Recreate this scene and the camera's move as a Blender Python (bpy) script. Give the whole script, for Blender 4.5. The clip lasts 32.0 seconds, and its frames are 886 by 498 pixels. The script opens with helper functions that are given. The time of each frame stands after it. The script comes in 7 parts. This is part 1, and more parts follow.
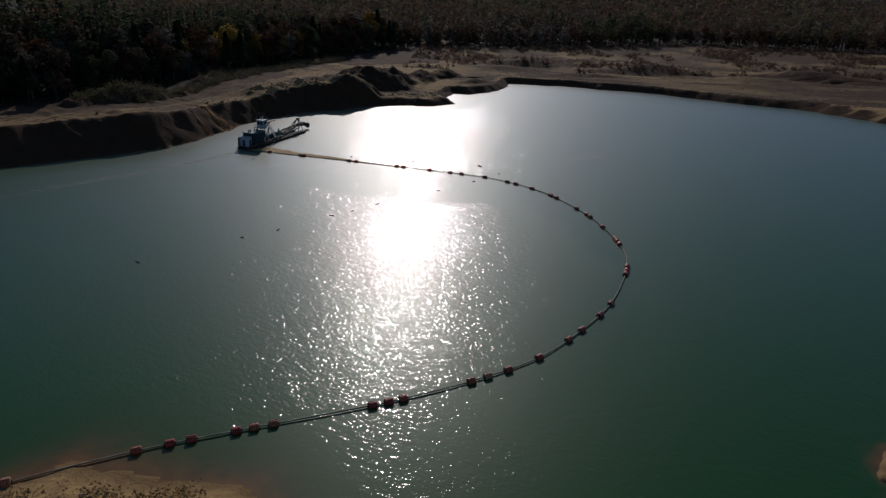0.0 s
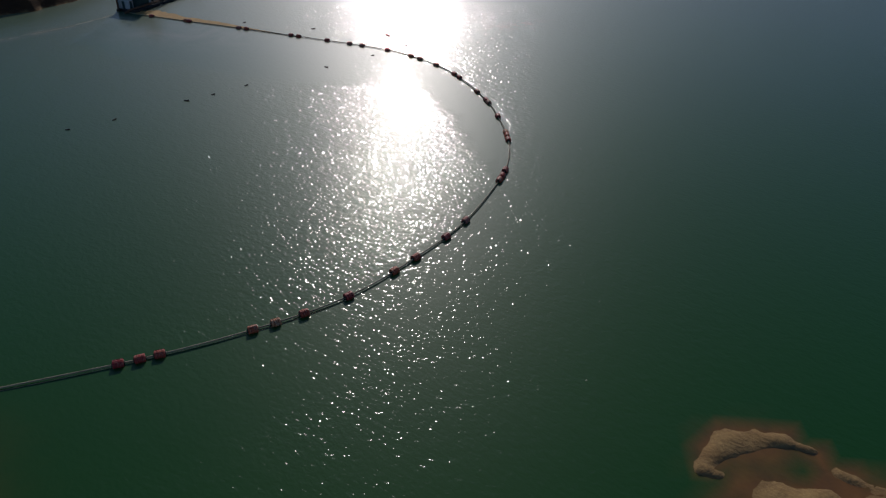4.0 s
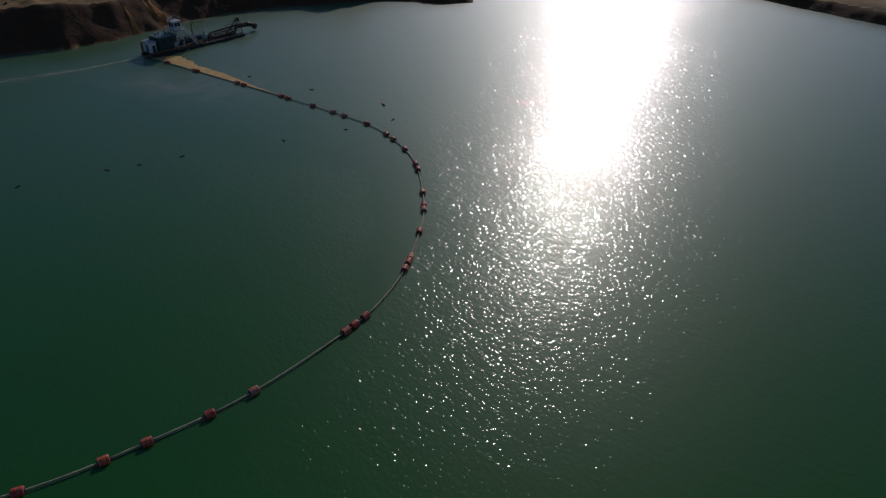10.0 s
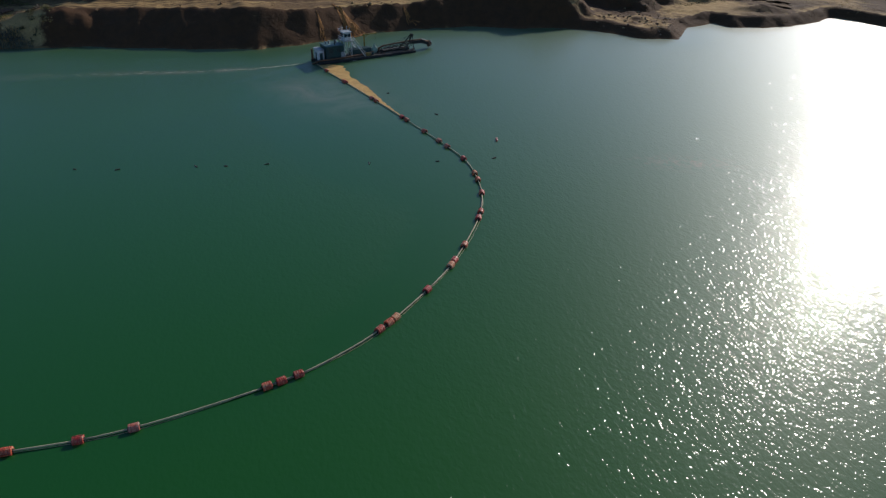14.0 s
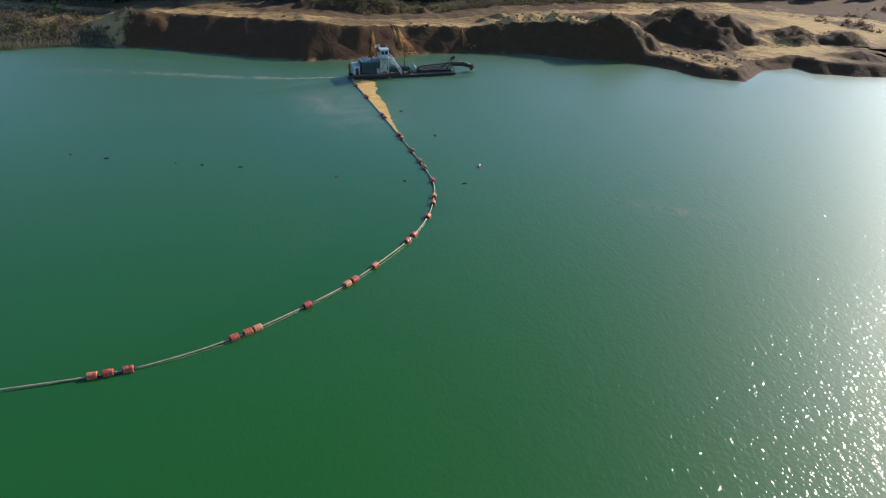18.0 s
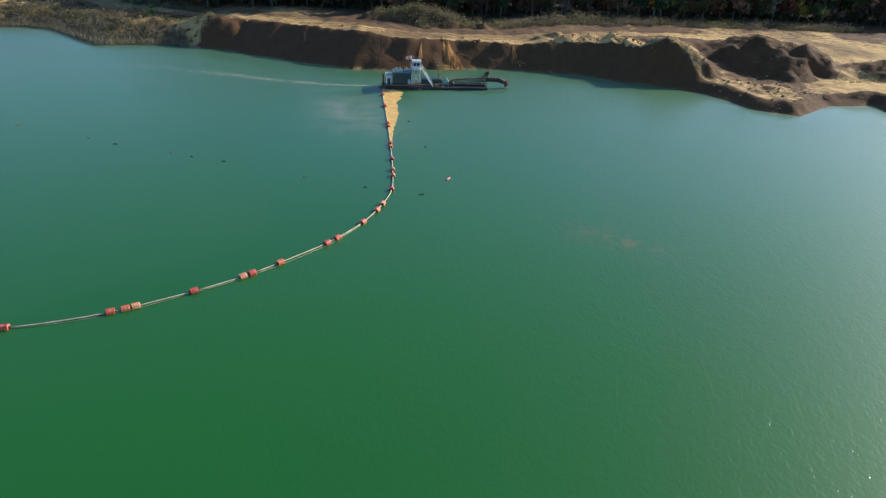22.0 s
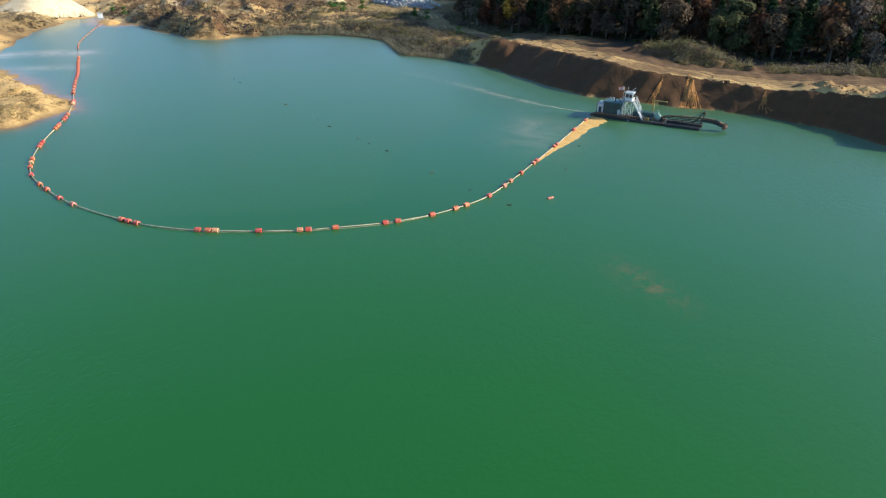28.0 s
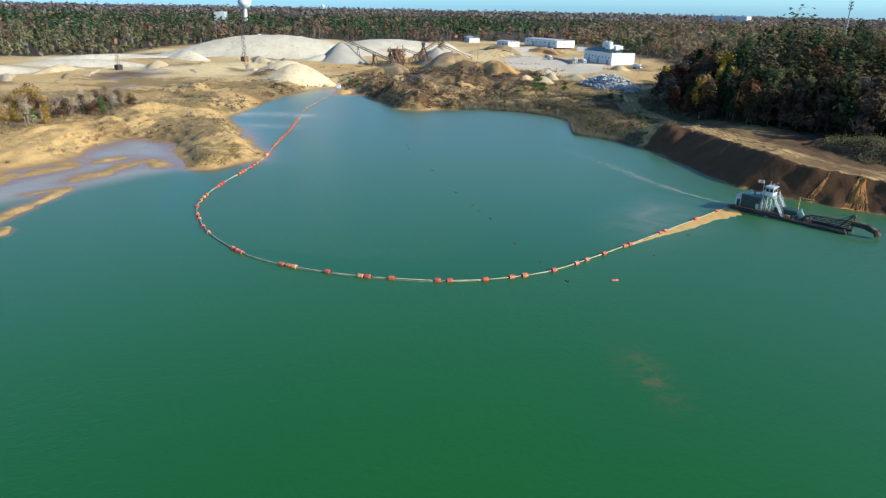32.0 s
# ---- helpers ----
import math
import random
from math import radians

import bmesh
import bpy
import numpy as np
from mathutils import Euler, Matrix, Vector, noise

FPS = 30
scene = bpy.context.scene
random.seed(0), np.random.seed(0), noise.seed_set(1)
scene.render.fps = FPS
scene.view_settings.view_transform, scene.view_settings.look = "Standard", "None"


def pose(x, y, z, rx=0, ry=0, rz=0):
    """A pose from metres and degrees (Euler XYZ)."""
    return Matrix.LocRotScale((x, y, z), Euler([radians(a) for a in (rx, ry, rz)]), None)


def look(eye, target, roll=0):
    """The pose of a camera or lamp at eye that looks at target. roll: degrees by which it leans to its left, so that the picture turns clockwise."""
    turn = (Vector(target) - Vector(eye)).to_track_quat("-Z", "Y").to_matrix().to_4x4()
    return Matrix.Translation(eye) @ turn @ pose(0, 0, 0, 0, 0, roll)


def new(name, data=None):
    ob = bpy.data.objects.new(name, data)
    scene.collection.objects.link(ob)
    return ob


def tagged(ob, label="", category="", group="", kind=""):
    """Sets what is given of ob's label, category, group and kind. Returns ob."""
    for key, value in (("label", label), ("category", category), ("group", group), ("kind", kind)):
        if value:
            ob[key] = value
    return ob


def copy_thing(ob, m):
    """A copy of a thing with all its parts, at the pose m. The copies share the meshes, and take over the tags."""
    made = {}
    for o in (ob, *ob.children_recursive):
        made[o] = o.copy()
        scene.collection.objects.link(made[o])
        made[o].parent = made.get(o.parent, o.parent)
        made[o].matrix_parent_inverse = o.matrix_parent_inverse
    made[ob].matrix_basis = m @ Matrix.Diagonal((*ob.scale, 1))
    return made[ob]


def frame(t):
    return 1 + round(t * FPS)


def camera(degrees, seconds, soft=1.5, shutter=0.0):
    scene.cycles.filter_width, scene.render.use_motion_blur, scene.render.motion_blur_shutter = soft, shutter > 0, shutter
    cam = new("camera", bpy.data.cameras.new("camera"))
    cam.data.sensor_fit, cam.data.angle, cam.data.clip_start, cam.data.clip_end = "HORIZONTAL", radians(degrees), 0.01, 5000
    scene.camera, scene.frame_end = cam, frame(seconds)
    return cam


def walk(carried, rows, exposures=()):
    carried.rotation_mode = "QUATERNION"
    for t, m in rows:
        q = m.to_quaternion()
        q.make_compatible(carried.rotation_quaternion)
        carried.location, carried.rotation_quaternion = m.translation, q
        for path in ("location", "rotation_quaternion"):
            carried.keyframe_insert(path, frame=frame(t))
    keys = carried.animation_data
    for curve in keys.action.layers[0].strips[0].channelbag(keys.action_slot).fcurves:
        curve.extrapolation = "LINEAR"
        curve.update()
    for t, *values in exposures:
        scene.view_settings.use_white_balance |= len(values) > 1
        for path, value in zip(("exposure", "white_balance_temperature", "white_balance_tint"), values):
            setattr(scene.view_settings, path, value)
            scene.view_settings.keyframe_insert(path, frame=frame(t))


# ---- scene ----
# ---- camera and its flight ----
cam = camera(65.56, 32.0, soft=1.3)
PATH = [
    (0, (11.778, 5.434, 51.242), (11.663, 7.294, 50.517), 1.2),
    (0.5, (14.22, 7.777, 51.395), (14.11, 9.607, 50.595), 1.1),
    (1, (17.261, 10.475, 51.611), (17.155, 12.271, 50.736), 1.2),
    (1.5, (20.347, 12.799, 51.912), (20.24, 14.576, 51.001), 1.2),
    (2, (23.654, 15.453, 52.128), (23.55, 17.206, 51.171), 1.2),
    (2.5, (26.838, 18.011, 52.461), (26.732, 19.735, 51.454), 1.2),
    (3, (30.042, 21.005, 52.417), (29.942, 22.698, 51.358), 1.3),
    (3.5, (33.128, 24.553, 51.876), (33.027, 26.226, 50.785), 1.5),
    (4, (36.029, 27.64, 51.557), (35.932, 29.312, 50.464), 1.6),
    (4.5, (39.805, 30.944, 51.865), (39.7, 32.612, 50.767), 1.5),
    (6.5, (51.691, 41.161, 54.305), (51.422, 42.796, 53.186), 0.29),
    (7, (55.113, 44.457, 55.123), (54.847, 46.094, 54.005), 0.52),
    (7.5, (58.309, 47.943, 55.859), (58.039, 49.596, 54.766), 0.75),
    (8, (61.653, 51.398, 56.439), (61.384, 53.059, 55.358), 0.97),
    (8.5, (64.718, 54.837, 56.596), (64.432, 56.503, 55.526), 0.90),
    (9, (67.670, 58.411, 56.394), (67.332, 60.074, 55.334), 0.85),
    (9.5, (70.495, 62.278, 55.984), (70.038, 63.914, 54.928), 0.88),
    (10, (73.081, 66.401, 55.332), (72.526, 68.010, 54.281), 1.00),
    (10.5, (75.654, 70.325, 54.916), (75.088, 71.943, 53.885), 1.14),
    (11, (78.170, 74.009, 54.666), (77.586, 75.630, 53.650), 1.21),
    (11.5, (80.754, 77.823, 54.693), (80.074, 79.405, 53.677), 1.17),
    (12, (83.248, 81.796, 54.430), (82.406, 83.298, 53.414), 0.95),
    (12.5, (86.034, 85.825, 54.174), (85.059, 87.245, 53.157), 0.70),
    (13, (88.826, 89.653, 53.994), (87.805, 91.042, 52.980), 0.49),
    (13.5, (91.504, 93.197, 53.781), (90.414, 94.535, 52.769), 0.51),
    (14, (94.275, 96.809, 53.759), (93.112, 98.084, 52.748), 0.50),
    (14.5, (96.904, 100.443, 53.604), (95.719, 101.700, 52.596), 0.67),
    (16.5, (105.338, 113.751, 51.664), (104.031, 114.913, 50.693), 1.34),
    (17, (107.571, 117.042, 51.431), (106.207, 118.149, 50.475), 1.53),
    (17.5, (110.058, 120.432, 51.383), (108.637, 121.467, 50.430), 1.51),
    (18, (112.606, 123.867, 51.282), (111.174, 124.893, 50.335), 1.58),
    (18.5, (115.100, 127.249, 51.216), (113.657, 128.273, 50.284), 1.65),
    (19, (117.287, 130.690, 51.009), (115.812, 131.672, 50.082), 1.63),
    (19.5, (119.398, 134.300, 50.869), (117.872, 135.203, 49.944), 1.63),
    (20, (121.483, 137.944, 50.856), (119.932, 138.807, 49.933), 1.64),
    (20.5, (123.594, 141.656, 50.906), (122.015, 142.468, 49.986), 1.75),
    (21, (125.661, 145.561, 51.154), (124.058, 146.324, 50.234), 1.84),
    (21.5, (127.505, 149.548, 51.303), (125.888, 150.283, 50.384), 1.95),
    (22, (129.247, 153.551, 51.164), (127.616, 154.259, 50.250), 1.93),
    (22.5, (131.239, 157.482, 50.909), (129.589, 158.161, 50.004), 1.93),
    (23, (133.087, 161.688, 50.838), (131.414, 162.312, 49.937), 1.91),
    (23.5, (134.870, 165.757, 50.867), (133.169, 166.305, 49.969), 1.89),
    (24, (136.402, 170.059, 50.962), (134.679, 170.538, 50.067), 2.07),
    (24.5, (137.933, 174.335, 51.101), (136.195, 174.767, 50.211), 2.06),
    (25, (139.429, 178.728, 51.098), (137.666, 179.048, 50.209), 2.07),
    (25.5, (140.812, 183.134, 51.097), (139.033, 183.355, 50.211), 1.98),
    (27.5, (145.059, 201.590, 50.758), (143.255, 201.459, 49.905), 1.22),
    (28, (145.440, 206.310, 50.838), (143.655, 206.012, 49.987), 1.14),
    (28.5, (145.573, 210.377, 51.051), (143.812, 209.955, 50.202), 1.24),
    (29, (145.498, 214.792, 51.138), (143.767, 214.249, 50.296), 1.12),
    (29.5, (145.235, 219.172, 51.157), (143.525, 218.548, 50.329), 1.02),
    (30, (144.564, 223.594, 51.396), (142.848, 222.929, 50.612), 1.04),
    (30.5, (143.972, 227.851, 51.435), (142.258, 227.131, 50.697), 1.05),
    (31, (143.178, 232.546, 51.576), (141.513, 231.703, 50.855), 1.08),
    (31.5, (141.998, 237.219, 51.795), (140.375, 236.280, 51.098), 1.06),
    (32, (140.378, 242.129, 52.251), (138.753, 241.171, 51.586), 1.16),
]
walk(cam, [(t, look(eye, target, roll)) for t, eye, target, roll in PATH],
     exposures=[(0, -1.84, 6300, 17), (2, -1.96, 6300, 17), (3, -1.84, 6300, 17), (4.2, -1.6, 6300, 17), (8, -1.62, 6300, 17), (11, -1.56, 6300, 16), (13, -0.92, 6350, 13), (15, -0.14, 6500, 12), (18, 0.45, 6550, 10), (22, 0.80, 6600, 8), (25, 1.0, 6700, 7), (28.5, 1.03, 6700, 6), (30.5, 0.88, 6350, 4), (32, 0.76, 6250, 4)])

# ---- sky and sun ----
SUN_EL, SUN_AZ = 26.0, -7.3          # degrees; azimuth clockwise from +y
world = bpy.data.worlds.new("world")
scene.world = world
world.use_nodes = True
_sky = world.node_tree.nodes.new("ShaderNodeTexSky")
_sky.sky_type, _sky.sun_disc = "NISHITA", False
_sky.sun_elevation, _sky.sun_rotation = radians(SUN_EL), radians(SUN_AZ)
_sky.altitude, _sky.air_density, _sky.dust_density, _sky.ozone_density = 50, 1.0, 1.0, 2.0
_bg = world.node_tree.nodes["Background"]
_bg.inputs["Strength"].default_value = 0.105
_tint = world.node_tree.nodes.new("ShaderNodeMix")
_tint.data_type, _tint.blend_type = "RGBA", "MULTIPLY"
_tint.inputs[0].default_value = 1.0
_hor = world.node_tree.nodes.new("ShaderNodeMix")      # the hazy horizon is bluer than clear air gives
_hor.data_type = "RGBA"
_hor.inputs[6].default_value, _hor.inputs[7].default_value = (0.84, 1.52, 2.5, 1.0), (0.68, 0.95, 1.24, 1.0)
_dir = world.node_tree.nodes.new("ShaderNodeTexCoord")
_sep = world.node_tree.nodes.new("ShaderNodeSeparateXYZ")
_lift = world.node_tree.nodes.new("ShaderNodeMapRange")
_lift.inputs["From Max"].default_value = 0.09
world.node_tree.links.new(_dir.outputs["Generated"], _sep.inputs[0])
world.node_tree.links.new(_sep.outputs["Z"], _lift.inputs["Value"])
world.node_tree.links.new(_lift.outputs[0], _hor.inputs[0])
world.node_tree.links.new(_hor.outputs[2], _tint.inputs[7])
world.node_tree.links.new(_sky.outputs["Color"], _tint.inputs[6])
world.node_tree.links.new(_tint.outputs[2], _bg.inputs["Color"])
_to_sun = Vector((math.sin(radians(SUN_AZ)) * math.cos(radians(SUN_EL)), math.cos(radians(SUN_AZ)) * math.cos(radians(SUN_EL)), math.sin(radians(SUN_EL))))
sun = new("sun", bpy.data.lights.new("sun", "SUN"))
sun.data.energy, sun.data.angle, sun.data.color = 4.6, radians(0.55), (1.0, 0.93, 0.82)
sun.matrix_world = look(_to_sun * 900, (0, 0, 0))

# ---- materials ----
def nodes_of(name):
    m = bpy.data.materials.new(name)
    m.use_nodes = True
    nt = m.node_tree
    return m, nt, nt.nodes["Principled BSDF"]


def node(nt, kind, ins=None, **props):
    n = nt.nodes.new(kind)
    for k, v in props.items():
        if k == "operation":
            n.operation = v
        elif k == "data_type":
            n.data_type = v
        elif k == "blend_type":
            n.blend_type = v
        elif k == "attribute_name":
            n.attribute_name = v
        elif k == "noise_dimensions":
            n.noise_dimensions = v
        elif k == "feature":
            n.feature = v
    for k, v in (ins or {}).items():
        s = n.inputs[k]
        if isinstance(v, bpy.types.NodeSocket):
            nt.links.new(v, s)
        else:
            s.default_value = v
    return n


def pos(nt):
    return node(nt, "ShaderNodeNewGeometry").outputs["Position"]


def noise_of(nt, vec, scale, detail=4.0, rough=0.55, dist=0.0):
    return node(nt, "ShaderNodeTexNoise", {"Vector": vec, "Scale": scale, "Detail": detail, "Roughness": rough, "Distortion": dist}).outputs["Fac"]


def ramp(nt, fac, lo, hi, a=0.0, b=1.0):
    return node(nt, "ShaderNodeMapRange", {"Value": fac, "From Min": lo, "From Max": hi, "To Min": a, "To Max": b}).outputs["Result"]


def mathn(nt, op, a, b=0.0):
    return node(nt, "ShaderNodeMath", {0: a, 1: b}, operation=op).outputs[0]


def mixc(nt, fac, a, b, blend="MIX"):
    n = nt.nodes.new("ShaderNodeMix")
    n.data_type, n.blend_type = "RGBA", blend
    for i, v in ((0, fac), (6, a), (7, b)):
        if isinstance(v, bpy.types.NodeSocket):
            nt.links.new(v, n.inputs[i])
        else:
            n.inputs[i].default_value = (*v, 1.0) if isinstance(v, tuple) and len(v) == 3 else v
    return n.outputs[2]


def attr(nt, name):
    return node(nt, "ShaderNodeAttribute", attribute_name=name).outputs["Fac"]


def put(nt, bsdf, color=None, rough=None, metal=None, bump=None, strength=0.3, distance=0.1):
    for key, v in (("Base Color", color), ("Roughness", rough), ("Metallic", metal)):
        if v is None:
            continue
        if isinstance(v, bpy.types.NodeSocket):
            nt.links.new(v, bsdf.inputs[key])
        else:
            bsdf.inputs[key].default_value = (*v, 1.0) if isinstance(v, tuple) else v
    if bump is not None:
        b = node(nt, "ShaderNodeBump", {"Height": bump, "Strength": strength, "Distance": distance})
        nt.links.new(b.outputs["Normal"], bsdf.inputs["Normal"])


def surface(name, color, dark=None, scale=1.2, rough=0.6, metal=0.0, stain=None, strength=0.25, bumpd=0.03, spread=0.35, object_random=0.0, island_random=0.0):
    """A weathered surface: two scales of tone, an optional stain, fine relief."""
    m, nt, b = nodes_of(name)
    p = pos(nt)
    dark = dark or tuple(c * 0.55 for c in color)
    big, fine = noise_of(nt, p, scale, 5.0, 0.6), noise_of(nt, p, scale * 9.0, 3.0, 0.6)
    c = mixc(nt, ramp(nt, big, 0.5 - spread / 2, 0.5 + spread / 2), color, dark)
    c = mixc(nt, ramp(nt, fine, 0.35, 0.7, 0.0, 0.45), c, tuple(v * 0.7 for v in color))
    if stain:
        c = mixc(nt, ramp(nt, noise_of(nt, p, scale * 2.3, 5.0, 0.7, 0.6), 0.52, 0.68), c, stain)
    if object_random:
        r = node(nt, "ShaderNodeObjectInfo").outputs["Random"]
        h = node(nt, "ShaderNodeHueSaturation", {"Hue": ramp(nt, r, 0, 1, 0.5 - object_random * 0.07, 0.5 + object_random * 0.07), "Value": ramp(nt, r, 0, 1, 1 - object_random * 0.6, 1 + object_random * 0.5), "Color": c})
        c = h.outputs["Color"]
    if island_random:
        r = node(nt, "ShaderNodeNewGeometry").outputs["Random Per Island"]
        h = node(nt, "ShaderNodeHueSaturation", {"Hue": ramp(nt, r, 0, 1, 0.5 - island_random * 0.05, 0.5 + island_random * 0.04), "Value": ramp(nt, r, 0, 1, 1 - island_random * 0.6, 1 + island_random * 0.5), "Color": c})
        c = h.outputs["Color"]
    put(nt, b, c, ramp(nt, fine, 0.2, 0.8, max(rough - 0.12, 0.05), min(rough + 0.15, 1.0)), metal, fine, strength, bumpd)
    return m


M_HULL = surface("hull_paint", (0.022, 0.026, 0.028), stain=(0.09, 0.05, 0.03), rough=0.55)
M_DECK = surface("deck_plate", (0.06, 0.06, 0.055), stain=(0.14, 0.09, 0.05), rough=0.7)
M_TEAL = surface("teal_paint", (0.013, 0.058, 0.055), (0.009, 0.042, 0.042), stain=(0.07, 0.075, 0.07), rough=0.5)
M_PALE = surface("pale_roof", (0.42, 0.47, 0.5), (0.3, 0.34, 0.36), stain=(0.25, 0.2, 0.15), rough=0.55)
M_ROOF = surface("teal_roof", (0.055, 0.15, 0.155), (0.04, 0.11, 0.115), stain=(0.16, 0.2, 0.19), rough=0.5)
M_WHITE = surface("white_paint", (0.72, 0.74, 0.74), (0.55, 0.57, 0.57), stain=(0.42, 0.33, 0.24), rough=0.5, spread=0.6)
M_BLACK = surface("black_steel", (0.018, 0.018, 0.018), stain=(0.07, 0.04, 0.025), rough=0.55)
M_YELLOW = surface("ochre_paint", (0.42, 0.30, 0.07), stain=(0.2, 0.11, 0.05), rough=0.55)
M_GREENP = surface("pale_green_paint", (0.30, 0.45, 0.36), stain=(0.2, 0.16, 0.1), rough=0.55)
M_RUST = surface("rusty_steel", (0.19, 0.095, 0.05), (0.1, 0.05, 0.03), stain=(0.26, 0.16, 0.08), rough=0.8)
M_GALV = surface("galvanised_steel", (0.35, 0.35, 0.35), (0.22, 0.22, 0.22), rough=0.5, metal=0.3)
M_GLASS, _nt, _b = nodes_of("dark_window_glass")
put(_nt, _b, (0.02, 0.03, 0.035), 0.08)
M_ORANGE = surface("orange_float", (0.58, 0.095, 0.042), (0.46, 0.07, 0.036), scale=0.9, stain=(0.55, 0.34, 0.2), rough=0.5, object_random=0.22)
M_FADED = surface("faded_float", (0.60, 0.22, 0.12), (0.5, 0.16, 0.085), scale=0.9, stain=(0.45, 0.36, 0.27), rough=0.6, object_random=0.3)
M_STRAP = surface("float_strap", (0.30, 0.05, 0.03), stain=(0.3, 0.2, 0.12), rough=0.6)
M_PIPE = surface("pipe_rubber", (0.50, 0.43, 0.27), (0.26, 0.22, 0.14), scale=0.35, stain=(0.5, 0.4, 0.24), rough=0.75, spread=0.3)
M_CONCRETE = surface("concrete", (0.38, 0.36, 0.33), stain=(0.25, 0.22, 0.18), rough=0.85, scale=0.4)
M_BARK = surface("bark", (0.11, 0.085, 0.065), (0.06, 0.048, 0.038), scale=1.5, rough=0.95)
M_PALEBARK = surface("pale_bark", (0.26, 0.23, 0.2), (0.13, 0.11, 0.09), scale=1.5, rough=0.95)


def leaf_mat(name, color, other, orand=0.5, irand=0.7):
    m, nt, b = nodes_of(name)
    p = pos(nt)
    c = mixc(nt, ramp(nt, noise_of(nt, p, 0.45, 3.0), 0.35, 0.65), color, other)
    r = node(nt, "ShaderNodeNewGeometry").outputs["Random Per Island"]
    o = node(nt, "ShaderNodeObjectInfo").outputs["Random"]
    tone = ramp(nt, attr(nt, "tone"), -1, 1, 0.62, 1.38)
    v = mathn(nt, "MULTIPLY", ramp(nt, r, 0, 1, 1 - 0.55 * irand, 1 + 0.6 * irand), mathn(nt, "MULTIPLY", tone, ramp(nt, o, 0, 1, 1 - 0.4 * orand, 1 + 0.4 * orand)))
    hue = mathn(nt, "ADD", mathn(nt, "MULTIPLY", attr(nt, "shift"), 0.025), mathn(nt, "ADD", ramp(nt, o, 0, 1, -0.03 * orand, 0.03 * orand), ramp(nt, r, 0, 1, 0.485, 0.515)))
    h = node(nt, "ShaderNodeHueSaturation", {"Hue": hue, "Value": v, "Color": c})
    put(nt, b, h.outputs["Color"], 0.85)
    b.inputs["Specular IOR Level"].default_value = 0.1
    glow = node(nt, "ShaderNodeBsdfTranslucent", {"Color": h.outputs["Color"]})
    mix = node(nt, "ShaderNodeMixShader", {0: 0.36, 1: b.outputs[0], 2: glow.outputs[0]})
    nt.links.new(mix.outputs[0], nt.nodes["Material Output"].inputs["Surface"])
    return m


L_RUSSET = leaf_mat("russet_leaves", (0.12, 0.052, 0.027), (0.088, 0.043, 0.028))
L_BROWN = leaf_mat("brown_leaves", (0.098, 0.07, 0.044), (0.072, 0.052, 0.035))
L_OLIVE = leaf_mat("olive_leaves", (0.085, 0.09, 0.038), (0.065, 0.07, 0.03))
L_PINE = leaf_mat("pine_needles", (0.03, 0.056, 0.025), (0.042, 0.066, 0.028))
L_GOLD = leaf_mat("golden_leaves", (0.46, 0.29, 0.045), (0.32, 0.19, 0.04))
L_TWIG = leaf_mat("bare_twigs", (0.20, 0.16, 0.12), (0.14, 0.112, 0.085))
L_DRY = leaf_mat("dry_grass", (0.44, 0.34, 0.17), (0.30, 0.225, 0.11))
L_REED = leaf_mat("reed_blades", (0.19, 0.165, 0.12), (0.12, 0.105, 0.07))
L_SHRUB = leaf_mat("shrub_leaves", (0.155, 0.15, 0.065), (0.2, 0.165, 0.085))
L_MEADOW = leaf_mat("meadow_weeds", (0.17, 0.185, 0.06), (0.22, 0.19, 0.085))
L_GREEN = leaf_mat("green_shrub", (0.085, 0.16, 0.04), (0.06, 0.115, 0.03))
L_HEATH = leaf_mat("dry_heath", (0.36, 0.27, 0.13), (0.26, 0.195, 0.095))
L_HEATH_RED = leaf_mat("reddish_brush", (0.25, 0.16, 0.10), (0.18, 0.12, 0.075))
L_DARKTWIG = leaf_mat("dark_twigs", (0.085, 0.062, 0.045), (0.12, 0.088, 0.055))
L_PALETWIG = leaf_mat("pale_twigs", (0.40, 0.31, 0.23), (0.30, 0.22, 0.16))
# far crowns: distance haze put into the leaf colour, paler and greyer than near
H_RUSSET = leaf_mat("hazed_russet_crowns", (0.21, 0.115, 0.07), (0.17, 0.10, 0.068), 0.3, 0.25)
H_BROWN = leaf_mat("hazed_brown_crowns", (0.205, 0.145, 0.09), (0.17, 0.122, 0.082), 0.3, 0.25)
H_OLIVE = leaf_mat("hazed_olive_crowns", (0.165, 0.15, 0.07), (0.145, 0.13, 0.07), 0.3, 0.25)
H_PINE = leaf_mat("hazed_pine_crowns", (0.065, 0.10, 0.05), (0.08, 0.11, 0.055), 0.3, 0.25)
H_TWIG = leaf_mat("hazed_bare_crowns", (0.165, 0.125, 0.092), (0.14, 0.105, 0.078), 0.3, 0.25)
H_DISTANT = leaf_mat("hazed_distant_woods", (0.20, 0.158, 0.14), (0.18, 0.145, 0.13), 0.2, 0.15)

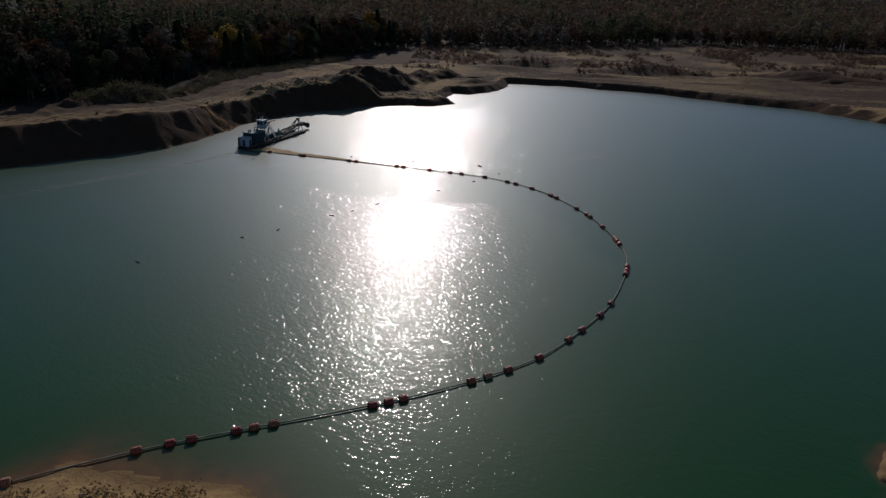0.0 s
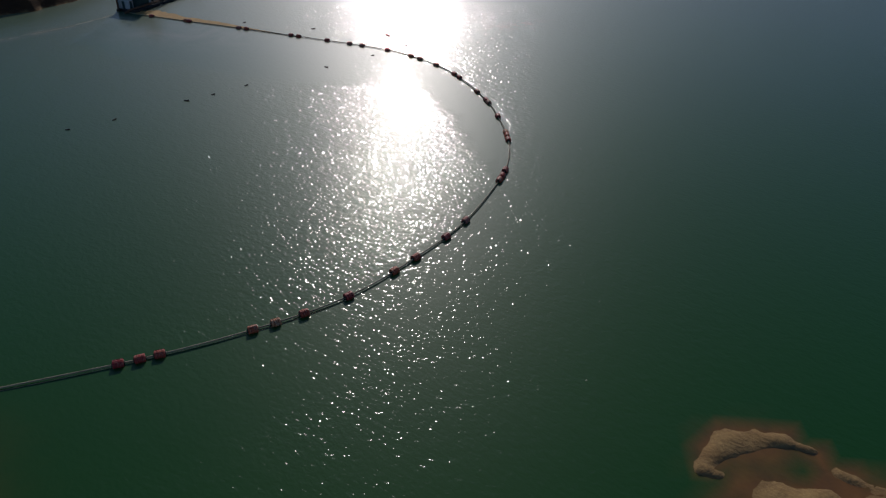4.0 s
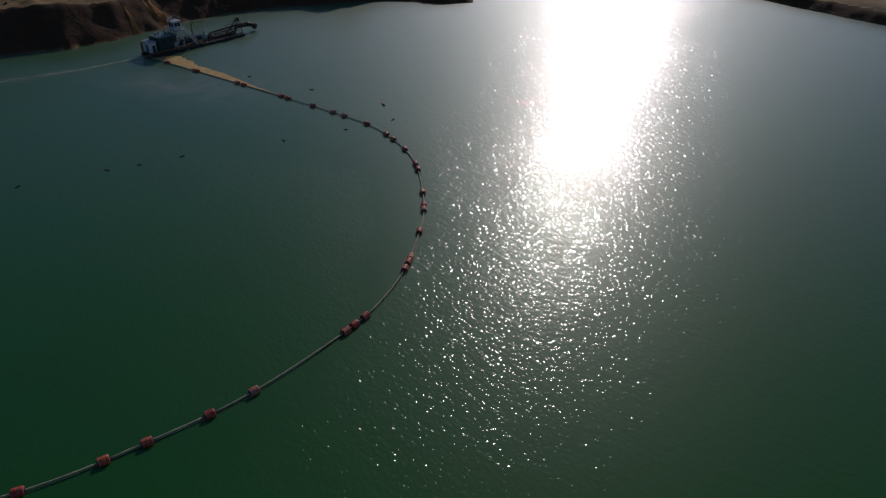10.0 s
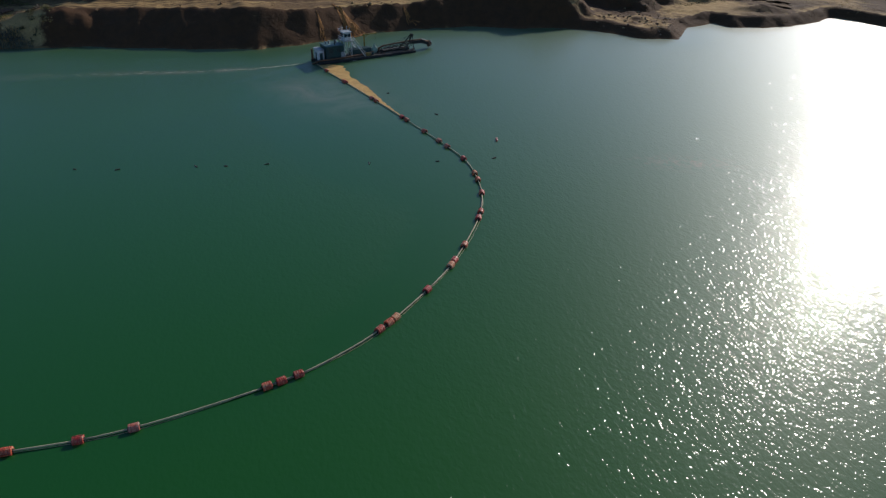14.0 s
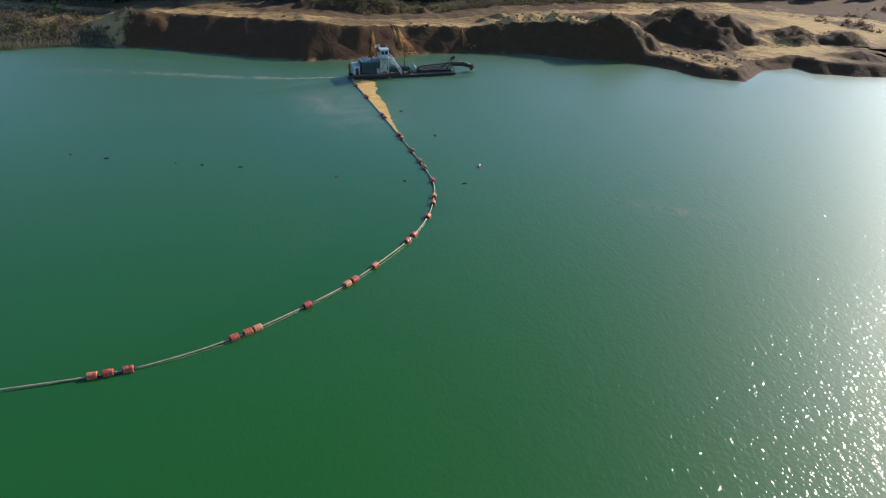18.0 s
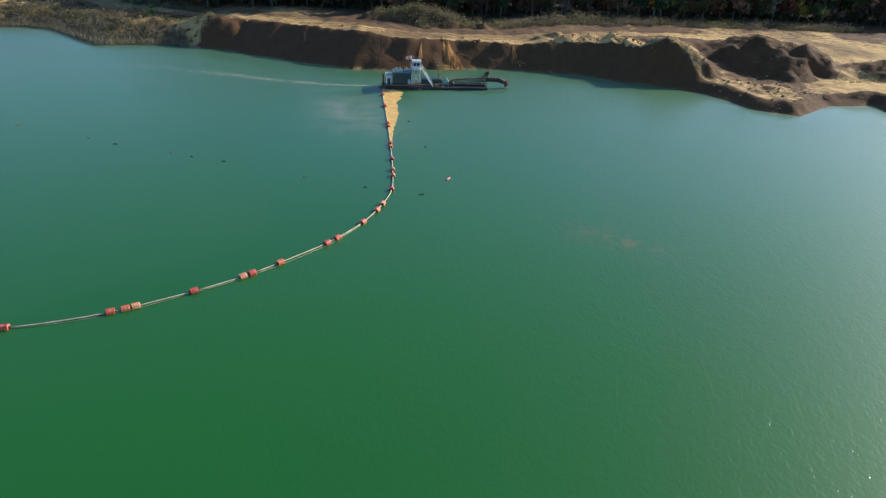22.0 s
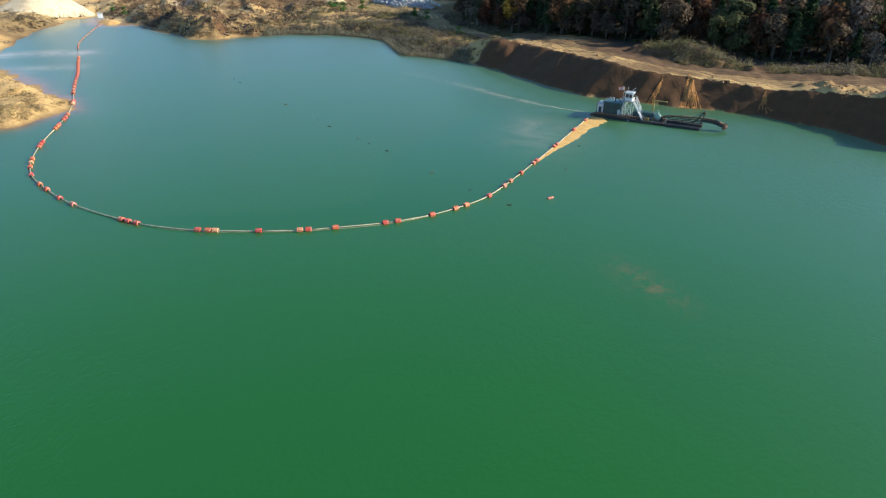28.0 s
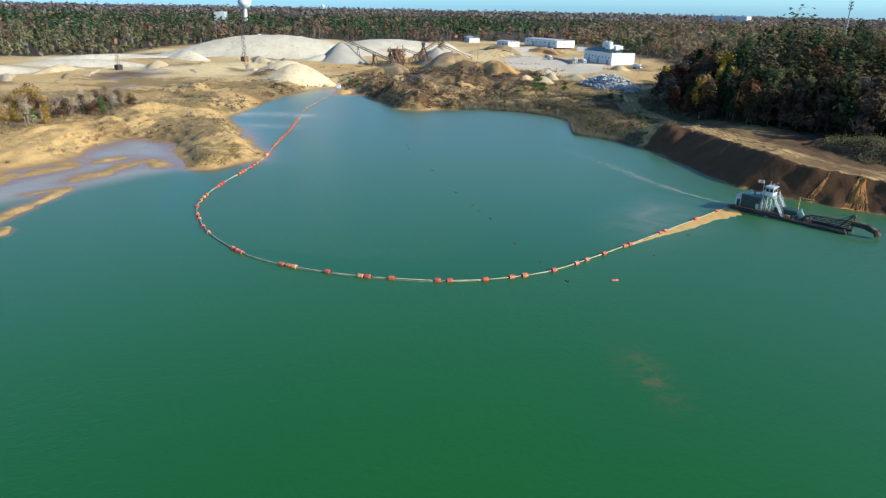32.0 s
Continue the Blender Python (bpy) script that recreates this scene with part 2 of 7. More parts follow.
# ---- plan of the lake ----
def vnoise(x, y, seed=0):
    """Smooth value noise on a unit lattice, -1 to 1."""
    xi, yi = np.floor(x).astype(np.int64), np.floor(y).astype(np.int64)
    fx, fy = x - xi, y - yi
    fx, fy = fx * fx * (3 - 2 * fx), fy * fy * (3 - 2 * fy)

    def h(a, b):
        n = (a * 374761393 + b * 668265263 + seed * 974711) & 0x7FFFFFFF
        n = ((n ^ (n >> 13)) * 1274126177) & 0x7FFFFFFF
        return ((n ^ (n >> 16)) & 0xFFFF) / 32767.5 - 1.0

    return (h(xi, yi) * (1 - fx) + h(xi + 1, yi) * fx) * (1 - fy) + (h(xi, yi + 1) * (1 - fx) + h(xi + 1, yi + 1) * fx) * fy


def fbm(x, y, size, octaves=4, seed=0, gain=0.5):
    out, amp, f = 0.0, 1.0, 1.0 / size
    for k in range(octaves):
        out = out + amp * vnoise(x * f + 17.3 * k, y * f - 9.1 * k, seed + k)
        amp, f = amp * gain, f * 2.03
    return out


def sstep(a, b, v):
    t = np.clip((v - a) / (b - a), 0, 1)
    return t * t * (3 - 2 * t)


def line_dist(x, y, pts):
    """Distance to an open polyline, and the way along it (0 to 1) of the nearest point."""
    best, where = np.full(np.shape(x), 1e9), np.zeros(np.shape(x))
    n = len(pts) - 1
    for i in range(n):
        (ax, ay), (bx, by) = pts[i], pts[i + 1]
        dx, dy = bx - ax, by - ay
        t = np.clip(((x - ax) * dx + (y - ay) * dy) / (dx * dx + dy * dy), 0, 1)
        d = np.hypot(x - ax - t * dx, y - ay - t * dy)
        m = d < best
        best, where = np.where(m, d, best), np.where(m, (i + t) / n, where)
    return best, where


def inside(x, y, pts):
    c = np.zeros(np.shape(x), bool)
    for i in range(len(pts)):
        (ax, ay), (bx, by) = pts[i - 1], pts[i]
        if ay != by:
            c ^= ((ay > y) != (by > y)) & (x < (bx - ax) * (y - ay) / (by - ay) + ax)
    return c


SHORE_SOUTH = [(252, 245), (272, 170), (245, 95), (165, 45), (85, 28), (52, 23), (36, 29), (27, 15), (8, 14), (-16, 4), (-28, -3), (-32, 13), (-22, 30), (-13, 48)]
SHORE_POINT = [(-8, 57), (-13, 64), (-25, 63.5), (-33, 66), (-41, 59), (-56, 40), (-70, 18), (-93, -14), (-129, -33), (-163, -48), (-207, -61), (-226, -58)]
SHORE_WEST = [(-216, -46), (-198, -18), (-165, 31), (-164, 45), (-181, 56.5), (-194, 70), (-198.5, 92), (-195.5, 110.5), (-185.5, 121.5), (-151.5, 137.5), (-148, 149.5)]
SHORE_BANK = [(-143.5, 163), (-129.5, 179), (-117, 190), (-103, 202.3), (-89, 214), (-84.5, 226), (-80.8, 241), (-81, 249), (-75.8, 267.5), (-65, 282.5), (-49.5, 292.6), (-41, 302.5), (-30, 306.5), (-12.5, 310)]
SHORE_NORTH = [(-3.5, 316.5), (-5, 323), (-9, 335), (-6, 348), (1.5, 345.5), (9, 351), (17, 362), (23, 388), (50, 385.5), (95, 366.5), (130, 341.5), (155, 327.5), (176, 301), (224, 272)]
LAKE = SHORE_SOUTH + SHORE_POINT + SHORE_WEST + SHORE_BANK + SHORE_NORTH

# low sand bars: polyline, half width, height
BARS = [([(58.3, 72.3), (59.2, 73.6)], 0.8, 0.5), ([(59.2, 73.6), (61.5, 75.0)], 1.1, 0.5), ([(61.5, 75.1), (64.5, 76.0)], 1.5, 0.5), ([(64.5, 76.0), (67, 75.8)], 1.15, 0.5), ([(67, 75.7), (69.4, 74.9)], 0.7, 0.45), ([(57.9, 71.5), (59.6, 71.3)], 0.5, 0.4),
        ([(63.8, 68.6), (69, 68.4)], 2.4, 0.4), ([(60.5, 64.8), (71, 65.5)], 2.6, 0.42), ([(70.8, 72.4), (74.2, 70.6)], 1.0, 0.42), ([(73, 69.5), (84, 66)], 1.9, 0.42),
        ([(62, 66), (55, 62.5), (46, 58), (38, 54.5), (32, 50.5)], 2.2, 0.5),
        ([(39, 45.5), (33, 47.5), (28, 48.5)], 1.6, 0.3),
        ([(10, 16), (2, 21), (-6, 25), (-10, 37), (-6, 45)], 4.0, 0.38),
        ([(30, 23), (20, 21), (12, 23)], 4.2, 0.36),
        ([(22, 40), (12, 38), (2, 36), (-8, 32)], 3.6, 0.34),
        ([(-213, -42), (-207, -36), (-203, -30)], 7.0, 0.45)]

# bank profile by place: x, y, height of the brink, its breadth, roughness of the ground
PROFILE = [(-103, 222, 9.8, 14, 0.7), (-93, 236, 8.4, 11.5, 0.7), (-88, 250, 7.6, 10, 0.7), (-80, 268, 6.8, 8.2, 0.7), (-72, 284, 8.2, 10.5, 0.8), (-127, 192, 9.0, 15, 0.6), (-59, 298, 8.8, 12, 1.2), (-50, 305, 8.4, 10.5, 1.2), (-34, 313, 2.4, 5, 1.0), (-22, 322, 2.3, 4.5, 1.0), (-13, 335, 2.3, 4.5, 1.0),
           (-4, 350, 3.0, 6, 1.2), (20, 375, 2.8, 4.5, 1.0), (40, 400, 2.8, 4.5, 0.8), (95, 378, 3.0, 5, 0.8), (140, 350, 3.0, 5, 0.8), (185, 312, 3.2, 5.5, 0.8), (265, 200, 4, 20, 0.8),
           (-154, 148, 5.5, 18, 1.0), (-203, 110, 4.5, 16, 1.2), (-190, 58, 4.0, 14, 1.2), (-180, 12, 5.0, 16, 1.6), (-227, -50, 4.5, 22, 0.8),
           (-130, -50, 5.0, 22, 1.2), (-78, -10, 5.0, 20, 1.2), (-50, 37, 4.6, 16, 1.1), (-28, 48, 3.2, 12, 0.7), (-22, 8, 3.6, 20, 0.7), (24, -6, 3.4, 20, 0.7), (95, 10, 3.0, 20, 0.5)]

# humps of dug earth: x, y, radius along, radius across, turn, height
HUMPS = [(-12, 320, 7, 5, 0, 0.8), (4, 368, 9, 5, 30, 2.0),
         (-178, 30, 13, 9, 60, 4.0), (-196, 6, 16, 9, 50, 3.5), (-215, -20, 14, 9, 40, 3.0), (-268, -8, 34, 20, 70, 7.0), (-318, -12, 32, 26, 80, 9.0), (-224, 38, 22, 12, 60, 3.5), (-245, 73, 20, 12, 60, 3.0), (-288, 40, 26, 14, 60, 3.0),
         (-220, -112, 26, 12, 20, 3.0), (-515, -95, 36, 22, 70, 8.0), (-578, -112, 26, 18, 70, 6.0), (-43, 42, 8, 6, 60, 2.2), (-60, 15, 9, 6, 60, 1.8), (-26, 42, 6, 4, 0, 0.8), (-15, -16, 34, 8, 8, 2.0), (-62, -34, 26, 9, 30, 2.0),
         (-152, 172, 10, 7, 60, 2.5), (20, 428, 26, 10, -10, 2.0), (90, 425, 34, 9, -15, 2.5), (160, 400, 30, 10, -30, 2.5), (60, 470, 40, 12, 0, 3.0), (110, 432, 32, 12, -10, 5.0), (190, 410, 36, 13, -22, 5.5), (255, 385, 30, 12, -32, 5.0), (30, 450, 30, 10, 5, 4.0), (145, 375, 22, 5, -25, 1.6), (215, 345, 24, 5, -35, 1.6), (70, 405, 30, 5, -8, 1.4), (-121, 250, 22, 8, 58, 5.5), (-113, 312, 26, 6, 80, 2.5), (-245, -60, 22, 10, 50, 3.0), (-232, -30, 14, 8, 20, 3.5), (-290, -60, 26, 12, 60, 4.0), (-330, 30, 30, 14, 70, 4.5), (-350, -40, 26, 13, 70, 4.0), (-262, 20, 18, 9, 40, 3.5), (-205, 40, 12, 8, 30, 3.0), (-90, -75, 30, 9, 20, 2.5), (-140, -90, 34, 9, 30, 2.5), (-14, -27, 30, 6, 10, 2.2), (-50, -33, 26, 6, 5, 2.0)]

# rounded mounds of old spoil: x, y, radius along, radius across, turn, height
MOUNDS = [(-46, 346, 20, 20, 40, 6.8), (-33, 356, 13, 9, 60, 3.0), (-24, 374, 13, 9, 70, 4.2), (-13, 388, 11, 8, 60, 3.6), (-66, 322, 10, 6, 60, 1.5), (-47, 310, 13, 8, 45, 3.6), (-141, 178, 10, 7, 40, 2.6)]

FOREST_EDGE = [(-171, -364), (-201, -335), (-244, -322), (-408, -406), (-590, -410), (-665, -255), (-780, -220), (-760, -90), (-620, 15), (-520, 85), (-345, 142), (-235, 150), (-200, 168), (-171, 203), (-148, 243), (-124, 285), (-119, 325), (-110, 376), (-96, 428), (-48, 530),
               (68, 556), (167, 605), (290, 572), (420, 470), (430, 200), (330, -80), (120, -180), (-20, -260)]
ROAD = [(-260, 125), (-212, 143), (-172, 172), (-134, 202), (-112, 232), (-97, 258), (-88, 300), (-79, 356), (-66, 405), (-30, 434), (60, 440)]

# small spoil ridges of the west shore: x, y, radius along, radius across, turn, height
RIDGES = [(-176, 40, 9, 4, 20, 2.6), (-186, 30, 10, 4.5, 35, 3.2), (-193, 22, 12, 4, 10, 3.0), (-200, 8, 12, 5, 30, 3.6), (-206, 24, 13, 4.5, 15, 3.0), (-212, 2, 12, 5, 25, 3.2), (-222, -12, 12, 5, 40, 3.0), (-224, 14, 15, 5, 20, 3.4),
          (-240, 30, 16, 6, 30, 3.6), (-238, 0, 15, 5, 35, 3.4), (-255, -30, 16, 6, 30, 3.6), (-258, 48, 16, 6, 30, 3.0), (-272, 26, 18, 6, 40, 3.6), (-280, -20, 16, 6, 30, 3.0), (-205, 52, 11, 4, 60, 2.4), (-188, 52, 8, 3.5, 30, 2.0), (-300, -40, 18, 7, 30, 3.6)]
TIPPED = [(-80, 284), (-73, 294), (-62, 303), (-50, 308), (-42, 312)]


def lake_distance(x, y):
    """Metres from the water's edge: on land positive."""
    d, _ = line_dist(x, y, LAKE + LAKE[:1])
    wob = 1.3 * fbm(x, y, 14.0, 3, 5) + 0.4 * fbm(x, y, 3.7, 2, 8)
    return np.where(inside(x, y, LAKE), -d, d) + wob


def bar_height(x, y):
    z = np.full(np.shape(x), -9.0)
    for pts, w, h in BARS:
        d, _ = line_dist(x, y, pts)
        d = np.maximum(d + 0.35 * w * fbm(x, y, 6.0, 4, 31, 0.65), 0) / (1.15 * w)
        z = np.maximum(z, h * (0.62 - d * d + (0.34 if w < 2 else 0.65) * fbm(x, y, 6.0, 4, 33, 0.65)))
    return z


def land_height(x, y):
    d = lake_distance(x, y)
    wsum, H, W, R = 0.0, 0.0, 0.0, 0.0
    for px, py, h, w, r in PROFILE:
        k = 1.0 / ((x - px) ** 2 + (y - py) ** 2 + 150.0) ** 2
        wsum, H, W, R = wsum + k, H + k * h, W + k * w, R + k * r
    H, W, R = H / wsum, W / wsum, R / wsum
    steep = sstep(0.40, 0.56, H / W)
    t = np.clip(d / W, 0, 1)
    soft = t * t * (3 - 2 * t)
    cliff = np.clip(t * 1.12, 0, 1) ** 0.9
    z = H * (soft * (1 - steep) + cliff * steep) + 0.012 * np.clip(d - W, 0, 200)
    face = steep * np.clip(t * 3, 0, 1) * np.clip((1.15 - t) * 3, 0, 1) * np.clip(H / 9, 0, 1)
    along = x * 0.45 + y * 0.89
    z = z + face * (0.55 * vnoise(along / 3.1, d / 22.0, 3) + 0.3 * vnoise(along / 1.3, d / 14.0, 4))
    land = np.clip(d / 8.0, 0, 1)
    z = z + land * R * (0.55 * fbm(x, y, 16.0, 4, 11) + 0.18 * fbm(x, y, 3.0, 2, 12)) * (1 - 0.6 * steep)
    for hx, hy, ra, rb, turn, h in HUMPS:
        c, s = math.cos(radians(turn)), math.sin(radians(turn))
        u, v = ((x - hx) * c + (y - hy) * s) / ra, ((y - hy) * c - (x - hx) * s) / rb
        q = np.sqrt(u * u + v * v) * (1 + 0.25 * fbm(x, y, 6.0, 3, 21))
        z = z + np.clip(d / 5.0, 0, 1) * h * np.clip(1 - q, 0, 1) ** 0.85
    for hx, hy, ra, rb, turn, h in MOUNDS + RIDGES:
        c, s = math.cos(radians(turn)), math.sin(radians(turn))
        u, v = ((x - hx) * c + (y - hy) * s) / ra, ((y - hy) * c - (x - hx) * s) / rb
        q = (u * u + v * v) * (1 + 0.3 * fbm(x, y, 9.0, 3, 27))
        z = z + np.clip(d / 5.0, 0, 1) * h * np.clip(1 - q, 0, 1) ** 1.15 * (1 + 0.26 * fbm(x, y, 4.5, 4, 29, 0.6))
    z = z + 1.5 * np.clip((d - 25) / 40, 0, 1) * np.clip((-x - 120) / 80, 0, 1) * fbm(x, y, 38.0, 3, 15)
    fd, _ = line_dist(x, y, FOREST_EDGE + FOREST_EDGE[:1])
    fd = np.where(inside(x, y, FOREST_EDGE), -fd, fd)
    hill = np.exp(-(((x + 275) / 115.0) ** 2 + ((y - 245) / 120.0) ** 2))
    z = z + 17.0 * hill * sstep(0, 55, fd)
    far = np.hypot(x, y)
    z = z + sstep(1200, 4800, far) * 9.0 + sstep(0, 60, fd) * 1.0 * fbm(x, y, 60.0, 2, 41)
    # dug benches: small steps with flat tops
    dug = 0.6 * np.exp(-(((x + 20) / 26.0) ** 2 + ((y - 326) / 20.0) ** 2)) + 0.8 * np.exp(-(((x + 200) / 46.0) ** 2 + ((y - 18) / 50.0) ** 2)) + 0.7 * np.exp(-(((x + 52) / 34.0) ** 2 + ((y - 22) / 34.0) ** 2)) + 0.7 * np.exp(-(((x + 8) / 55.0) ** 2 + ((y + 14) / 22.0) ** 2))
    z = z + np.exp(-(((x + 24) / 30.0) ** 2 + ((y - 330) / 24.0) ** 2)) * np.clip(d / 4, 0, 1) * (0.45 * fbm(x, y, 5.0, 3, 97))
    q = z / 1.9 + 0.5 * fbm(x, y, 11.0, 4, 91)
    z = z + np.clip(dug, 0, 0.9) * np.clip(d / 3, 0, 1) * 1.9 * (np.floor(q) + sstep(0.66, 1.0, q - np.floor(q)) - q)
    # loads of earth tipped along the brink, and the lumpy lip of the bank
    td, _ = line_dist(x, y, TIPPED)
    tipped = np.exp(-(td / 6.5) ** 2) * np.clip((d - 8) / 4, 0, 1)
    z = z + tipped * (2.3 * np.abs(fbm(x, y, 5.0, 3, 95)) + 0.5)
    lip = steep * np.exp(-((t - 1.0) / 0.22) ** 2) * np.clip(H / 9, 0, 1)
    z = z + lip * (0.4 * np.abs(vnoise(along / 4.2, d / 5.0, 93)) + 0.28 * vnoise(along / 1.9, d / 2.6, 94))
    z = z + np.clip((d - 1) / 5.0, 0, 1) * R * (0.26 * (0.5 - np.abs(fbm(x, y, 4.6, 3, 13))) + 0.10 * vnoise(x / 1.5, y / 1.5, 14)) * sstep(900, 300, np.hypot(x, y - 150))
    rd, _ = line_dist(x, y, ROAD)
    cut = 1 - sstep(3.0, 7.0, rd)
    z = z - cut * 0.35 + cut * 0.12 * vnoise(rd * 1.4, (x + y) / 40.0, 6) + 0.17 * (1 - sstep(9.0, 13.0, rd)) * steep * np.clip((t - 0.98) * 12, 0, 1) * np.sin(rd * 2.1 + 2.5 * fbm(x, y, 40.0, 2, 17))
    z = np.where(d < 0, np.maximum(-5.0, 0.30 * d), z)
    return np.maximum(z, bar_height(x, y)), d, fd, rd, steep, t


def spread_lines(lo, hi, step, far):
    a = list(np.arange(lo, hi + 0.01, step))
    g, p = step, hi
    while p < far:
        g = min(g * 1.09, 150.0)
        p += g
        a.append(p)
    g, p = step, lo
    while p > -far:
        g = min(g * 1.09, 150.0)
        p -= g
        a.insert(0, p)
    return np.array(a)


def grid_mesh(name, xs, ys, z, material, attrs=None, keep=None, smooth=True):
    nx, ny = len(xs), len(ys)
    X, Y = np.meshgrid(xs, ys, indexing="ij")
    verts = np.stack([X.ravel(), Y.ravel(), np.asarray(z).ravel()], 1)
    i = (np.arange(nx - 1)[:, None] * ny + np.arange(ny - 1)[None, :])
    if keep is not None:
        i = i[keep]
    i = i.ravel()
    faces = np.stack([i, i + ny, i + ny + 1, i + 1], 1)
    me = bpy.data.meshes.new(name)
    me.vertices.add(len(verts))
    me.vertices.foreach_set("co", verts.ravel())
    me.loops.add(faces.size)
    me.loops.foreach_set("vertex_index", faces.ravel())
    me.polygons.add(len(faces))
    me.polygons.foreach_set("loop_start", np.arange(0, faces.size, 4))
    me.polygons.foreach_set("use_smooth", np.full(len(faces), smooth))
    me.update(calc_edges=True)
    for key, v in (attrs or {}).items():
        a = me.attributes.new(key, "FLOAT", "POINT")
        a.data.foreach_set("value", np.asarray(v, np.float32).ravel())
    me.materials.append(material)
    return new(name, me)


def ground_material():
    m, nt, b = nodes_of("earth")
    p = pos(nt)
    big, mid, fine = noise_of(nt, p, 0.05, 5, 0.6), noise_of(nt, p, 0.33, 5, 0.65, 0.5), noise_of(nt, p, 2.6, 4, 0.65)
    sand = mixc(nt, ramp(nt, mid, 0.3, 0.7), (0.55, 0.365, 0.145), (0.41, 0.25, 0.095))
    sand = mixc(nt, ramp(nt, fine, 0.4, 0.75, 0, 0.5), sand, (0.21, 0.135, 0.07))
    clotted = ramp(nt, noise_of(nt, p, 0.85, 6, 0.72, 0.8), 0.52, 0.68, 0.0, 0.6)
    sand = mixc(nt, clotted, sand, (0.25, 0.155, 0.07))
    pale = mixc(nt, ramp(nt, mid, 0.3, 0.7), (0.66, 0.51, 0.285), (0.50, 0.355, 0.17))
    pale = mixc(nt, clotted, pale, (0.36, 0.255, 0.13))
    soil = mixc(nt, ramp(nt, mid, 0.3, 0.7), (0.096, 0.046, 0.019), (0.066, 0.034, 0.016))
    grass = mixc(nt, ramp(nt, mid, 0.32, 0.68), (0.33, 0.215, 0.09), (0.215, 0.14, 0.058))
    grass = mixc(nt, ramp(nt, fine, 0.35, 0.7, 0, 0.7), grass, (0.135, 0.092, 0.046))
    litter_and_shade = mixc(nt, ramp(nt, big, 0.35, 0.65), (0.06, 0.042, 0.028), (0.042, 0.034, 0.02))
    track = mixc(nt, ramp(nt, noise_of(nt, p, 0.12, 5, 0.65, 0.6), 0.35, 0.65), (0.085, 0.048, 0.024), (0.16, 0.092, 0.042))
    track = mixc(nt, ramp(nt, fine, 0.4, 0.7, 0, 0.6), track, (0.07, 0.042, 0.022))
    c = mixc(nt, attr(nt, "pale"), sand, pale)
    c = mixc(nt, attr(nt, "yard"), c, mixc(nt, ramp(nt, mid, 0.3, 0.7), (0.56, 0.47, 0.36), (0.42, 0.35, 0.26)))
    c = mixc(nt, attr(nt, "mud"), c, mixc(nt, ramp(nt, mid, 0.3, 0.7), (0.30, 0.24, 0.19), (0.20, 0.155, 0.12)))
    c = mixc(nt, attr(nt, "track"), c, track)
    lane = attr(nt, "lane")
    # shade in the wheel ruts, painted as dark stripes along the road
    rut_shade = mathn(nt, "SINE", mathn(nt, "ADD", mathn(nt, "MULTIPLY", lane, 2.6), mathn(nt, "MULTIPLY", noise_of(nt, p, 0.03, 3), 9.0)))
    c = mixc(nt, mathn(nt, "MULTIPLY", ramp(nt, rut_shade, 0.35, 0.75), ramp(nt, lane, 12.0, 7.0, 0.0, 0.8)), c, (0.075, 0.043, 0.022))
    c = mixc(nt, ramp(nt, mathn(nt, "ADD", attr(nt, "soil"), mathn(nt, "MULTIPLY", mathn(nt, "SUBTRACT", mid, 0.5), 0.9)), 0.35, 0.65), c, soil)
    c = mixc(nt, ramp(nt, mathn(nt, "ADD", attr(nt, "veg"), mathn(nt, "MULTIPLY", mathn(nt, "SUBTRACT", mid, 0.5), 1.3)), 0.38, 0.62), c, grass)
    # leaf litter in the forest, and its shade painted on the flat before it
    c = mixc(nt, attr(nt, "wood"), c, litter_and_shade)
    c = mixc(nt, attr(nt, "wet"), c, mixc(nt, 0.5, c, (0.16, 0.09, 0.04)))
    put(nt, b, c, 0.92, None, mathn(nt, "ADD", mathn(nt, "MULTIPLY", mid, 2.0), mathn(nt, "MULTIPLY", fine, 0.35)), 0.4, 0.5)
    b.inputs["Specular IOR Level"].default_value = 0.2
    return m


gx, gy = spread_lines(-235, 100, 1.15, 4700), spread_lines(-85, 400, 1.15, 4700)
gx = np.sort(np.concatenate([gx, np.arange(-235, 100.1, 1.15)[254:278] + 0.575]))      # finer over the small bars
gy = np.sort(np.concatenate([gy, np.arange(-85, 400.1, 1.15)[128:142] + 0.575]))
GX, GY = np.meshgrid(gx, gy, indexing="ij")
GZ, GD, GF, GR, GS, GT = land_height(GX, GY)
_road = 1 - sstep(2.0, 5.5, GR)
_plant = sstep(-150, -230, GX) * sstep(130, 60, GY) * sstep(0, -15, GF) + sstep(-100, -190, GY) * sstep(0, -15, GF)
_slope = np.exp(-(((GX + 20) / 50) ** 2 + ((GY + 23 + 0.12 * GX) / 15) ** 2))
_veg = 0.30 - 0.8 * _slope + 0.42 * fbm(GX, GY, 45.0, 3, 51)
for vx, vy, vr, va in ((-46, 26, 38, 0.4), (-190, 122, 45, 0.7), (-220, 62, 60, 0.1), (-160, -60, 70, 0.3), (14, -45, 40, 0.4), (-200, 12, 50, 0.0), (-70, -90, 90, 0.4)):
    _veg = _veg + va * np.exp(-((GX - vx) ** 2 + (GY - vy) ** 2) / vr ** 2)
_veg = (_veg - 0.55 * GS * (GT < 1.3)) * (1 - _road) - 0.45 * _plant - 0.5 * np.exp(-np.clip(GD, 0, 99) / 2.0) + 0.35 * fbm(GX, GY, 70.0, 3, 63) * _plant + 0.25 * np.exp(-(((GX + 255) / 70) ** 2 + ((GY - 10) / 60) ** 2)) - 0.12 * sstep(300, 330, GY)
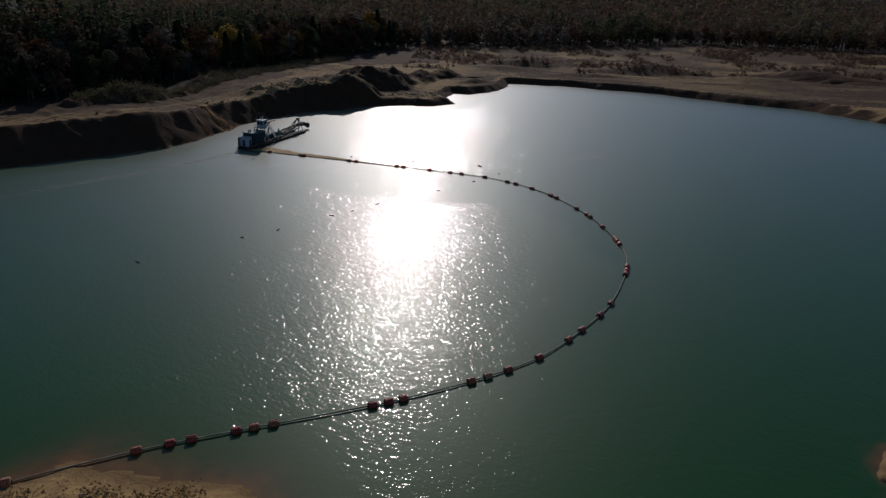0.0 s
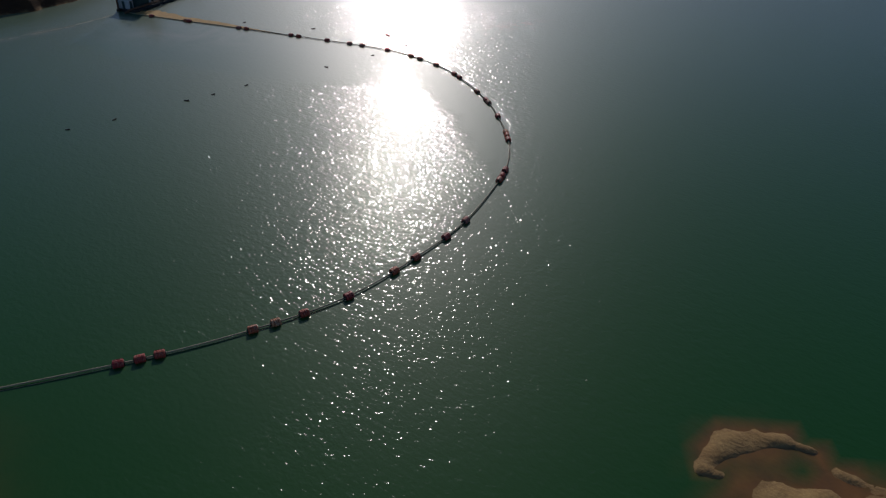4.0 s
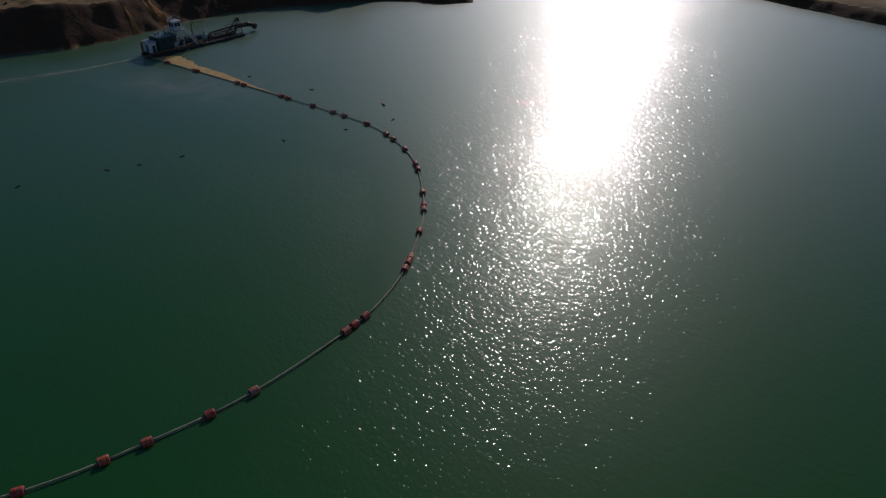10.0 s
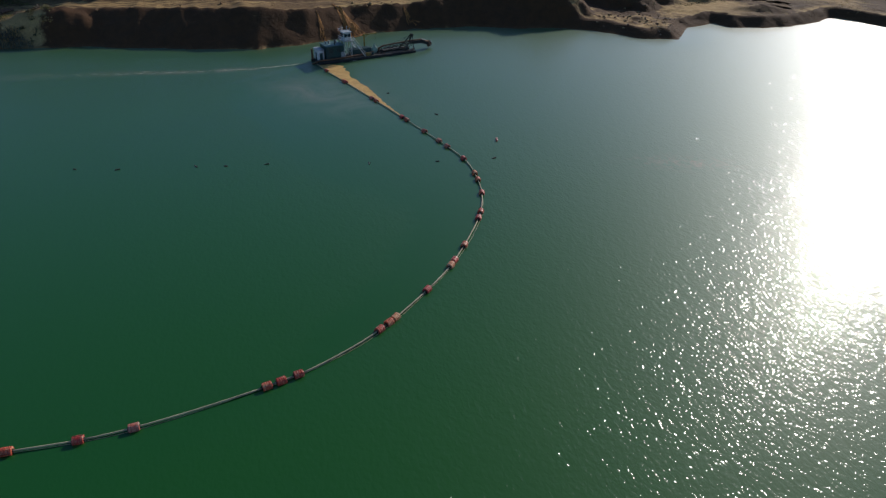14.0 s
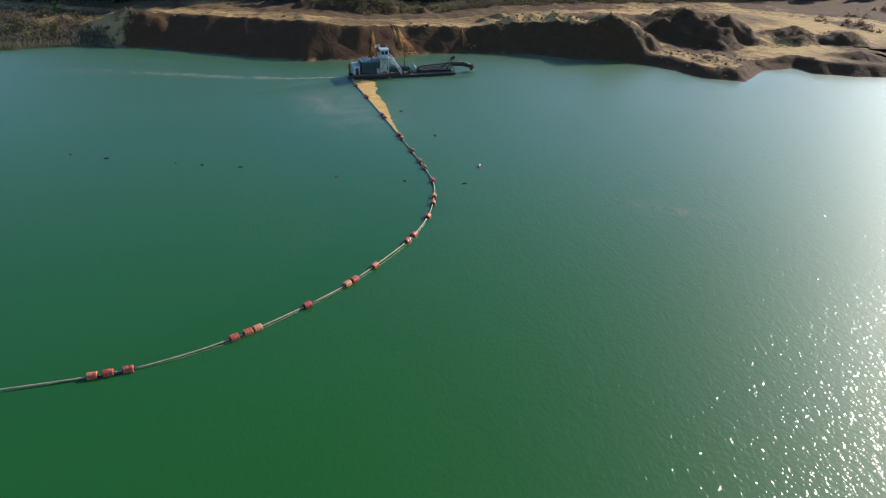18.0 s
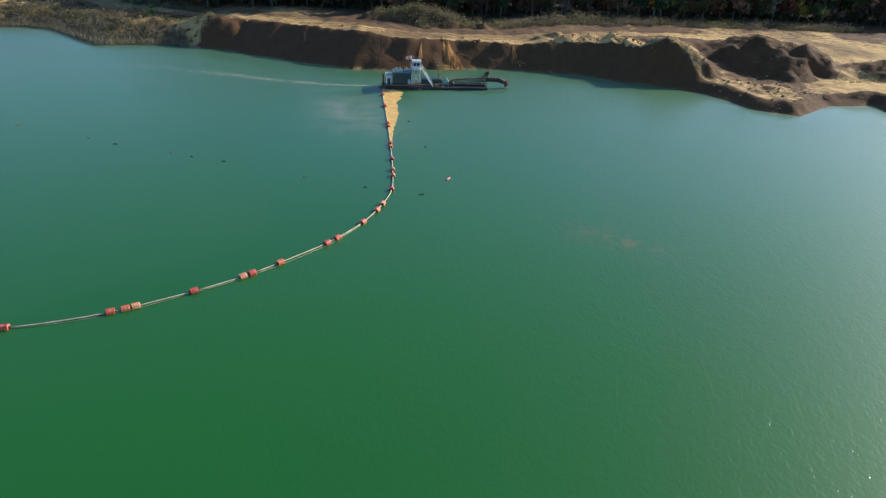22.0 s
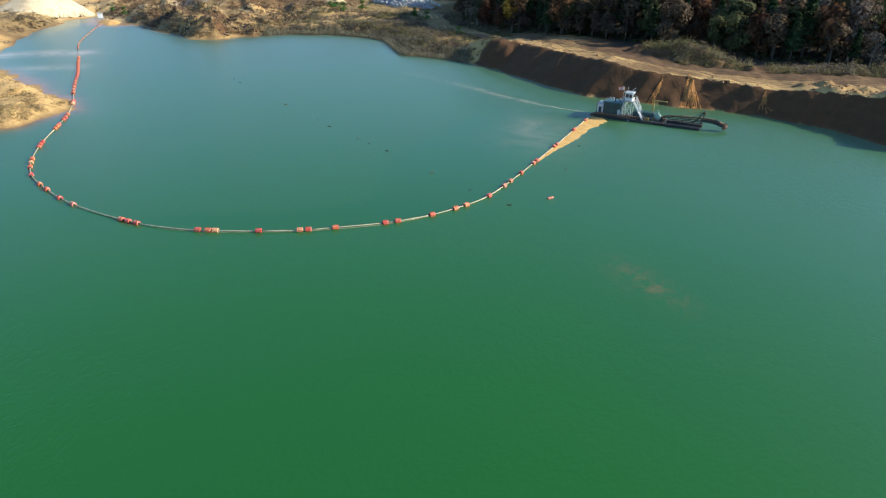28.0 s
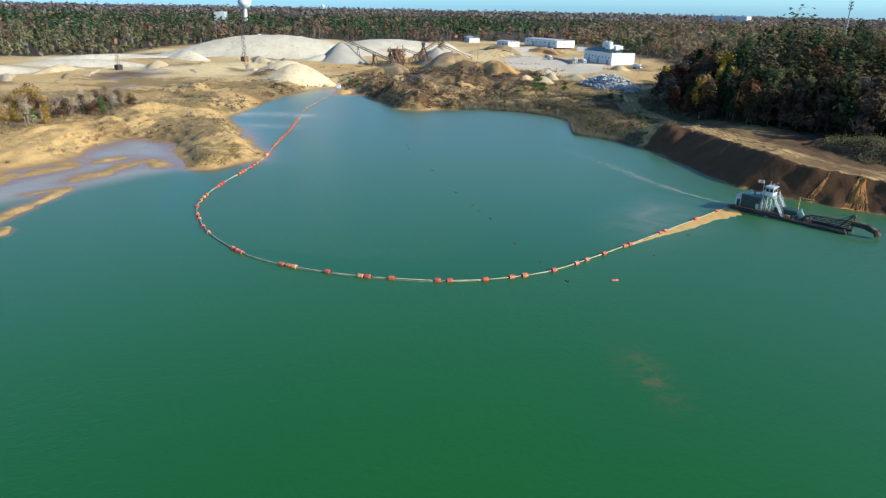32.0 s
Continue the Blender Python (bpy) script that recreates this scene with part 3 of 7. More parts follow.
for _size, _seed, _mask in ((22.0, 71, (GX < 75) & (GY < 64) & (GX > -150)), (20.0, 91, (GX < -150) & (GX > -340) & (GY < 165) & (GY > -60))):
    _veg = _veg + 0.7 * _mask * sstep(-0.15, 0.3, vnoise(GX / _size, GY / _size, _seed) + 0.5 * vnoise(GX / _size * 2.7, GY / _size * 2.7, _seed + 1)) * (1 - 0.8 * _slope) * sstep(1.5, 5, GD)
_veg = np.where(bar_height(GX, GY) > -0.5, -1, _veg)
_flat = GS * (GT > 0.95) * sstep(6, 16, GD - 15 + 3 * fbm(GX, GY, 12.0, 2, 59)) * (1 - _road)
_soil = 0.5 * _flat * (GX < -20) + 0.25 * np.exp(-(((GX + 21) / 20) ** 2 + ((GY - 56) / 8) ** 2)) * sstep(0.8, 3.0, GD) + (0.46 + 0.3 * vnoise((GX * 0.5 + GY) / 9.0, (GX - GY * 0.5) / 60.0, 58)) * sstep(300, 335, GY) * (1 - _road) + 0.16 * fbm(GX, GY, 30.0, 3, 57) + 0.95 * GS * np.clip(GT * 40 + 0.6, 0, 1) * (GT < 0.95) + 0.75 * np.exp(-(((GX + 30) / 38) ** 2 + ((GY - 332) / 24) ** 2)) + 0.35 * np.exp(-(((GX + 190) / 50) ** 2 + ((GY - 10) / 50) ** 2))
_tip = np.exp(-(line_dist(GX, GY, TIPPED)[0] / 8.0) ** 2) * sstep(9, 13, GD)
_soil = np.maximum(_soil, 0.42 * _tip)
_veg = _veg - 1.2 * _tip - 1.0 * (GS > 0.5) * (GT < 1.6)
_north = sstep(-20, 0, GX) * sstep(335, 350, GY) * sstep(4, 9, GD)
_band = vnoise((GX * 0.95 - GY * 0.3) / 38.0, (GY * 0.95 + GX * 0.3) / 5.5, 71) + 0.6 * vnoise((GX * 0.95 - GY * 0.3) / 17.0, (GY * 0.95 + GX * 0.3) / 2.6, 72)
_soil = _soil + 0.5 * _north * _band
_veg = _veg + 0.45 * _north * vnoise((GX * 0.95 - GY * 0.3) / 45.0, (GY * 0.95 + GX * 0.3) / 12.0, 73)
_grad = np.hypot(np.gradient(GZ, gx, axis=0), np.gradient(GZ, gy, axis=1))
_heap = np.exp(-(((GX + 139) / 8.0) ** 2 + ((GY - 178) / 7.0) ** 2))
_soil = _soil * (1 - 0.3 * _heap)
_spit = np.exp(-(((GX + 24) / 32.0) ** 2 + ((GY - 330) / 26.0) ** 2))
_dug = np.clip(1.3 * np.exp(-(((GX + 200) / 50.0) ** 2 + ((GY - 18) / 55.0) ** 2)) + np.exp(-(((GX + 52) / 36.0) ** 2 + ((GY - 22) / 36.0) ** 2)) + np.exp(-(((GX + 8) / 55.0) ** 2 + ((GY + 14) / 22.0) ** 2)), 0, 1)
_soil = _soil - 0.5 * _spit * sstep(0.5, 0.2, _grad) + 0.45 * _dug * sstep(0.35, 0.8, _grad)
_veg = _veg - 0.8 * _spit - 0.5 * _dug * sstep(0.35, 0.7, _grad)
_plain = np.exp(-(((GX + 48) / 50.0) ** 2 + ((GY - 385) / 55.0) ** 2)) * (GX < 0)
_mound = sum(np.exp(-(((GX - mx) ** 2 + (GY - my) ** 2) / (0.8 * max(ma, mb)) ** 2)) for mx, my, ma, mb, _t, _h in MOUNDS[:4])
_soil = _soil - 0.75 * _plain + 0.55 * np.clip(1.3 * _mound, 0, 1)
# darker soil on the point: brown earth, plus its backlit shade as colour
_point = np.exp(-(((GX + 22) / 19.0) ** 2 + ((GY - 55) / 9.0) ** 2)) * sstep(0.3, 1.6, GD)
_soil = _soil + 0.12 * _point
_veg = _veg - 0.3 * _point - 1.0 * np.exp(-(((GX + 141) / 12.0) ** 2 + ((GY - 173) / 11.0) ** 2)) + 0.5 * _mound * (fbm(GX, GY, 7.0, 3, 74) > 0.05)
_veg = _veg - 0.3 * (GX > -140) * (GY < 66)
_nose = np.exp(-(((GX + 44) / 13.0) ** 2 + ((GY - 311) / 11.0) ** 2))
_apron = np.exp(-(((GX + 22) / 22.0) ** 2 + ((GY - 327) / 17.0) ** 2))
_soil = np.where(_nose + _apron > 0.35, np.maximum(_soil, 0.5), _soil)
_wet = np.clip(1 - GZ / 0.5, 0, 1)
_n12 = fbm(GX, GY, 12.0, 3, 59)
_track = sstep(17, 23, GD + 2.5 * _n12) * sstep(183, 215, GY + 6 * _n12 + 0.25 * (GX + 120)) * sstep(338, 300, GY + 8 * _n12) * (GX < -30) * sstep(12, -6, GF)
_track = np.maximum(_track, 0.85 * sstep(10, 13, GD) * sstep(160, 185, GY) * sstep(300, 280, GY) * (GX < -60) * np.clip(0.8 + 0.7 * _n12, 0, 1))
_track = np.maximum(_track, sstep(-16, 10, GX) * sstep(325, 350, GY) * sstep(4, 9, GD + 2 * _n12) * np.clip(0.72 + 0.5 * fbm(GX, GY, 34.0, 3, 64), 0, 1))
_track = _track * (1 - 0.75 * _road * sstep(232, 205, GY)) * (1 - 0.7 * _heap)
_track = _track * (1 - 0.5 * (1 - sstep(0.6, 1.6, np.abs(GR - 1.5))) * (_n12 > -0.1))
_yard = sstep(0.35, 0.6, np.exp(-(((GX + 425) * 0.85 + (GY - 22) * 0.5) / 75) ** 2 - (((GY - 22) * 0.85 - (GX + 425) * 0.5) / 42) ** 2) + np.exp(-(line_dist(GX, GY, [(-400, 0), (-520, -60), (-640, -115)])[0] / 13) ** 2) + 0.14 * fbm(GX, GY, 18.0, 3, 66))
_mud = 0.0
for vx, vy, ra, rb, turn in ((-152, -168, 42, 15, 12), (-185, -196, 55, 9, 28), (-118, -120, 30, 10, 20), (-300, 20, 38, 14, 50), (-250, -10, 30, 12, 40), (-345, 10, 30, 10, 30)):
    _c, _s = math.cos(radians(turn)), math.sin(radians(turn))
    _mud = _mud + sstep(1.1, 0.6, np.hypot(((GX - vx) * _c + (GY - vy) * _s) / ra, ((GY - vy) * _c - (GX - vx) * _s) / rb) + 0.22 * _n12)
_track = np.maximum(_track, 0.85 * sstep(0.1, 0.5, np.exp(-(((GX + 285) / 80) ** 2 + ((GY - 5) / 60) ** 2)) + 0.5 * fbm(GX, GY, 26.0, 3, 67) - 0.08) * (1 - _yard))
# "wood" reaches past the trees: forest shade laid on the flat as litter colour
ground = grid_mesh("ground", gx, gy, GZ, ground_material(),
                   {"pale": np.clip(_plant * (0.3 + 0.5 * fbm(GX, GY, 60.0, 3, 68)), 0, 1), "track": np.clip(_track, 0, 1), "yard": _yard, "mud": np.clip(_mud, 0, 1), "lane": np.minimum(GR, 60), "soil": _soil, "veg": _veg, "wood": np.maximum(sstep(-4, 12, GF), 0.9 * sstep(-20 + 4 * _n12, -8, GF) * (GX > -165) * (GX < -50) * (GY > 225) * (GY < 430)), "wet": _wet})
tagged(ground, "tan sandy quarry ground with scrub and eroded banks", "ground", kind="structure")


def ground_at(x, y):
    return float(land_height(np.array([float(x)]), np.array([float(y)]))[0][0])


# ---- the floating pipeline's line ----
PIPE_LINE = [(-222, -49), (-207, -42), (-168, -23), (-139, -8), (-111, 12), (-95, 23), (-81, 33), (-67, 42), (-52, 52), (-41, 60), (-27, 68.3), (-16, 73.5), (-0.5, 80.5), (11, 87), (20.7, 94.4), (28, 103.8), (34.2, 114.2),
             (39.3, 128.5), (40.7, 137), (40.45, 145), (38.65, 154.6), (36.15, 163.1), (30, 176), (24.2, 183.8), (17.7, 189.5), (11.5, 193.4), (1.5, 197), (-13.5, 201.6), (-28.5, 206), (-44.5, 210.5), (-57, 214), (-64.5, 216.6)]


def pipe_curve(n=14):
    pts = [Vector((*p, 0)) for p in PIPE_LINE]
    out = []
    for i in range(len(pts) - 1):
        a, b, c, d = pts[max(i - 1, 0)], pts[i], pts[i + 1], pts[min(i + 2, len(pts) - 1)]
        for k in range(n):
            t = k / n
            out.append(0.5 * ((2 * b) + (c - a) * t + (2 * a - 5 * b + 4 * c - d) * t * t + (3 * b - a - 3 * c + d) * t ** 3))
    return out + [pts[-1]]


CURVE = pipe_curve()
CUM = [0.0]
for _a, _b2 in zip(CURVE, CURVE[1:]):
    CUM.append(CUM[-1] + (_b2 - _a).length)


def along_pipe(s):
    """Place and heading at s metres along the pipeline."""
    i = min(max(int(np.searchsorted(CUM, s)) - 1, 0), len(CURVE) - 2)
    t = (s - CUM[i]) / max(CUM[i + 1] - CUM[i], 1e-6)
    d = CURVE[i + 1] - CURVE[i]
    return CURVE[i] + d * t, math.atan2(d.y, d.x)


def nearest_s(x, y):
    return CUM[min(range(len(CURVE)), key=lambda i: (CURVE[i].x - x) ** 2 + (CURVE[i].y - y) ** 2)]


# ---- water ----
def water_material():
    m, nt, b = nodes_of("lake_water")
    p = pos(nt)
    drift = noise_of(nt, p, 0.012, 3, 0.5, 0.8)
    green = mixc(nt, ramp(nt, drift, 0.3, 0.7), (0.0072, 0.083, 0.0075), (0.0066, 0.077, 0.0120))
    c = mixc(nt, attr(nt, "silt"), green, mixc(nt, ramp(nt, noise_of(nt, p, 0.11, 4, 0.6, 0.8), 0.35, 0.65), (0.33, 0.26, 0.185), (0.25, 0.2, 0.16)))
    cloud = mathn(nt, "MULTIPLY", attr(nt, "cloud"), ramp(nt, noise_of(nt, p, 0.09, 4, 0.6, 1.0), 0.3, 0.75))
    c = mixc(nt, cloud, c, (0.43, 0.33, 0.25))
    c = mixc(nt, attr(nt, "shoal"), c, mixc(nt, ramp(nt, noise_of(nt, p, 0.4, 4), 0.3, 0.7), (0.28, 0.125, 0.032), (0.17, 0.078, 0.026)))
    weed = mathn(nt, "MULTIPLY", attr(nt, "weed"), ramp(nt, noise_of(nt, p, 0.35, 5, 0.65, 1.2), 0.42, 0.66))
    c = mixc(nt, weed, c, (0.12, 0.085, 0.025))
    swell = node(nt, "ShaderNodeMapping", {"Vector": p, "Rotation": (0, 0, radians(-32)), "Scale": (1.45, 1.0, 1.0)})
    swell.vector_type = "TEXTURE"                      # wave crests run across the wind
    mp = swell.outputs[0]
    w1, w2 = noise_of(nt, mp, 0.8, 1, 0.5, 0.3), noise_of(nt, mp, 2.1, 1, 0.5, 0.3)
    gust = ramp(nt, noise_of(nt, p, 0.03, 3, 0.5), 0.3, 0.7, 0.88, 1.1)
    h = mathn(nt, "ADD", mathn(nt, "MULTIPLY", w1, 0.138), mathn(nt, "MULTIPLY", w2, 0.116))
    h = mathn(nt, "MULTIPLY", mathn(nt, "MULTIPLY", h, attr(nt, "chop")), gust)
    bump = node(nt, "ShaderNodeBump", {"Height": h, "Strength": 1.0, "Distance": 1.0}).outputs["Normal"]
    body = node(nt, "ShaderNodeBsdfDiffuse", {"Color": c})
    crest = node(nt, "ShaderNodeBsdfGlossy", {"Color": (1, 1, 1, 1), "Roughness": ramp(nt, attr(nt, "chop"), 0.0, 1.0, 0.06, 0.085), "Normal": bump})
    sheen = node(nt, "ShaderNodeBsdfGlossy", {"Color": (1, 1, 1, 1), "Roughness": ramp(nt, attr(nt, "chop"), 0.0, 1.0, 0.4, 0.47)})
    gloss = node(nt, "ShaderNodeMixShader", {0: 0.5, 1: crest.outputs[0], 2: sheen.outputs[0]})
    both = node(nt, "ShaderNodeMixShader", {0: node(nt, "ShaderNodeFresnel", {"IOR": 1.40}).outputs[0], 1: body.outputs[0], 2: gloss.outputs[0]})
    nt.nodes.remove(b)
    nt.links.new(both.outputs[0], nt.nodes["Material Output"].inputs["Surface"])
    return m


wx, wy = np.arange(-225, 286, 2.2), np.arange(-75, 398, 2.2)
WX, WY = np.meshgrid(wx, wy, indexing="ij")
WD = lake_distance(WX, WY)
_bars = bar_height(WX, WY)
_edge = np.minimum(np.exp(np.clip(WD, -60, 0) / 3.0), 1)
_sandy = np.clip(np.exp(-(((WX + 26) / 60) ** 2 + ((WY - 40) / 45) ** 2)) * 1.6 + np.exp(-(((WX - 55) / 45) ** 2 + ((WY - 55) / 30) ** 2)) * 1.3 + 0.15, 0, 1)
_shoal = np.clip(_edge * _sandy + sstep(-1.3, 0.05, _bars), 0, 1)
_silt = sstep(8, -6, WY - (51 - 0.05 * WX)) * sstep(-36, -26, WX) * sstep(68, 45, WX) * 0.85
_pd = np.full(WX.shape, 1e9)
for _p in CURVE[::4]:
    _pd = np.minimum(_pd, np.hypot(WX - _p.x, WY - _p.y))
_cloud = 0.35 * np.exp(-(((WX + 42) / 18) ** 2 + ((WY - 202) / 10) ** 2)) + 0.45 * np.exp(-(((WX + 68) / 14) ** 2 + ((WY - 12) / 8) ** 2))
for _trail, _wide, _much in (([(-104, -18), (-113, -8), (-119, 8)], 6.5, 1.0), ([(-82, 6), (-86, 15), (-91, 25)], 5.0, 0.7), ([(-72, 203), (-80.5, 189.5), (-94, 174)], 1.7, 0.3), ([(-94, 174), (-107, 158.5), (-114, 147)], 2.6, 0.17)):
    _cloud = np.maximum(_cloud, _much * np.exp(-(line_dist(WX, WY, _trail)[0] / _wide) ** 2))
_weed = 0.75 * np.exp(-(((WX - 44) * 0.8 + (WY - 222) * 0.6) / 8.0) ** 2 - (((WY - 222) * 0.8 - (WX - 44) * 0.6) / 3.0) ** 2)
_chop = np.ones(WX.shape)
# the lee inside the bend of the pipe lies nearly smooth
_bend = np.array([(-90, 196), (-40, 176), (-7, 168), (9, 169), (22, 167), (27, 161), (30, 154), (33, 145), (35, 138), (37, 133), (39.5, 129), (41, 128)], float)
_px, _py = np.array([q.x for q in CURVE[14 * 17:]]), np.array([q.y for q in CURVE[14 * 17:]])
_o = np.argsort(_px)
_past = np.interp(WX, _px[_o], _py[_o], left=-999, right=-999) - WY
_ragged = 2.2 * fbm(WX, WY, 8.0, 3, 61)
_calm = sstep(-1.2, 1.6, WY - np.interp(WX, _bend[:, 0], _bend[:, 1], right=999) + _ragged) * (_past > -1.0) * (WX > -90)
_chop = 1.0 - (0.55 + 0.22 * sstep(8, 24, WX)) * _calm
_px, _py = np.array([q.x for q in CURVE[14 * 10:14 * 17]]), np.array([q.y for q in CURVE[14 * 10:14 * 17]])
_o = np.argsort(_px)
_past = np.interp(WX, _px[_o], _py[_o], left=-999, right=-999) - WY
_chop = np.minimum(_chop, np.where(_past > -1.0, np.maximum(0.7, sstep(11.7, 19.5, _past + 2.5 * fbm(WX, WY, 9.0, 2, 61))), 1.0))
_chop = _chop * (0.35 + 0.65 * sstep(-2, -18, WD))
_keep = (WD < 6)
_kq = _keep[:-1, :-1] | _keep[1:, 1:] | _keep[1:, :-1] | _keep[:-1, 1:]
water = grid_mesh("water", wx, wy, np.zeros(WX.shape), water_material(),
                  {"shoal": _shoal, "silt": _silt, "cloud": _cloud, "weed": _weed, "chop": _chop}, _kq)
tagged(water, "turbid green lake water with fine wind ripples", "water", kind="structure")

# ---- building tools ----
def finish(name, bm, material, smooth=False):
    me = bpy.data.meshes.new(name)
    bm.to_mesh(me)
    bm.free()
    me.materials.append(material)
    if smooth:
        me.polygons.foreach_set("use_smooth", np.full(len(me.polygons), True))
    return me


def part(name, bm, material, parent, label="", smooth=False):
    ob = new(name, finish(name, bm, material, smooth))
    ob.parent = parent
    return tagged(ob, label)


def empty(name, m):
    ob = new(name)
    ob.matrix_world = m
    return ob


def add_box(bm, x0, x1, y0, y1, z0, z1, bevel=0.0):
    vs = bmesh.ops.create_cube(bm, size=1.0, matrix=Matrix.LocRotScale(((x0 + x1) / 2, (y0 + y1) / 2, (z0 + z1) / 2), None, (x1 - x0, y1 - y0, z1 - z0)))["verts"]
    if bevel:
        es = {e for v in vs for e in v.link_edges}
        bmesh.ops.bevel(bm, geom=list(es), offset=bevel, segments=1, affect="EDGES")
    return bm


def box(x0, x1, y0, y1, z0, z1, bevel=0.03):
    return add_box(bmesh.new(), x0, x1, y0, y1, z0, z1, bevel)


def add_rod(bm, a, b, r, seg=8, r2=None):
    a, b = Vector(a), Vector(b)
    d = b - a
    m = Matrix.Translation((a + b) / 2) @ d.to_track_quat("Z", "Y").to_matrix().to_4x4()
    bmesh.ops.create_cone(bm, cap_ends=True, segments=seg, radius1=r, radius2=r if r2 is None else r2, depth=d.length, matrix=m)
    return bm


def rod(a, b, r, seg=8, r2=None):
    return add_rod(bmesh.new(), a, b, r, seg, r2)


def add_beam(bm, a, b, w, h=None):
    """A square bar from a to b."""
    a, b = Vector(a), Vector(b)
    d = b - a
    up = Vector((0, 0, 1)) if abs(d.normalized().z) < 0.95 else Vector((1, 0, 0))
    x = d.normalized()
    y = up.cross(x).normalized()
    z = x.cross(y)
    rot = Matrix((x, y, z)).transposed().to_4x4()
    bmesh.ops.create_cube(bm, size=1.0, matrix=Matrix.Translation((a + b) / 2) @ rot @ Matrix.Diagonal((d.length, w, h or w, 1)))
    return bm


def beam(a, b, w, h=None):
    return add_beam(bmesh.new(), a, b, w, h)


def tube(points, r, seg=8):
    """A bent tube through points."""
    bm = bmesh.new()
    rings = []
    for i, p in enumerate(points):
        d = (points[min(i + 1, len(points) - 1)] - points[max(i - 1, 0)]).normalized()
        side = d.cross(Vector((0, 0, 1))).normalized()
        up = side.cross(d)
        rings.append([bm.verts.new(p + side * (r * math.cos(2 * math.pi * k / seg)) + up * (r * math.sin(2 * math.pi * k / seg))) for k in range(seg)])
    for a, b in zip(rings, rings[1:]):
        for k in range(seg):
            bm.faces.new((a[k], a[(k + 1) % seg], b[(k + 1) % seg], b[k]))
    bm.faces.new(rings[0][::-1])
    bm.faces.new(rings[-1])
    return bm


def lathe(profile, seg=16):
    """A body turned round x from rows of (x, radius)."""
    bm = bmesh.new()
    rings = [[bm.verts.new((x, r * math.cos(2 * math.pi * k / seg), r * math.sin(2 * math.pi * k / seg))) for k in range(seg)] for x, r in profile]
    for a, b in zip(rings, rings[1:]):
        for k in range(seg):
            bm.faces.new((a[k], b[k], b[(k + 1) % seg], a[(k + 1) % seg]))
    bm.faces.new(rings[0])
    bm.faces.new(rings[-1][::-1])
    return bm


def raw_mesh(name, verts, faces, material):
    me = bpy.data.meshes.new(name)
    me.from_pydata(np.asarray(verts).tolist(), [], [list(f) for f in np.asarray(faces).tolist()])
    me.materials.append(material)
    return me

# ---- floating pipeline ----
def make_float(name, material, seed):
    rng = random.Random(seed)
    root = empty(name, Matrix())
    prof = [(-0.86, 0.30), (-0.85, 0.50), (-0.78, 0.60), (-0.44, 0.62), (-0.41, 0.57), (-0.35, 0.57), (-0.32, 0.62), (-0.04, 0.62), (-0.02, 0.57), (0.04, 0.57), (0.06, 0.62), (0.32, 0.62), (0.35, 0.57), (0.41, 0.57), (0.44, 0.62), (0.78, 0.60), (0.85, 0.50), (0.86, 0.30)]
    part("float_shell", lathe(prof, 14), material, root)
    for x in (-0.38, 0.38):
        part("strap", lathe([(x - 0.035, 0.585), (x - 0.03, 0.605), (x + 0.03, 0.605), (x + 0.035, 0.585)], 14), M_STRAP, root, "dark red clamping strap")
    for sx in (-1, 1):
        part("end_collar", lathe([(sx * 0.84, 0.26), (sx * 0.84, 0.33), (sx * 0.97, 0.31), (sx * 0.97, 0.24)][::1 if sx > 0 else -1], 12), M_BLACK, root)
    for y in (-0.60, 0.60):
        part("seam_flange", box(-0.8, 0.8, y - 0.05, y + 0.05, -0.04, 0.04, 0.0), M_STRAP, root)
    return root


FLOAT_SPOTS = [(-27, 68.3), (-23.6, 70), (-21.9, 70.8), (-16.9, 73.2), (-15.2, 74), (-12.8, 74.8), (-1.7, 80), (0.1, 80.9), (1.9, 81.8), (10.7, 86.9), (13.2, 88.6), (15.9, 90.4), (20.7, 94.4), (25.8, 100), (28.1, 103.8), (31.8, 109.4), (34.3, 114.2), (38.9, 127.8), (39.2, 129.0), (39.7, 131.4), (40.3, 144.0), (40.15, 145.3), (39.8, 147.2), (38.3, 154.5), (36.4, 161.3), (35.8, 163), (34.2, 168),
               (30, 176), (28.6, 178), (24.2, 183.8), (20, 188), (17.6, 189.5), (11.5, 193.4), (5, 196), (1.5, 197), (-5, 199), (-12.5, 201.3), (-14.2, 201.8), (-27.5, 205.7), (-29.4, 206.3), (-44, 210.3), (-46, 210.9), (-56, 213.7)]
_first_s = nearest_s(-111, 12)
_stations = [(nearest_s(x, y), 1.0) for x, y in FLOAT_SPOTS]
_tip = nearest_s(-41, 60)
_stations += [(_tip - k, 1.15) for k in (-3.2, -1.2, 0.8)] + [(_tip - k, 1.1) for k in np.arange(13.0, 84.0, 4.6)]
_stations += [(_first_s - 20 - k * 7.2, 0.8) for k in range(14)]
_protos = [make_float("pipe_float", M_ORANGE, 1), make_float("pipe_float", M_FADED, 2)]
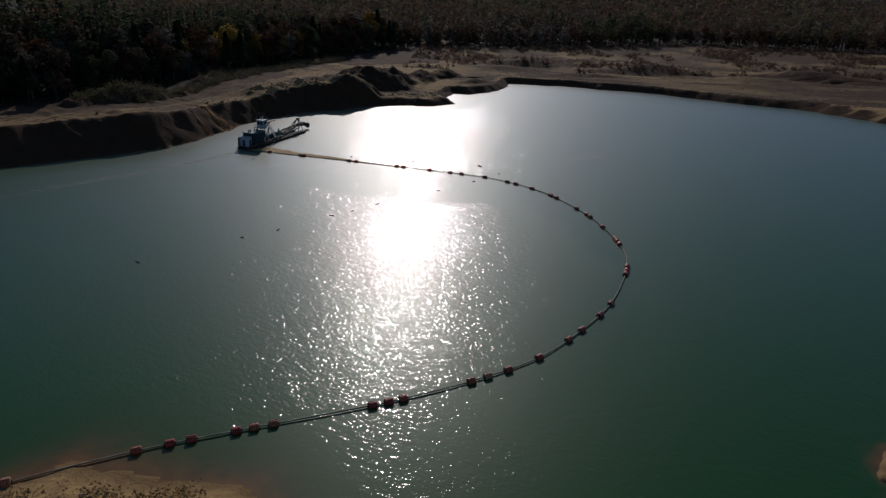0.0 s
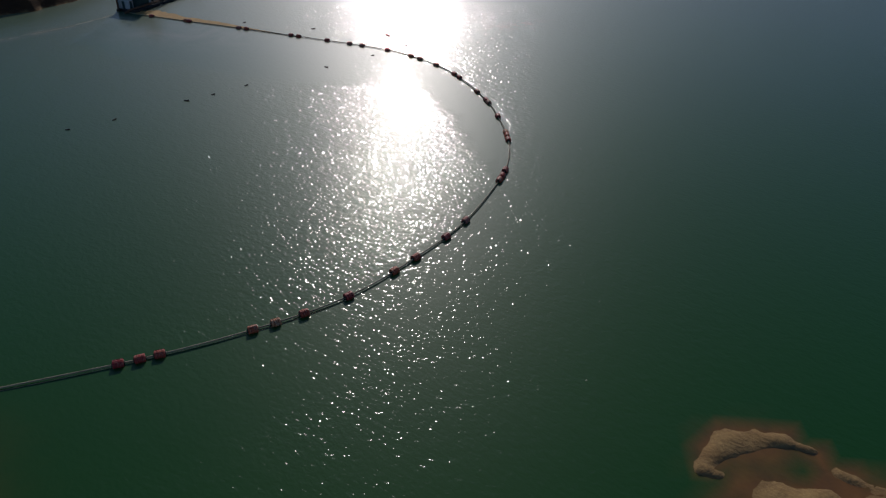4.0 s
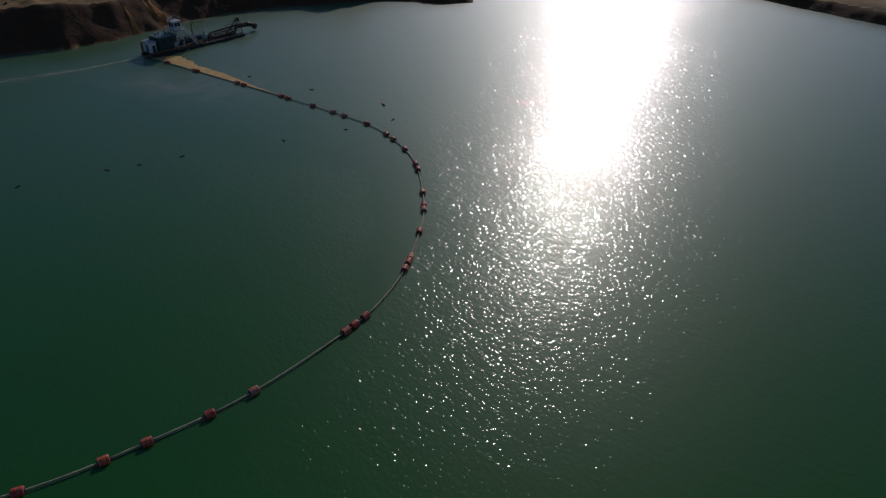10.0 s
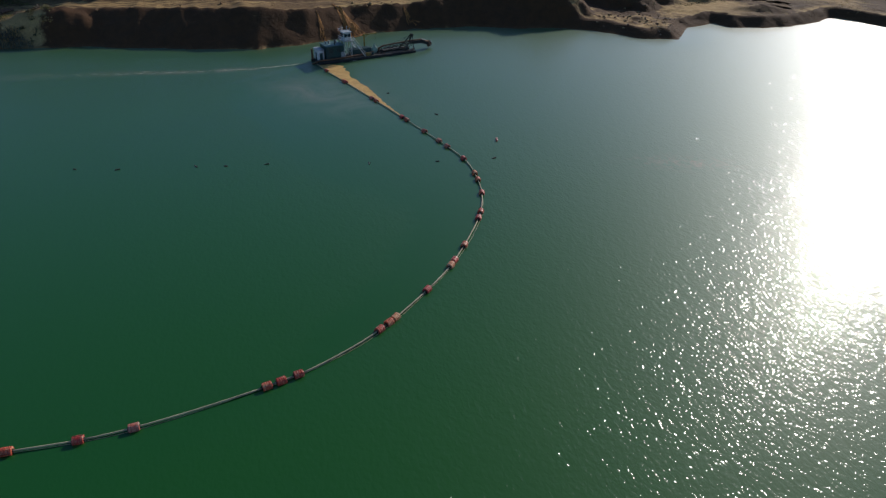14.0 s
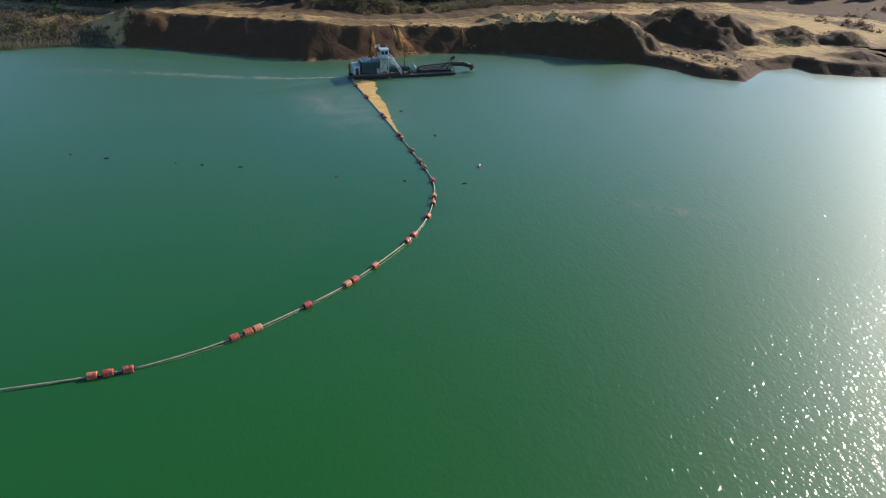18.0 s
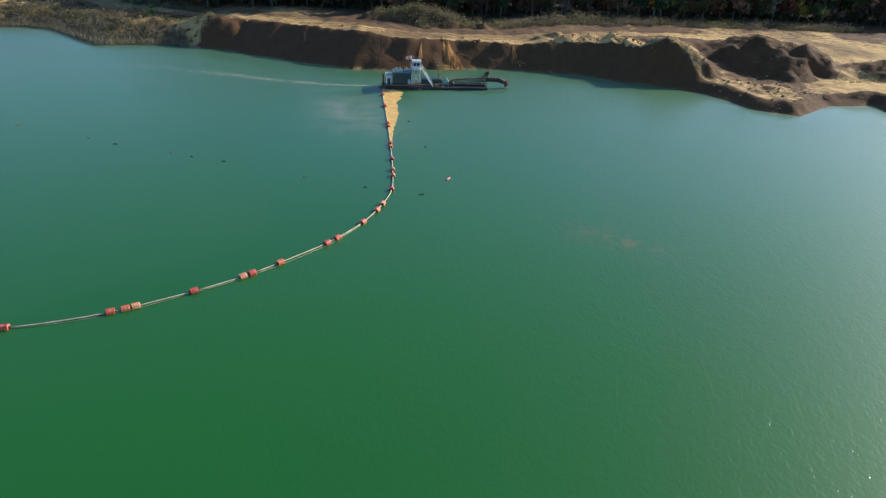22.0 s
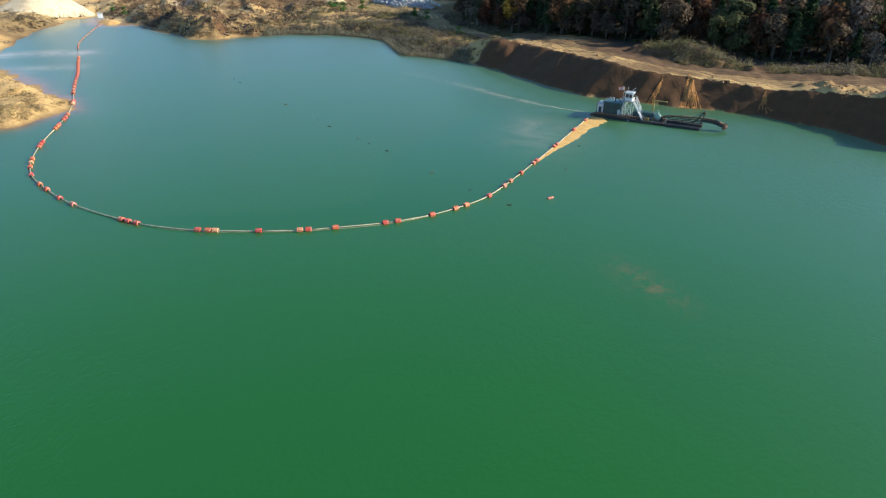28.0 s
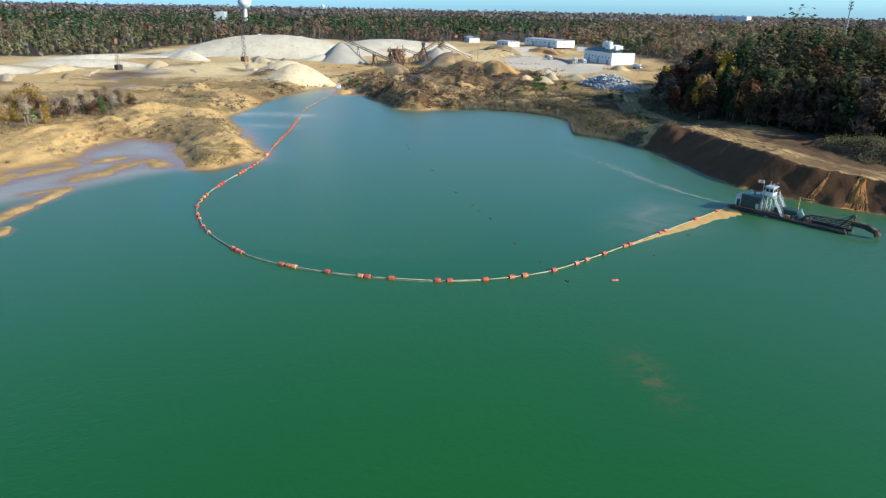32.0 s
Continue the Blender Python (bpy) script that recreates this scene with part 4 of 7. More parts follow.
for _i, (_s, _k) in enumerate(sorted(_stations)):
    _p, _a = along_pipe(_s)
    _r = random.Random(_i)
    _src = _protos[1 if _r.random() < 0.16 else 0]
    _m = Matrix.Translation((_p.x, _p.y, 0.16)) @ Matrix.Rotation(_a + _r.uniform(-0.05, 0.05), 4, "Z") @ Matrix.Rotation(_r.uniform(0, 6.28), 4, "X") @ Matrix.Diagonal((_k * 0.66, _k * 0.84, _k * 0.84, 1))
    _f = copy_thing(_src, _m)
    _f.matrix_basis = _m
    tagged(_f, "orange plastic ribbed float clamped round the dredge pipe" if _src is _protos[0] else "sun-faded pinkish ribbed float clamped round the dredge pipe", "pipe float", "floats along the pipeline")
for _src in _protos:
    for _o in list(_src.children_recursive) + [_src]:
        bpy.data.objects.remove(_o)

pipeline = empty("floating_pipeline", pose(0, 0, 0))
tagged(pipeline, "long tan-stained floating dredge pipe curving over the lake", "pipeline")
_cuts = [0.0] + [s for s, _ in sorted(_stations)][::2] + [CUM[-1] - 0.2]
for _a, _b2 in zip(_cuts, _cuts[1:]):
    if _b2 - _a < 0.5:
        continue
    _n = max(3, int((_b2 - _a) / 1.6))
    _pts = []
    for _k in range(_n + 1):
        _p, _ = along_pipe(_a + (_b2 - _a) * _k / _n)
        _pts.append(Vector((_p.x, _p.y, 0.14 + 0.05 * math.sin(math.pi * _k / _n))))
    part("hose_section", tube(_pts, 0.10, 8), M_PIPE, pipeline, smooth=True)
    part("flange", rod(_pts[-1] - (_pts[-1] - _pts[-2]).normalized() * 0.1, _pts[-1] + (_pts[-1] - _pts[-2]).normalized() * 0.1, 0.19, 10), M_RUST, pipeline)
# a slack signal line beside the pipe
_rope = []
for _k in range(160):
    _s = CUM[-1] * (0.50 + 0.30 * _k / 159)
    _p, _a = along_pipe(_s)
    _o = 0.20 + 0.12 * math.sin(_s * 0.21) + 0.08 * math.sin(_s * 0.071 + 1)
    _rope.append(Vector((_p.x + _o * math.sin(_a), _p.y - _o * math.cos(_a), 0.03)))
part("signal_rope", tube(_rope, 0.03, 5), M_PIPE, pipeline)

# ---- dredge ----
def railing(parent, a, b, n, h=1.05, m=None):
    """Deck rail from a to b: posts and two bars."""
    a, b = Vector(a), Vector(b)
    m = m or M_WHITE
    for i in range(n + 1):
        p = a.lerp(b, i / n)
        part("rail_post", rod(p, p + Vector((0, 0, h)), 0.035, 6), m, parent)
    for k in (0.55, 1.0):
        part("rail_bar", rod(a + Vector((0, 0, h * k)), b + Vector((0, 0, h * k)), 0.03, 6), m, parent)


def stair(parent, foot, head, width, steps, m):
    """An open steel stair: two strings, treads, hand rails."""
    foot, head = Vector(foot), Vector(head)
    d = (head - foot)
    side = Vector((-d.y, d.x, 0)).normalized() * width / 2
    flight = new("stair")
    flight.parent = parent
    tagged(flight, "white steel stair up to the cab")
    for s in (-1, 1):
        part("stringer", beam(foot + s * side, head + s * side, 0.07, 0.22), m, flight)
        for k in (0.0, 0.5, 1.0):
            p = foot.lerp(head, k) + s * side
            part("baluster", rod(p, p + Vector((0, 0, 0.95)), 0.03, 6), m, flight)
        part("handrail", rod(foot + s * side + Vector((0, 0, 0.95)), head + s * side + Vector((0, 0, 0.95)), 0.035, 6), m, flight)
    for i in range(1, steps):
        p = foot.lerp(head, i / steps)
        part("tread", beam(p - side, p + side, 0.24, 0.05), m, flight)


def truss(parent, name, a, b, w, h, bays, m, chord=0.12):
    """A square lattice girder from a to b."""
    a, b = Vector(a), Vector(b)
    x = (b - a).normalized()
    y = Vector((0, 0, 1)).cross(x).normalized()
    z = x.cross(y)
    root = new(name)
    root.parent = parent
    for sy in (-1, 1):
        for sz in (0, 1):
            o = y * (sy * w / 2) + z * (sz * h)
            part("chord", beam(a + o, b + o, chord), m, root)
    for i in range(bays):
        p, q = a.lerp(b, i / bays), a.lerp(b, (i + 1) / bays)
        for sy in (-1, 1):
            o = y * (sy * w / 2)
            part("brace", beam(p + o + (z * h if i % 2 else z * 0), q + o + (z * 0 if i % 2 else z * h), chord * 0.6), m, root)
        part("cross_tie", beam(p - y * w / 2 + z * h, p + y * w / 2 + z * h, chord * 0.6), m, root)
        part("cross_tie", beam(p - y * w / 2, p + y * w / 2, chord * 0.6), m, root)
    return root


def hull_mesh(x0, x1, w, z0, z1, rake):
    bm = bmesh.new()
    prof = [(x0, z1), (x0, z0 + 0.5), (x0 + 0.6, z0), (x1 - rake, z0), (x1, z0 + 0.7), (x1, z1)]
    rows = [[bm.verts.new((x, y, z)) for x, z in prof] for y in (-w, w)]
    bm.faces.new(rows[0])
    bm.faces.new(rows[1][::-1])
    n = len(prof)
    for i in range(n):
        bm.faces.new((rows[0][i], rows[1][i], rows[1][(i + 1) % n], rows[0][(i + 1) % n]))
    bmesh.ops.recalc_face_normals(bm, faces=bm.faces)
    bmesh.ops.bevel(bm, geom=bm.edges[:], offset=0.05, segments=1, affect="EDGES")
    return bm


def build_dredge():
    root = empty("dredge", Matrix.Translation((-65.3, 217.4, -0.12)) @ Matrix.Rotation(math.atan2(28.7, 9.3), 4, "Z"))
    tagged(root, "dark-hulled cutter suction dredge with teal deckhouse and raised white cab", "dredge")
    W = 3.1
    hull = part("hull", hull_mesh(0, 20.5, W, -0.9, 0.75, 1.5), M_HULL, root, "black tarred pontoon hull")
    for s in (-1, 1):
        part("side_pontoon", hull_mesh(20.4, 30.4, 0.95, -0.9, 0.72, 1.2), M_HULL, root).location = (0, s * (W - 0.95), 0)
        part("rubbing_strake", box(0.2, 30.2, s * (W + 0.05) - 0.06, s * (W + 0.05) + 0.06, 0.38, 0.56, 0.02), M_BLACK, root)
        for i in range(9):
            x = 1.5 + i * 3.4
            tyre = lathe([(-0.11, 0.2), (-0.13, 0.33), (-0.07, 0.42), (0.07, 0.42), (0.13, 0.33), (0.11, 0.2)], 12)
            bmesh.ops.transform(tyre, matrix=Matrix.Translation((x, s * (W + 0.22), 0.3)) @ Matrix.Rotation(radians(90), 4, "Z"), verts=tyre.verts)
            part("tyre_fender", tyre, M_BLACK, root)
    part("deck_plate", box(0.1, 20.4, -W + 0.08, W - 0.08, 0.752, 0.80, 0.01), M_DECK, root, "rust-stained steel deck plating")
    for s in (-1, 1):
        part("side_deck", box(20.45, 30.2, s * 2.15 - 0.85, s * 2.15 + 0.85, 0.73, 0.77, 0.01), M_DECK, root)
    z = 0.8
    # stern cubicle, pale, with a rounded roof and a door on each visible side
    cub = part("stern_cubicle", box(0.3, 2.1, -1.2, 2.6, z, z + 2.9, 0.12), M_WHITE, root, "pale stern cubicle with dark door")
    part("cubicle_door", box(0.26, 0.31, 0.2, 1.1, z + 0.1, z + 2.1, 0.01), M_TEAL, cub)
    part("cubicle_door", box(0.7, 1.6, -1.245, -1.19, z + 0.1, z + 2.1, 0.01), M_TEAL, cub)
    part("cubicle_roof", box(0.15, 2.2, -1.35, 2.75, z + 2.9, z + 3.05, 0.05), M_PALE, cub)
    # machinery house with a pale overhanging roof
    house = part("deckhouse", box(2.4, 7.7, -2.45, 2.45, z, z + 3.9, 0.06), M_TEAL, root, "teal corrugated machinery house")
    part("house_roof", box(2.2, 7.9, -2.65, 2.65, z + 3.9, z + 4.08, 0.05), M_ROOF, house, "weathered teal sheet roof")
    for i in range(13):
        x = 2.62 + i * 0.40
        for s in (-1, 1):
            part("cladding_rib", box(x - 0.05, x + 0.05, s * 2.47 - 0.03, s * 2.47 + 0.03, z + 0.1, z + 3.85, 0.012), M_TEAL, house)
    for x in (3.2, 5.6):
        for s in (-1, 1):
            louv = part("louvre", box(x, x + 1.1, s * 2.52 - 0.03, s * 2.52 + 0.03, z + 2.2, z + 3.2, 0.01), M_BLACK, house)
            for k in range(5):
                part("louvre_slat", box(x + 0.05, x + 1.05, s * 2.56 - 0.03, s * 2.56 + 0.03, z + 2.28 + k * 0.19, z + 2.36 + k * 0.19, 0.008), M_TEAL, louv)
    part("house_door", box(6.7, 7.5, -2.56, -2.46, z + 0.1, z + 2.1, 0.015), M_PALE, house)
    for x in (3.4, 4.4, 6.4):
        part("roof_vent", rod((x, 0.8, z + 4.05), (x, 0.8, z + 4.75), 0.22, 10), M_GALV, house)
        part("vent_cap", rod((x, 0.8, z + 4.75), (x, 0.8, z + 4.87), 0.34, 10, 0.1), M_GALV, house)
    part("exhaust_stack", rod((5.4, -1.1, z + 4.0), (5.4, -1.1, z + 5.4), 0.14, 10), M_BLACK, house)
    # tower and cab
    tw = new("tower")
    tw.parent = root
    tagged(tw, "white braced steel tower under the cab")
    for x in (8.05, 10.35):
        for y in (-1.7, 1.3):
            part("tower_leg", beam((x, y, z), (x, y, z + 4.6), 0.14), M_WHITE, tw)
    for y in (-1.7, 1.3):
        part("tower_brace", beam((8.05, y, z + 0.3), (10.35, y, z + 4.3), 0.08), M_WHITE, tw)
        part("tower_brace", beam((10.35, y, z + 0.3), (8.05, y, z + 4.3), 0.08), M_WHITE, tw)
        part("tower_tie", beam((8.05, y, z + 2.3), (10.35, y, z + 2.3), 0.08), M_WHITE, tw)
    plat = part("platform", box(7.7, 11.0, -2.2, 1.8, z + 4.6, z + 4.72, 0.02), M_GALV, tw)
    railing(tw, (7.75, -2.15, z + 4.72), (10.95, -2.15, z + 4.72), 4)
    railing(tw, (7.75, 1.75, z + 4.72), (10.95, 1.75, z + 4.72), 4)
    railing(tw, (7.75, -2.15, z + 4.72), (7.75, 1.75, z + 4.72), 4)
    cz = z + 4.72
    cab = part("cab", box(8.15, 10.4, -1.45, 1.05, cz, cz + 2.35, 0.07), M_WHITE, root, "white control cab with dark windows all round")
    part("cab_roof", box(7.95, 10.65, -1.65, 1.25, cz + 2.35, cz + 2.47, 0.04), M_PALE, cab)
    for x0, x1 in ((8.35, 9.2), (9.35, 10.2)):
        for y in (-1.462, 1.062):
            wdw = part("cab_window", box(x0, x1, y - 0.012, y + 0.012, cz + 1.05, cz + 2.0, 0.0), M_GLASS, cab, "dark cab window")
            part("window_frame", box(x0 - 0.04, x1 + 0.04, y - 0.02, y + 0.02, cz + 0.98, cz + 1.05, 0.0), M_GALV, wdw)
    for y0, y1 in ((-1.25, -0.3), (-0.15, 0.85)):
        for x in (8.138, 10.412):
            part("cab_window", box(x - 0.012, x + 0.012, y0, y1, cz + 0.95, cz + 2.05, 0.0), M_GLASS, cab, "dark cab window")
    for x, y in ((8.3, 1.0), (10.2, -1.3), (10.2, 1.0)):
        lamp = part("floodlight_post", rod((x, y, cz + 2.47), (x, y, cz + 3.2), 0.035, 6), M_WHITE, cab)
        part("floodlight", box(x - 0.16, x + 0.16, y - 0.12, y + 0.12, cz + 3.2, cz + 3.5, 0.03), M_GALV, lamp)
    part("aerial", rod((9.3, -0.4, cz + 2.47), (9.3, -0.4, cz + 4.0), 0.02, 6), M_BLACK, cab)
    stair(root, (14.2, -2.3, z), (11.0, -1.75, z + 4.7), 0.8, 14, M_WHITE)
    stair(root, (13.6, 1.5, z), (11.0, 1.2, z + 4.7), 0.8, 14, M_WHITE)
    # flag staff
    part("flagstaff", rod((7.8, -1.9, z), (7.8, -1.9, z + 9.0), 0.05, 8, 0.03), M_WHITE, root)
    bm = bmesh.new()
    rows = []
    for i in range(9):
        u = i / 8
        o = Vector((-1.55 * u, -0.35 * u + 0.14 * math.sin(u * 7.0), -0.12 * u))
        rows.append([bm.verts.new(Vector((7.8, -1.9, z + 8.85 - 0.92 * k)) + o) for k in (0, 1)])
    for a, b in zip(rows, rows[1:]):
        bm.faces.new((a[0], b[0], b[1], a[1]))
    bmesh.ops.solidify(bm, geom=bm.faces[:], thickness=0.012)
    m, nt, b = nodes_of("flag_cloth")
    st = node(nt, "ShaderNodeTexWave", {"Vector": node(nt, "ShaderNodeTexCoord").outputs["Object"], "Scale": 2.2})
    st.bands_direction = "Z"
    put(nt, b, mixc(nt, ramp(nt, st.outputs["Fac"], 0.45, 0.55), (0.75, 0.74, 0.72), (0.45, 0.09, 0.09)), 0.8)
    part("flag", bm, m, root, "striped flag blown out on its staff")
    # engine covers and pump forward of the tower
    cov = part("engine_cover", box(10.9, 17.0, -0.6, 2.3, z, z + 1.75, 0.12), M_TEAL, root, "long low teal engine cover")
    for i in range(5):
        part("cover_hatch", box(11.2 + i * 1.15, 12.1 + i * 1.15, -0.3, 2.0, z + 1.75, z + 1.83, 0.03), M_TEAL, cov)
    pump = lathe([(-0.35, 0.5), (-0.3, 0.95), (0, 1.05), (0.3, 0.95), (0.35, 0.5)], 18)
    bmesh.ops.transform(pump, matrix=Matrix.Translation((18.0, -0.4, z + 1.0)) @ Matrix.Rotation(radians(90), 4, "Z"), verts=pump.verts)
    part("dredge_pump", pump, M_GREENP, root, "pale green round pump casing", True)
    part("pump_hood", rod((18.0, -0.4, z + 1.6), (18.0, -0.4, z + 2.9), 0.42, 10, 0.12), M_GREENP, root)
    part("discharge_pipe", tube([Vector(p) for p in ((17.5, -0.9, z + 0.6), (15, -1.5, z + 0.5), (9, -2.75, z + 0.45), (2, -2.75, z + 0.45), (0.2, -2.2, z + 0.3), (-1.6, -1.0, 0.2))], 0.26, 10), M_RUST, root, smooth=True)
    part("winch_drum", rod((19.6, -1.6, z + 0.55), (19.6, 0.2, z + 0.55), 0.4, 12), M_RUST, root)
    for y in (-1.7, 0.3):
        part("winch_flange", rod((19.6, y - 0.05, z + 0.55), (19.6, y + 0.05, z + 0.55), 0.62, 14), M_BLACK, root)
    part("tool_chest", box(14.7, 15.9, -2.4, -1.6, z, z + 0.75, 0.04), M_YELLOW, root)
    part("drum_barrel", rod((16.7, -2.2, z), (16.7, -2.2, z + 0.88), 0.29, 12), M_TEAL, root)
    # ochre davit
    dv = new("davit_crane")
    dv.parent = root
    tagged(dv, "ochre deck davit with a level arm")
    part("davit_post", beam((16.0, 2.3, z), (16.0, 2.3, z + 5.0), 0.32), M_YELLOW, dv)
    part("davit_arm", beam((15.7, 2.3, z + 5.0), (19.8, 2.0, z + 5.1), 0.26), M_YELLOW, dv)
    part("davit_strut", beam((16.0, 2.3, z + 3.9), (17.3, 2.2, z + 5.0), 0.14), M_YELLOW, dv)
    part("hoist_cable", rod((19.5, 2.0, z + 5.0), (19.5, 2.0, z + 3.2), 0.02, 5), M_BLACK, dv)
    # cutter ladder between the bow pontoons, raised, with its A-frame
    truss(root, "ladder_truss", (20.8, 0, z + 0.5), (30.2, 0, z + 0.9), 1.9, 0.9, 8, M_BLACK, 0.16)
    ladder = part("ladder_beam", beam((30.0, 0, z + 1.7), (33.4, 0, z + 1.55), 1.3, 0.8), M_BLACK, root)
    part("ladder_beam", beam((33.2, 0, z + 1.6), (36.0, 0, z + 0.8), 1.1, 0.75), M_BLACK, root)
    part("suction_pipe", tube([Vector(p) for p in ((18.6, -0.4, z + 0.9), (21, 0, z + 1.7), (30, 0, z + 2.2), (33.4, 0, z + 2.15), (36.2, 0, z + 1.3))], 0.24, 10), M_RUST, root, smooth=True)
    part("cutter_motor", rod((33.6, 0, z + 2.05), (34.9, 0, z + 1.55), 0.45, 12), M_BLACK, root)
    cut = lathe([(0, 0.45), (0.15, 0.8), (0.6, 0.85), (1.0, 0.6), (1.25, 0.25)], 12)
    pl = Matrix.Translation((36.0, 0, z + 0.75)) @ Matrix.Rotation(radians(18), 4, "Y")
    bmesh.ops.transform(cut, matrix=pl, verts=cut.verts)
    head = part("cutter_head", cut, M_RUST, root, "rusty toothed cutter head")
    for k in range(6):
        a = k * math.pi / 3
        pts = [pl @ Vector((x, r * math.cos(a + x * 0.9), r * math.sin(a + x * 0.9))) for x, r in ((0.05, 0.7), (0.4, 1.0), (0.8, 0.92), (1.2, 0.5))]
        part("cutter_blade", tube(pts, 0.09, 6), M_BLACK, head)
    gan = new("bow_gantry")
    gan.parent = root
    tagged(gan, "black leaning A-frame gantry with pulley block")
    for s in (-1, 1):
        part("gantry_leg", beam((27.4, s * 2.1, z), (30.6, s * 0.35, z + 4.0), 0.24), M_BLACK, gan)
        part("gantry_stay", beam((24.0, s * 2.2, z), (30.6, s * 0.35, z + 4.0), 0.07), M_BLACK, gan)
        part("front_strut", beam((30.2, s * 2.1, z), (30.6, s * 0.35, z + 4.0), 0.16), M_BLACK, gan)
    part("gantry_head", beam((30.6, -0.7, z + 4.0), (30.6, 0.7, z + 4.0), 0.36), M_BLACK, gan)
    part("pulley_block", rod((30.7, -0.15, z + 3.6), (30.7, 0.15, z + 3.6), 0.4, 12), M_RUST, gan)
    part("hoist_wire", rod((30.7, 0, z + 3.4), (33.0, 0, z + 2.0), 0.03, 5), M_BLACK, gan)
    part("hoist_wire", rod((30.6, 0, z + 4.1), (19.6, -0.6, z + 0.9), 0.03, 5), M_BLACK, gan)
    railing(root, (10.5, -2.95, z), (30.0, -2.95, z - 0.03), 16, 1.0, M_BLACK)
    railing(root, (2.4, -2.95, z), (10.3, -2.95, z), 7, 1.0, M_BLACK)
    railing(root, (0.2, 2.95, z), (30.0, 2.95, z - 0.03), 22, 1.0, M_BLACK)
    for x, y in ((0.6, -2.6), (0.6, 2.7), (20.0, -2.7), (29.8, -2.4), (29.8, 2.4)):
        part("bollard", rod((x, y, z - 0.05), (x, y, z + 0.5), 0.14, 8), M_RUST, root)
    # stern spud and its keeper
    part("spud_pole", rod((-0.45, 2.0, -0.9), (-0.45, 2.0, 3.6), 0.28, 10), M_RUST, root)
    part("spud_keeper", box(-0.85, 0.1, 1.55, 2.45, 0.3, 0.75, 0.03), M_BLACK, root)
    for k in (0, 1):
        part("mooring_marker", box(10.0 + k * 0.45, 10.2 + k * 0.45, -W - 0.16, -W - 0.11, -0.05, 0.35, 0.0), M_WHITE, root)


build_dredge()

# ---- trees and scrub ----
def cards(centres, sizes, rng, tilt=1.0, stretch=1.0, outward=None):
    """Quads of the given sizes round centres, turned at random. Returns vertices (n*4, 3)."""
    n = len(centres)
    nrm = rng.normal(size=(n, 3)) * np.array([1, 1, tilt])
    if outward is not None:
        nrm = nrm * 0.32 + outward
    nrm /= np.linalg.norm(nrm, axis=1)[:, None]
    ref = rng.normal(size=(n, 3))
    a = np.cross(nrm, ref)
    a /= np.linalg.norm(a, axis=1)[:, None]
    b = np.cross(nrm, a) * stretch
    s = np.asarray(sizes)[:, None] * 0.5
    k = rng.uniform(0.55, 1.15, (n, 4, 1))
    quad = np.stack([-a - b, a - b * 0.8, a * 0.9 + b, -a * 0.8 + b], 1) * s[:, None, :] * k
    return (centres[:, None, :] + quad).reshape(-1, 3)


def crown_points(kind, n, h, rng):
    """Points of a crown for a tree of height h with its foot at 0."""
    if kind == "pine":
        t = rng.uniform(0, 1, n) ** 0.8
        z = h * (0.28 + 0.72 * t)
        lay = np.floor(t * 8) / 8
        r = h * 0.17 * (1.05 - t) ** 0.75 * (0.75 + 0.5 * ((t * 8) % 1)) * np.sqrt(rng.uniform(0.15, 1, n))
        a = rng.uniform(0, 2 * np.pi, n)
        return np.stack([r * np.cos(a), r * np.sin(a), z - 0.25 * r], 1)
    m = 9 if n > 60 else 5
    low = 0.24 if kind != "shrub" else 0.12
    ca, cr = rng.uniform(0, 2 * np.pi, m), h * rng.uniform(0.05, 0.29, m)
    cz = h * rng.uniform(low, 0.86, m)
    cz[0], cr[0] = h * 0.86, h * 0.03
    cr = cr * np.clip(1.25 - cz / h * 0.7, 0.4, 1)
    rad = h * rng.uniform(0.10, 0.19, m)
    i = rng.integers(0, m, n)
    d = rng.normal(size=(n, 3))
    d /= np.linalg.norm(d, axis=1)[:, None]
    r = rad[i] * rng.uniform(0.35, 1.1, n) ** 0.6
    p = np.stack([cr[i] * np.cos(ca[i]), cr[i] * np.sin(ca[i]), cz[i]], 1) + d * r[:, None] * np.array([1.15, 1.15, 0.9])
    return p


def quad_mesh(name, verts, mats, index=None, tone=None, shift=None):
    """A mesh of loose quads."""
    n = len(verts) // 4
    me = bpy.data.meshes.new(name)
    me.vertices.add(n * 4)
    me.vertices.foreach_set("co", np.ascontiguousarray(verts, np.float32).ravel())
    me.loops.add(n * 4)
    me.loops.foreach_set("vertex_index", np.arange(n * 4, dtype=np.int32))
    me.polygons.add(n)
    me.polygons.foreach_set("loop_start", np.arange(0, n * 4, 4, dtype=np.int32))
    for m in mats:
        me.materials.append(m)
    if index is not None:
        me.polygons.foreach_set("material_index", np.asarray(index, np.int32))
    me.update(calc_edges=True)
    for key, v in (("tone", tone), ("shift", shift)):
        if v is not None:
            me.attributes.new(key, "FLOAT", "FACE").data.foreach_set("value", np.asarray(v, np.float32))
    return me


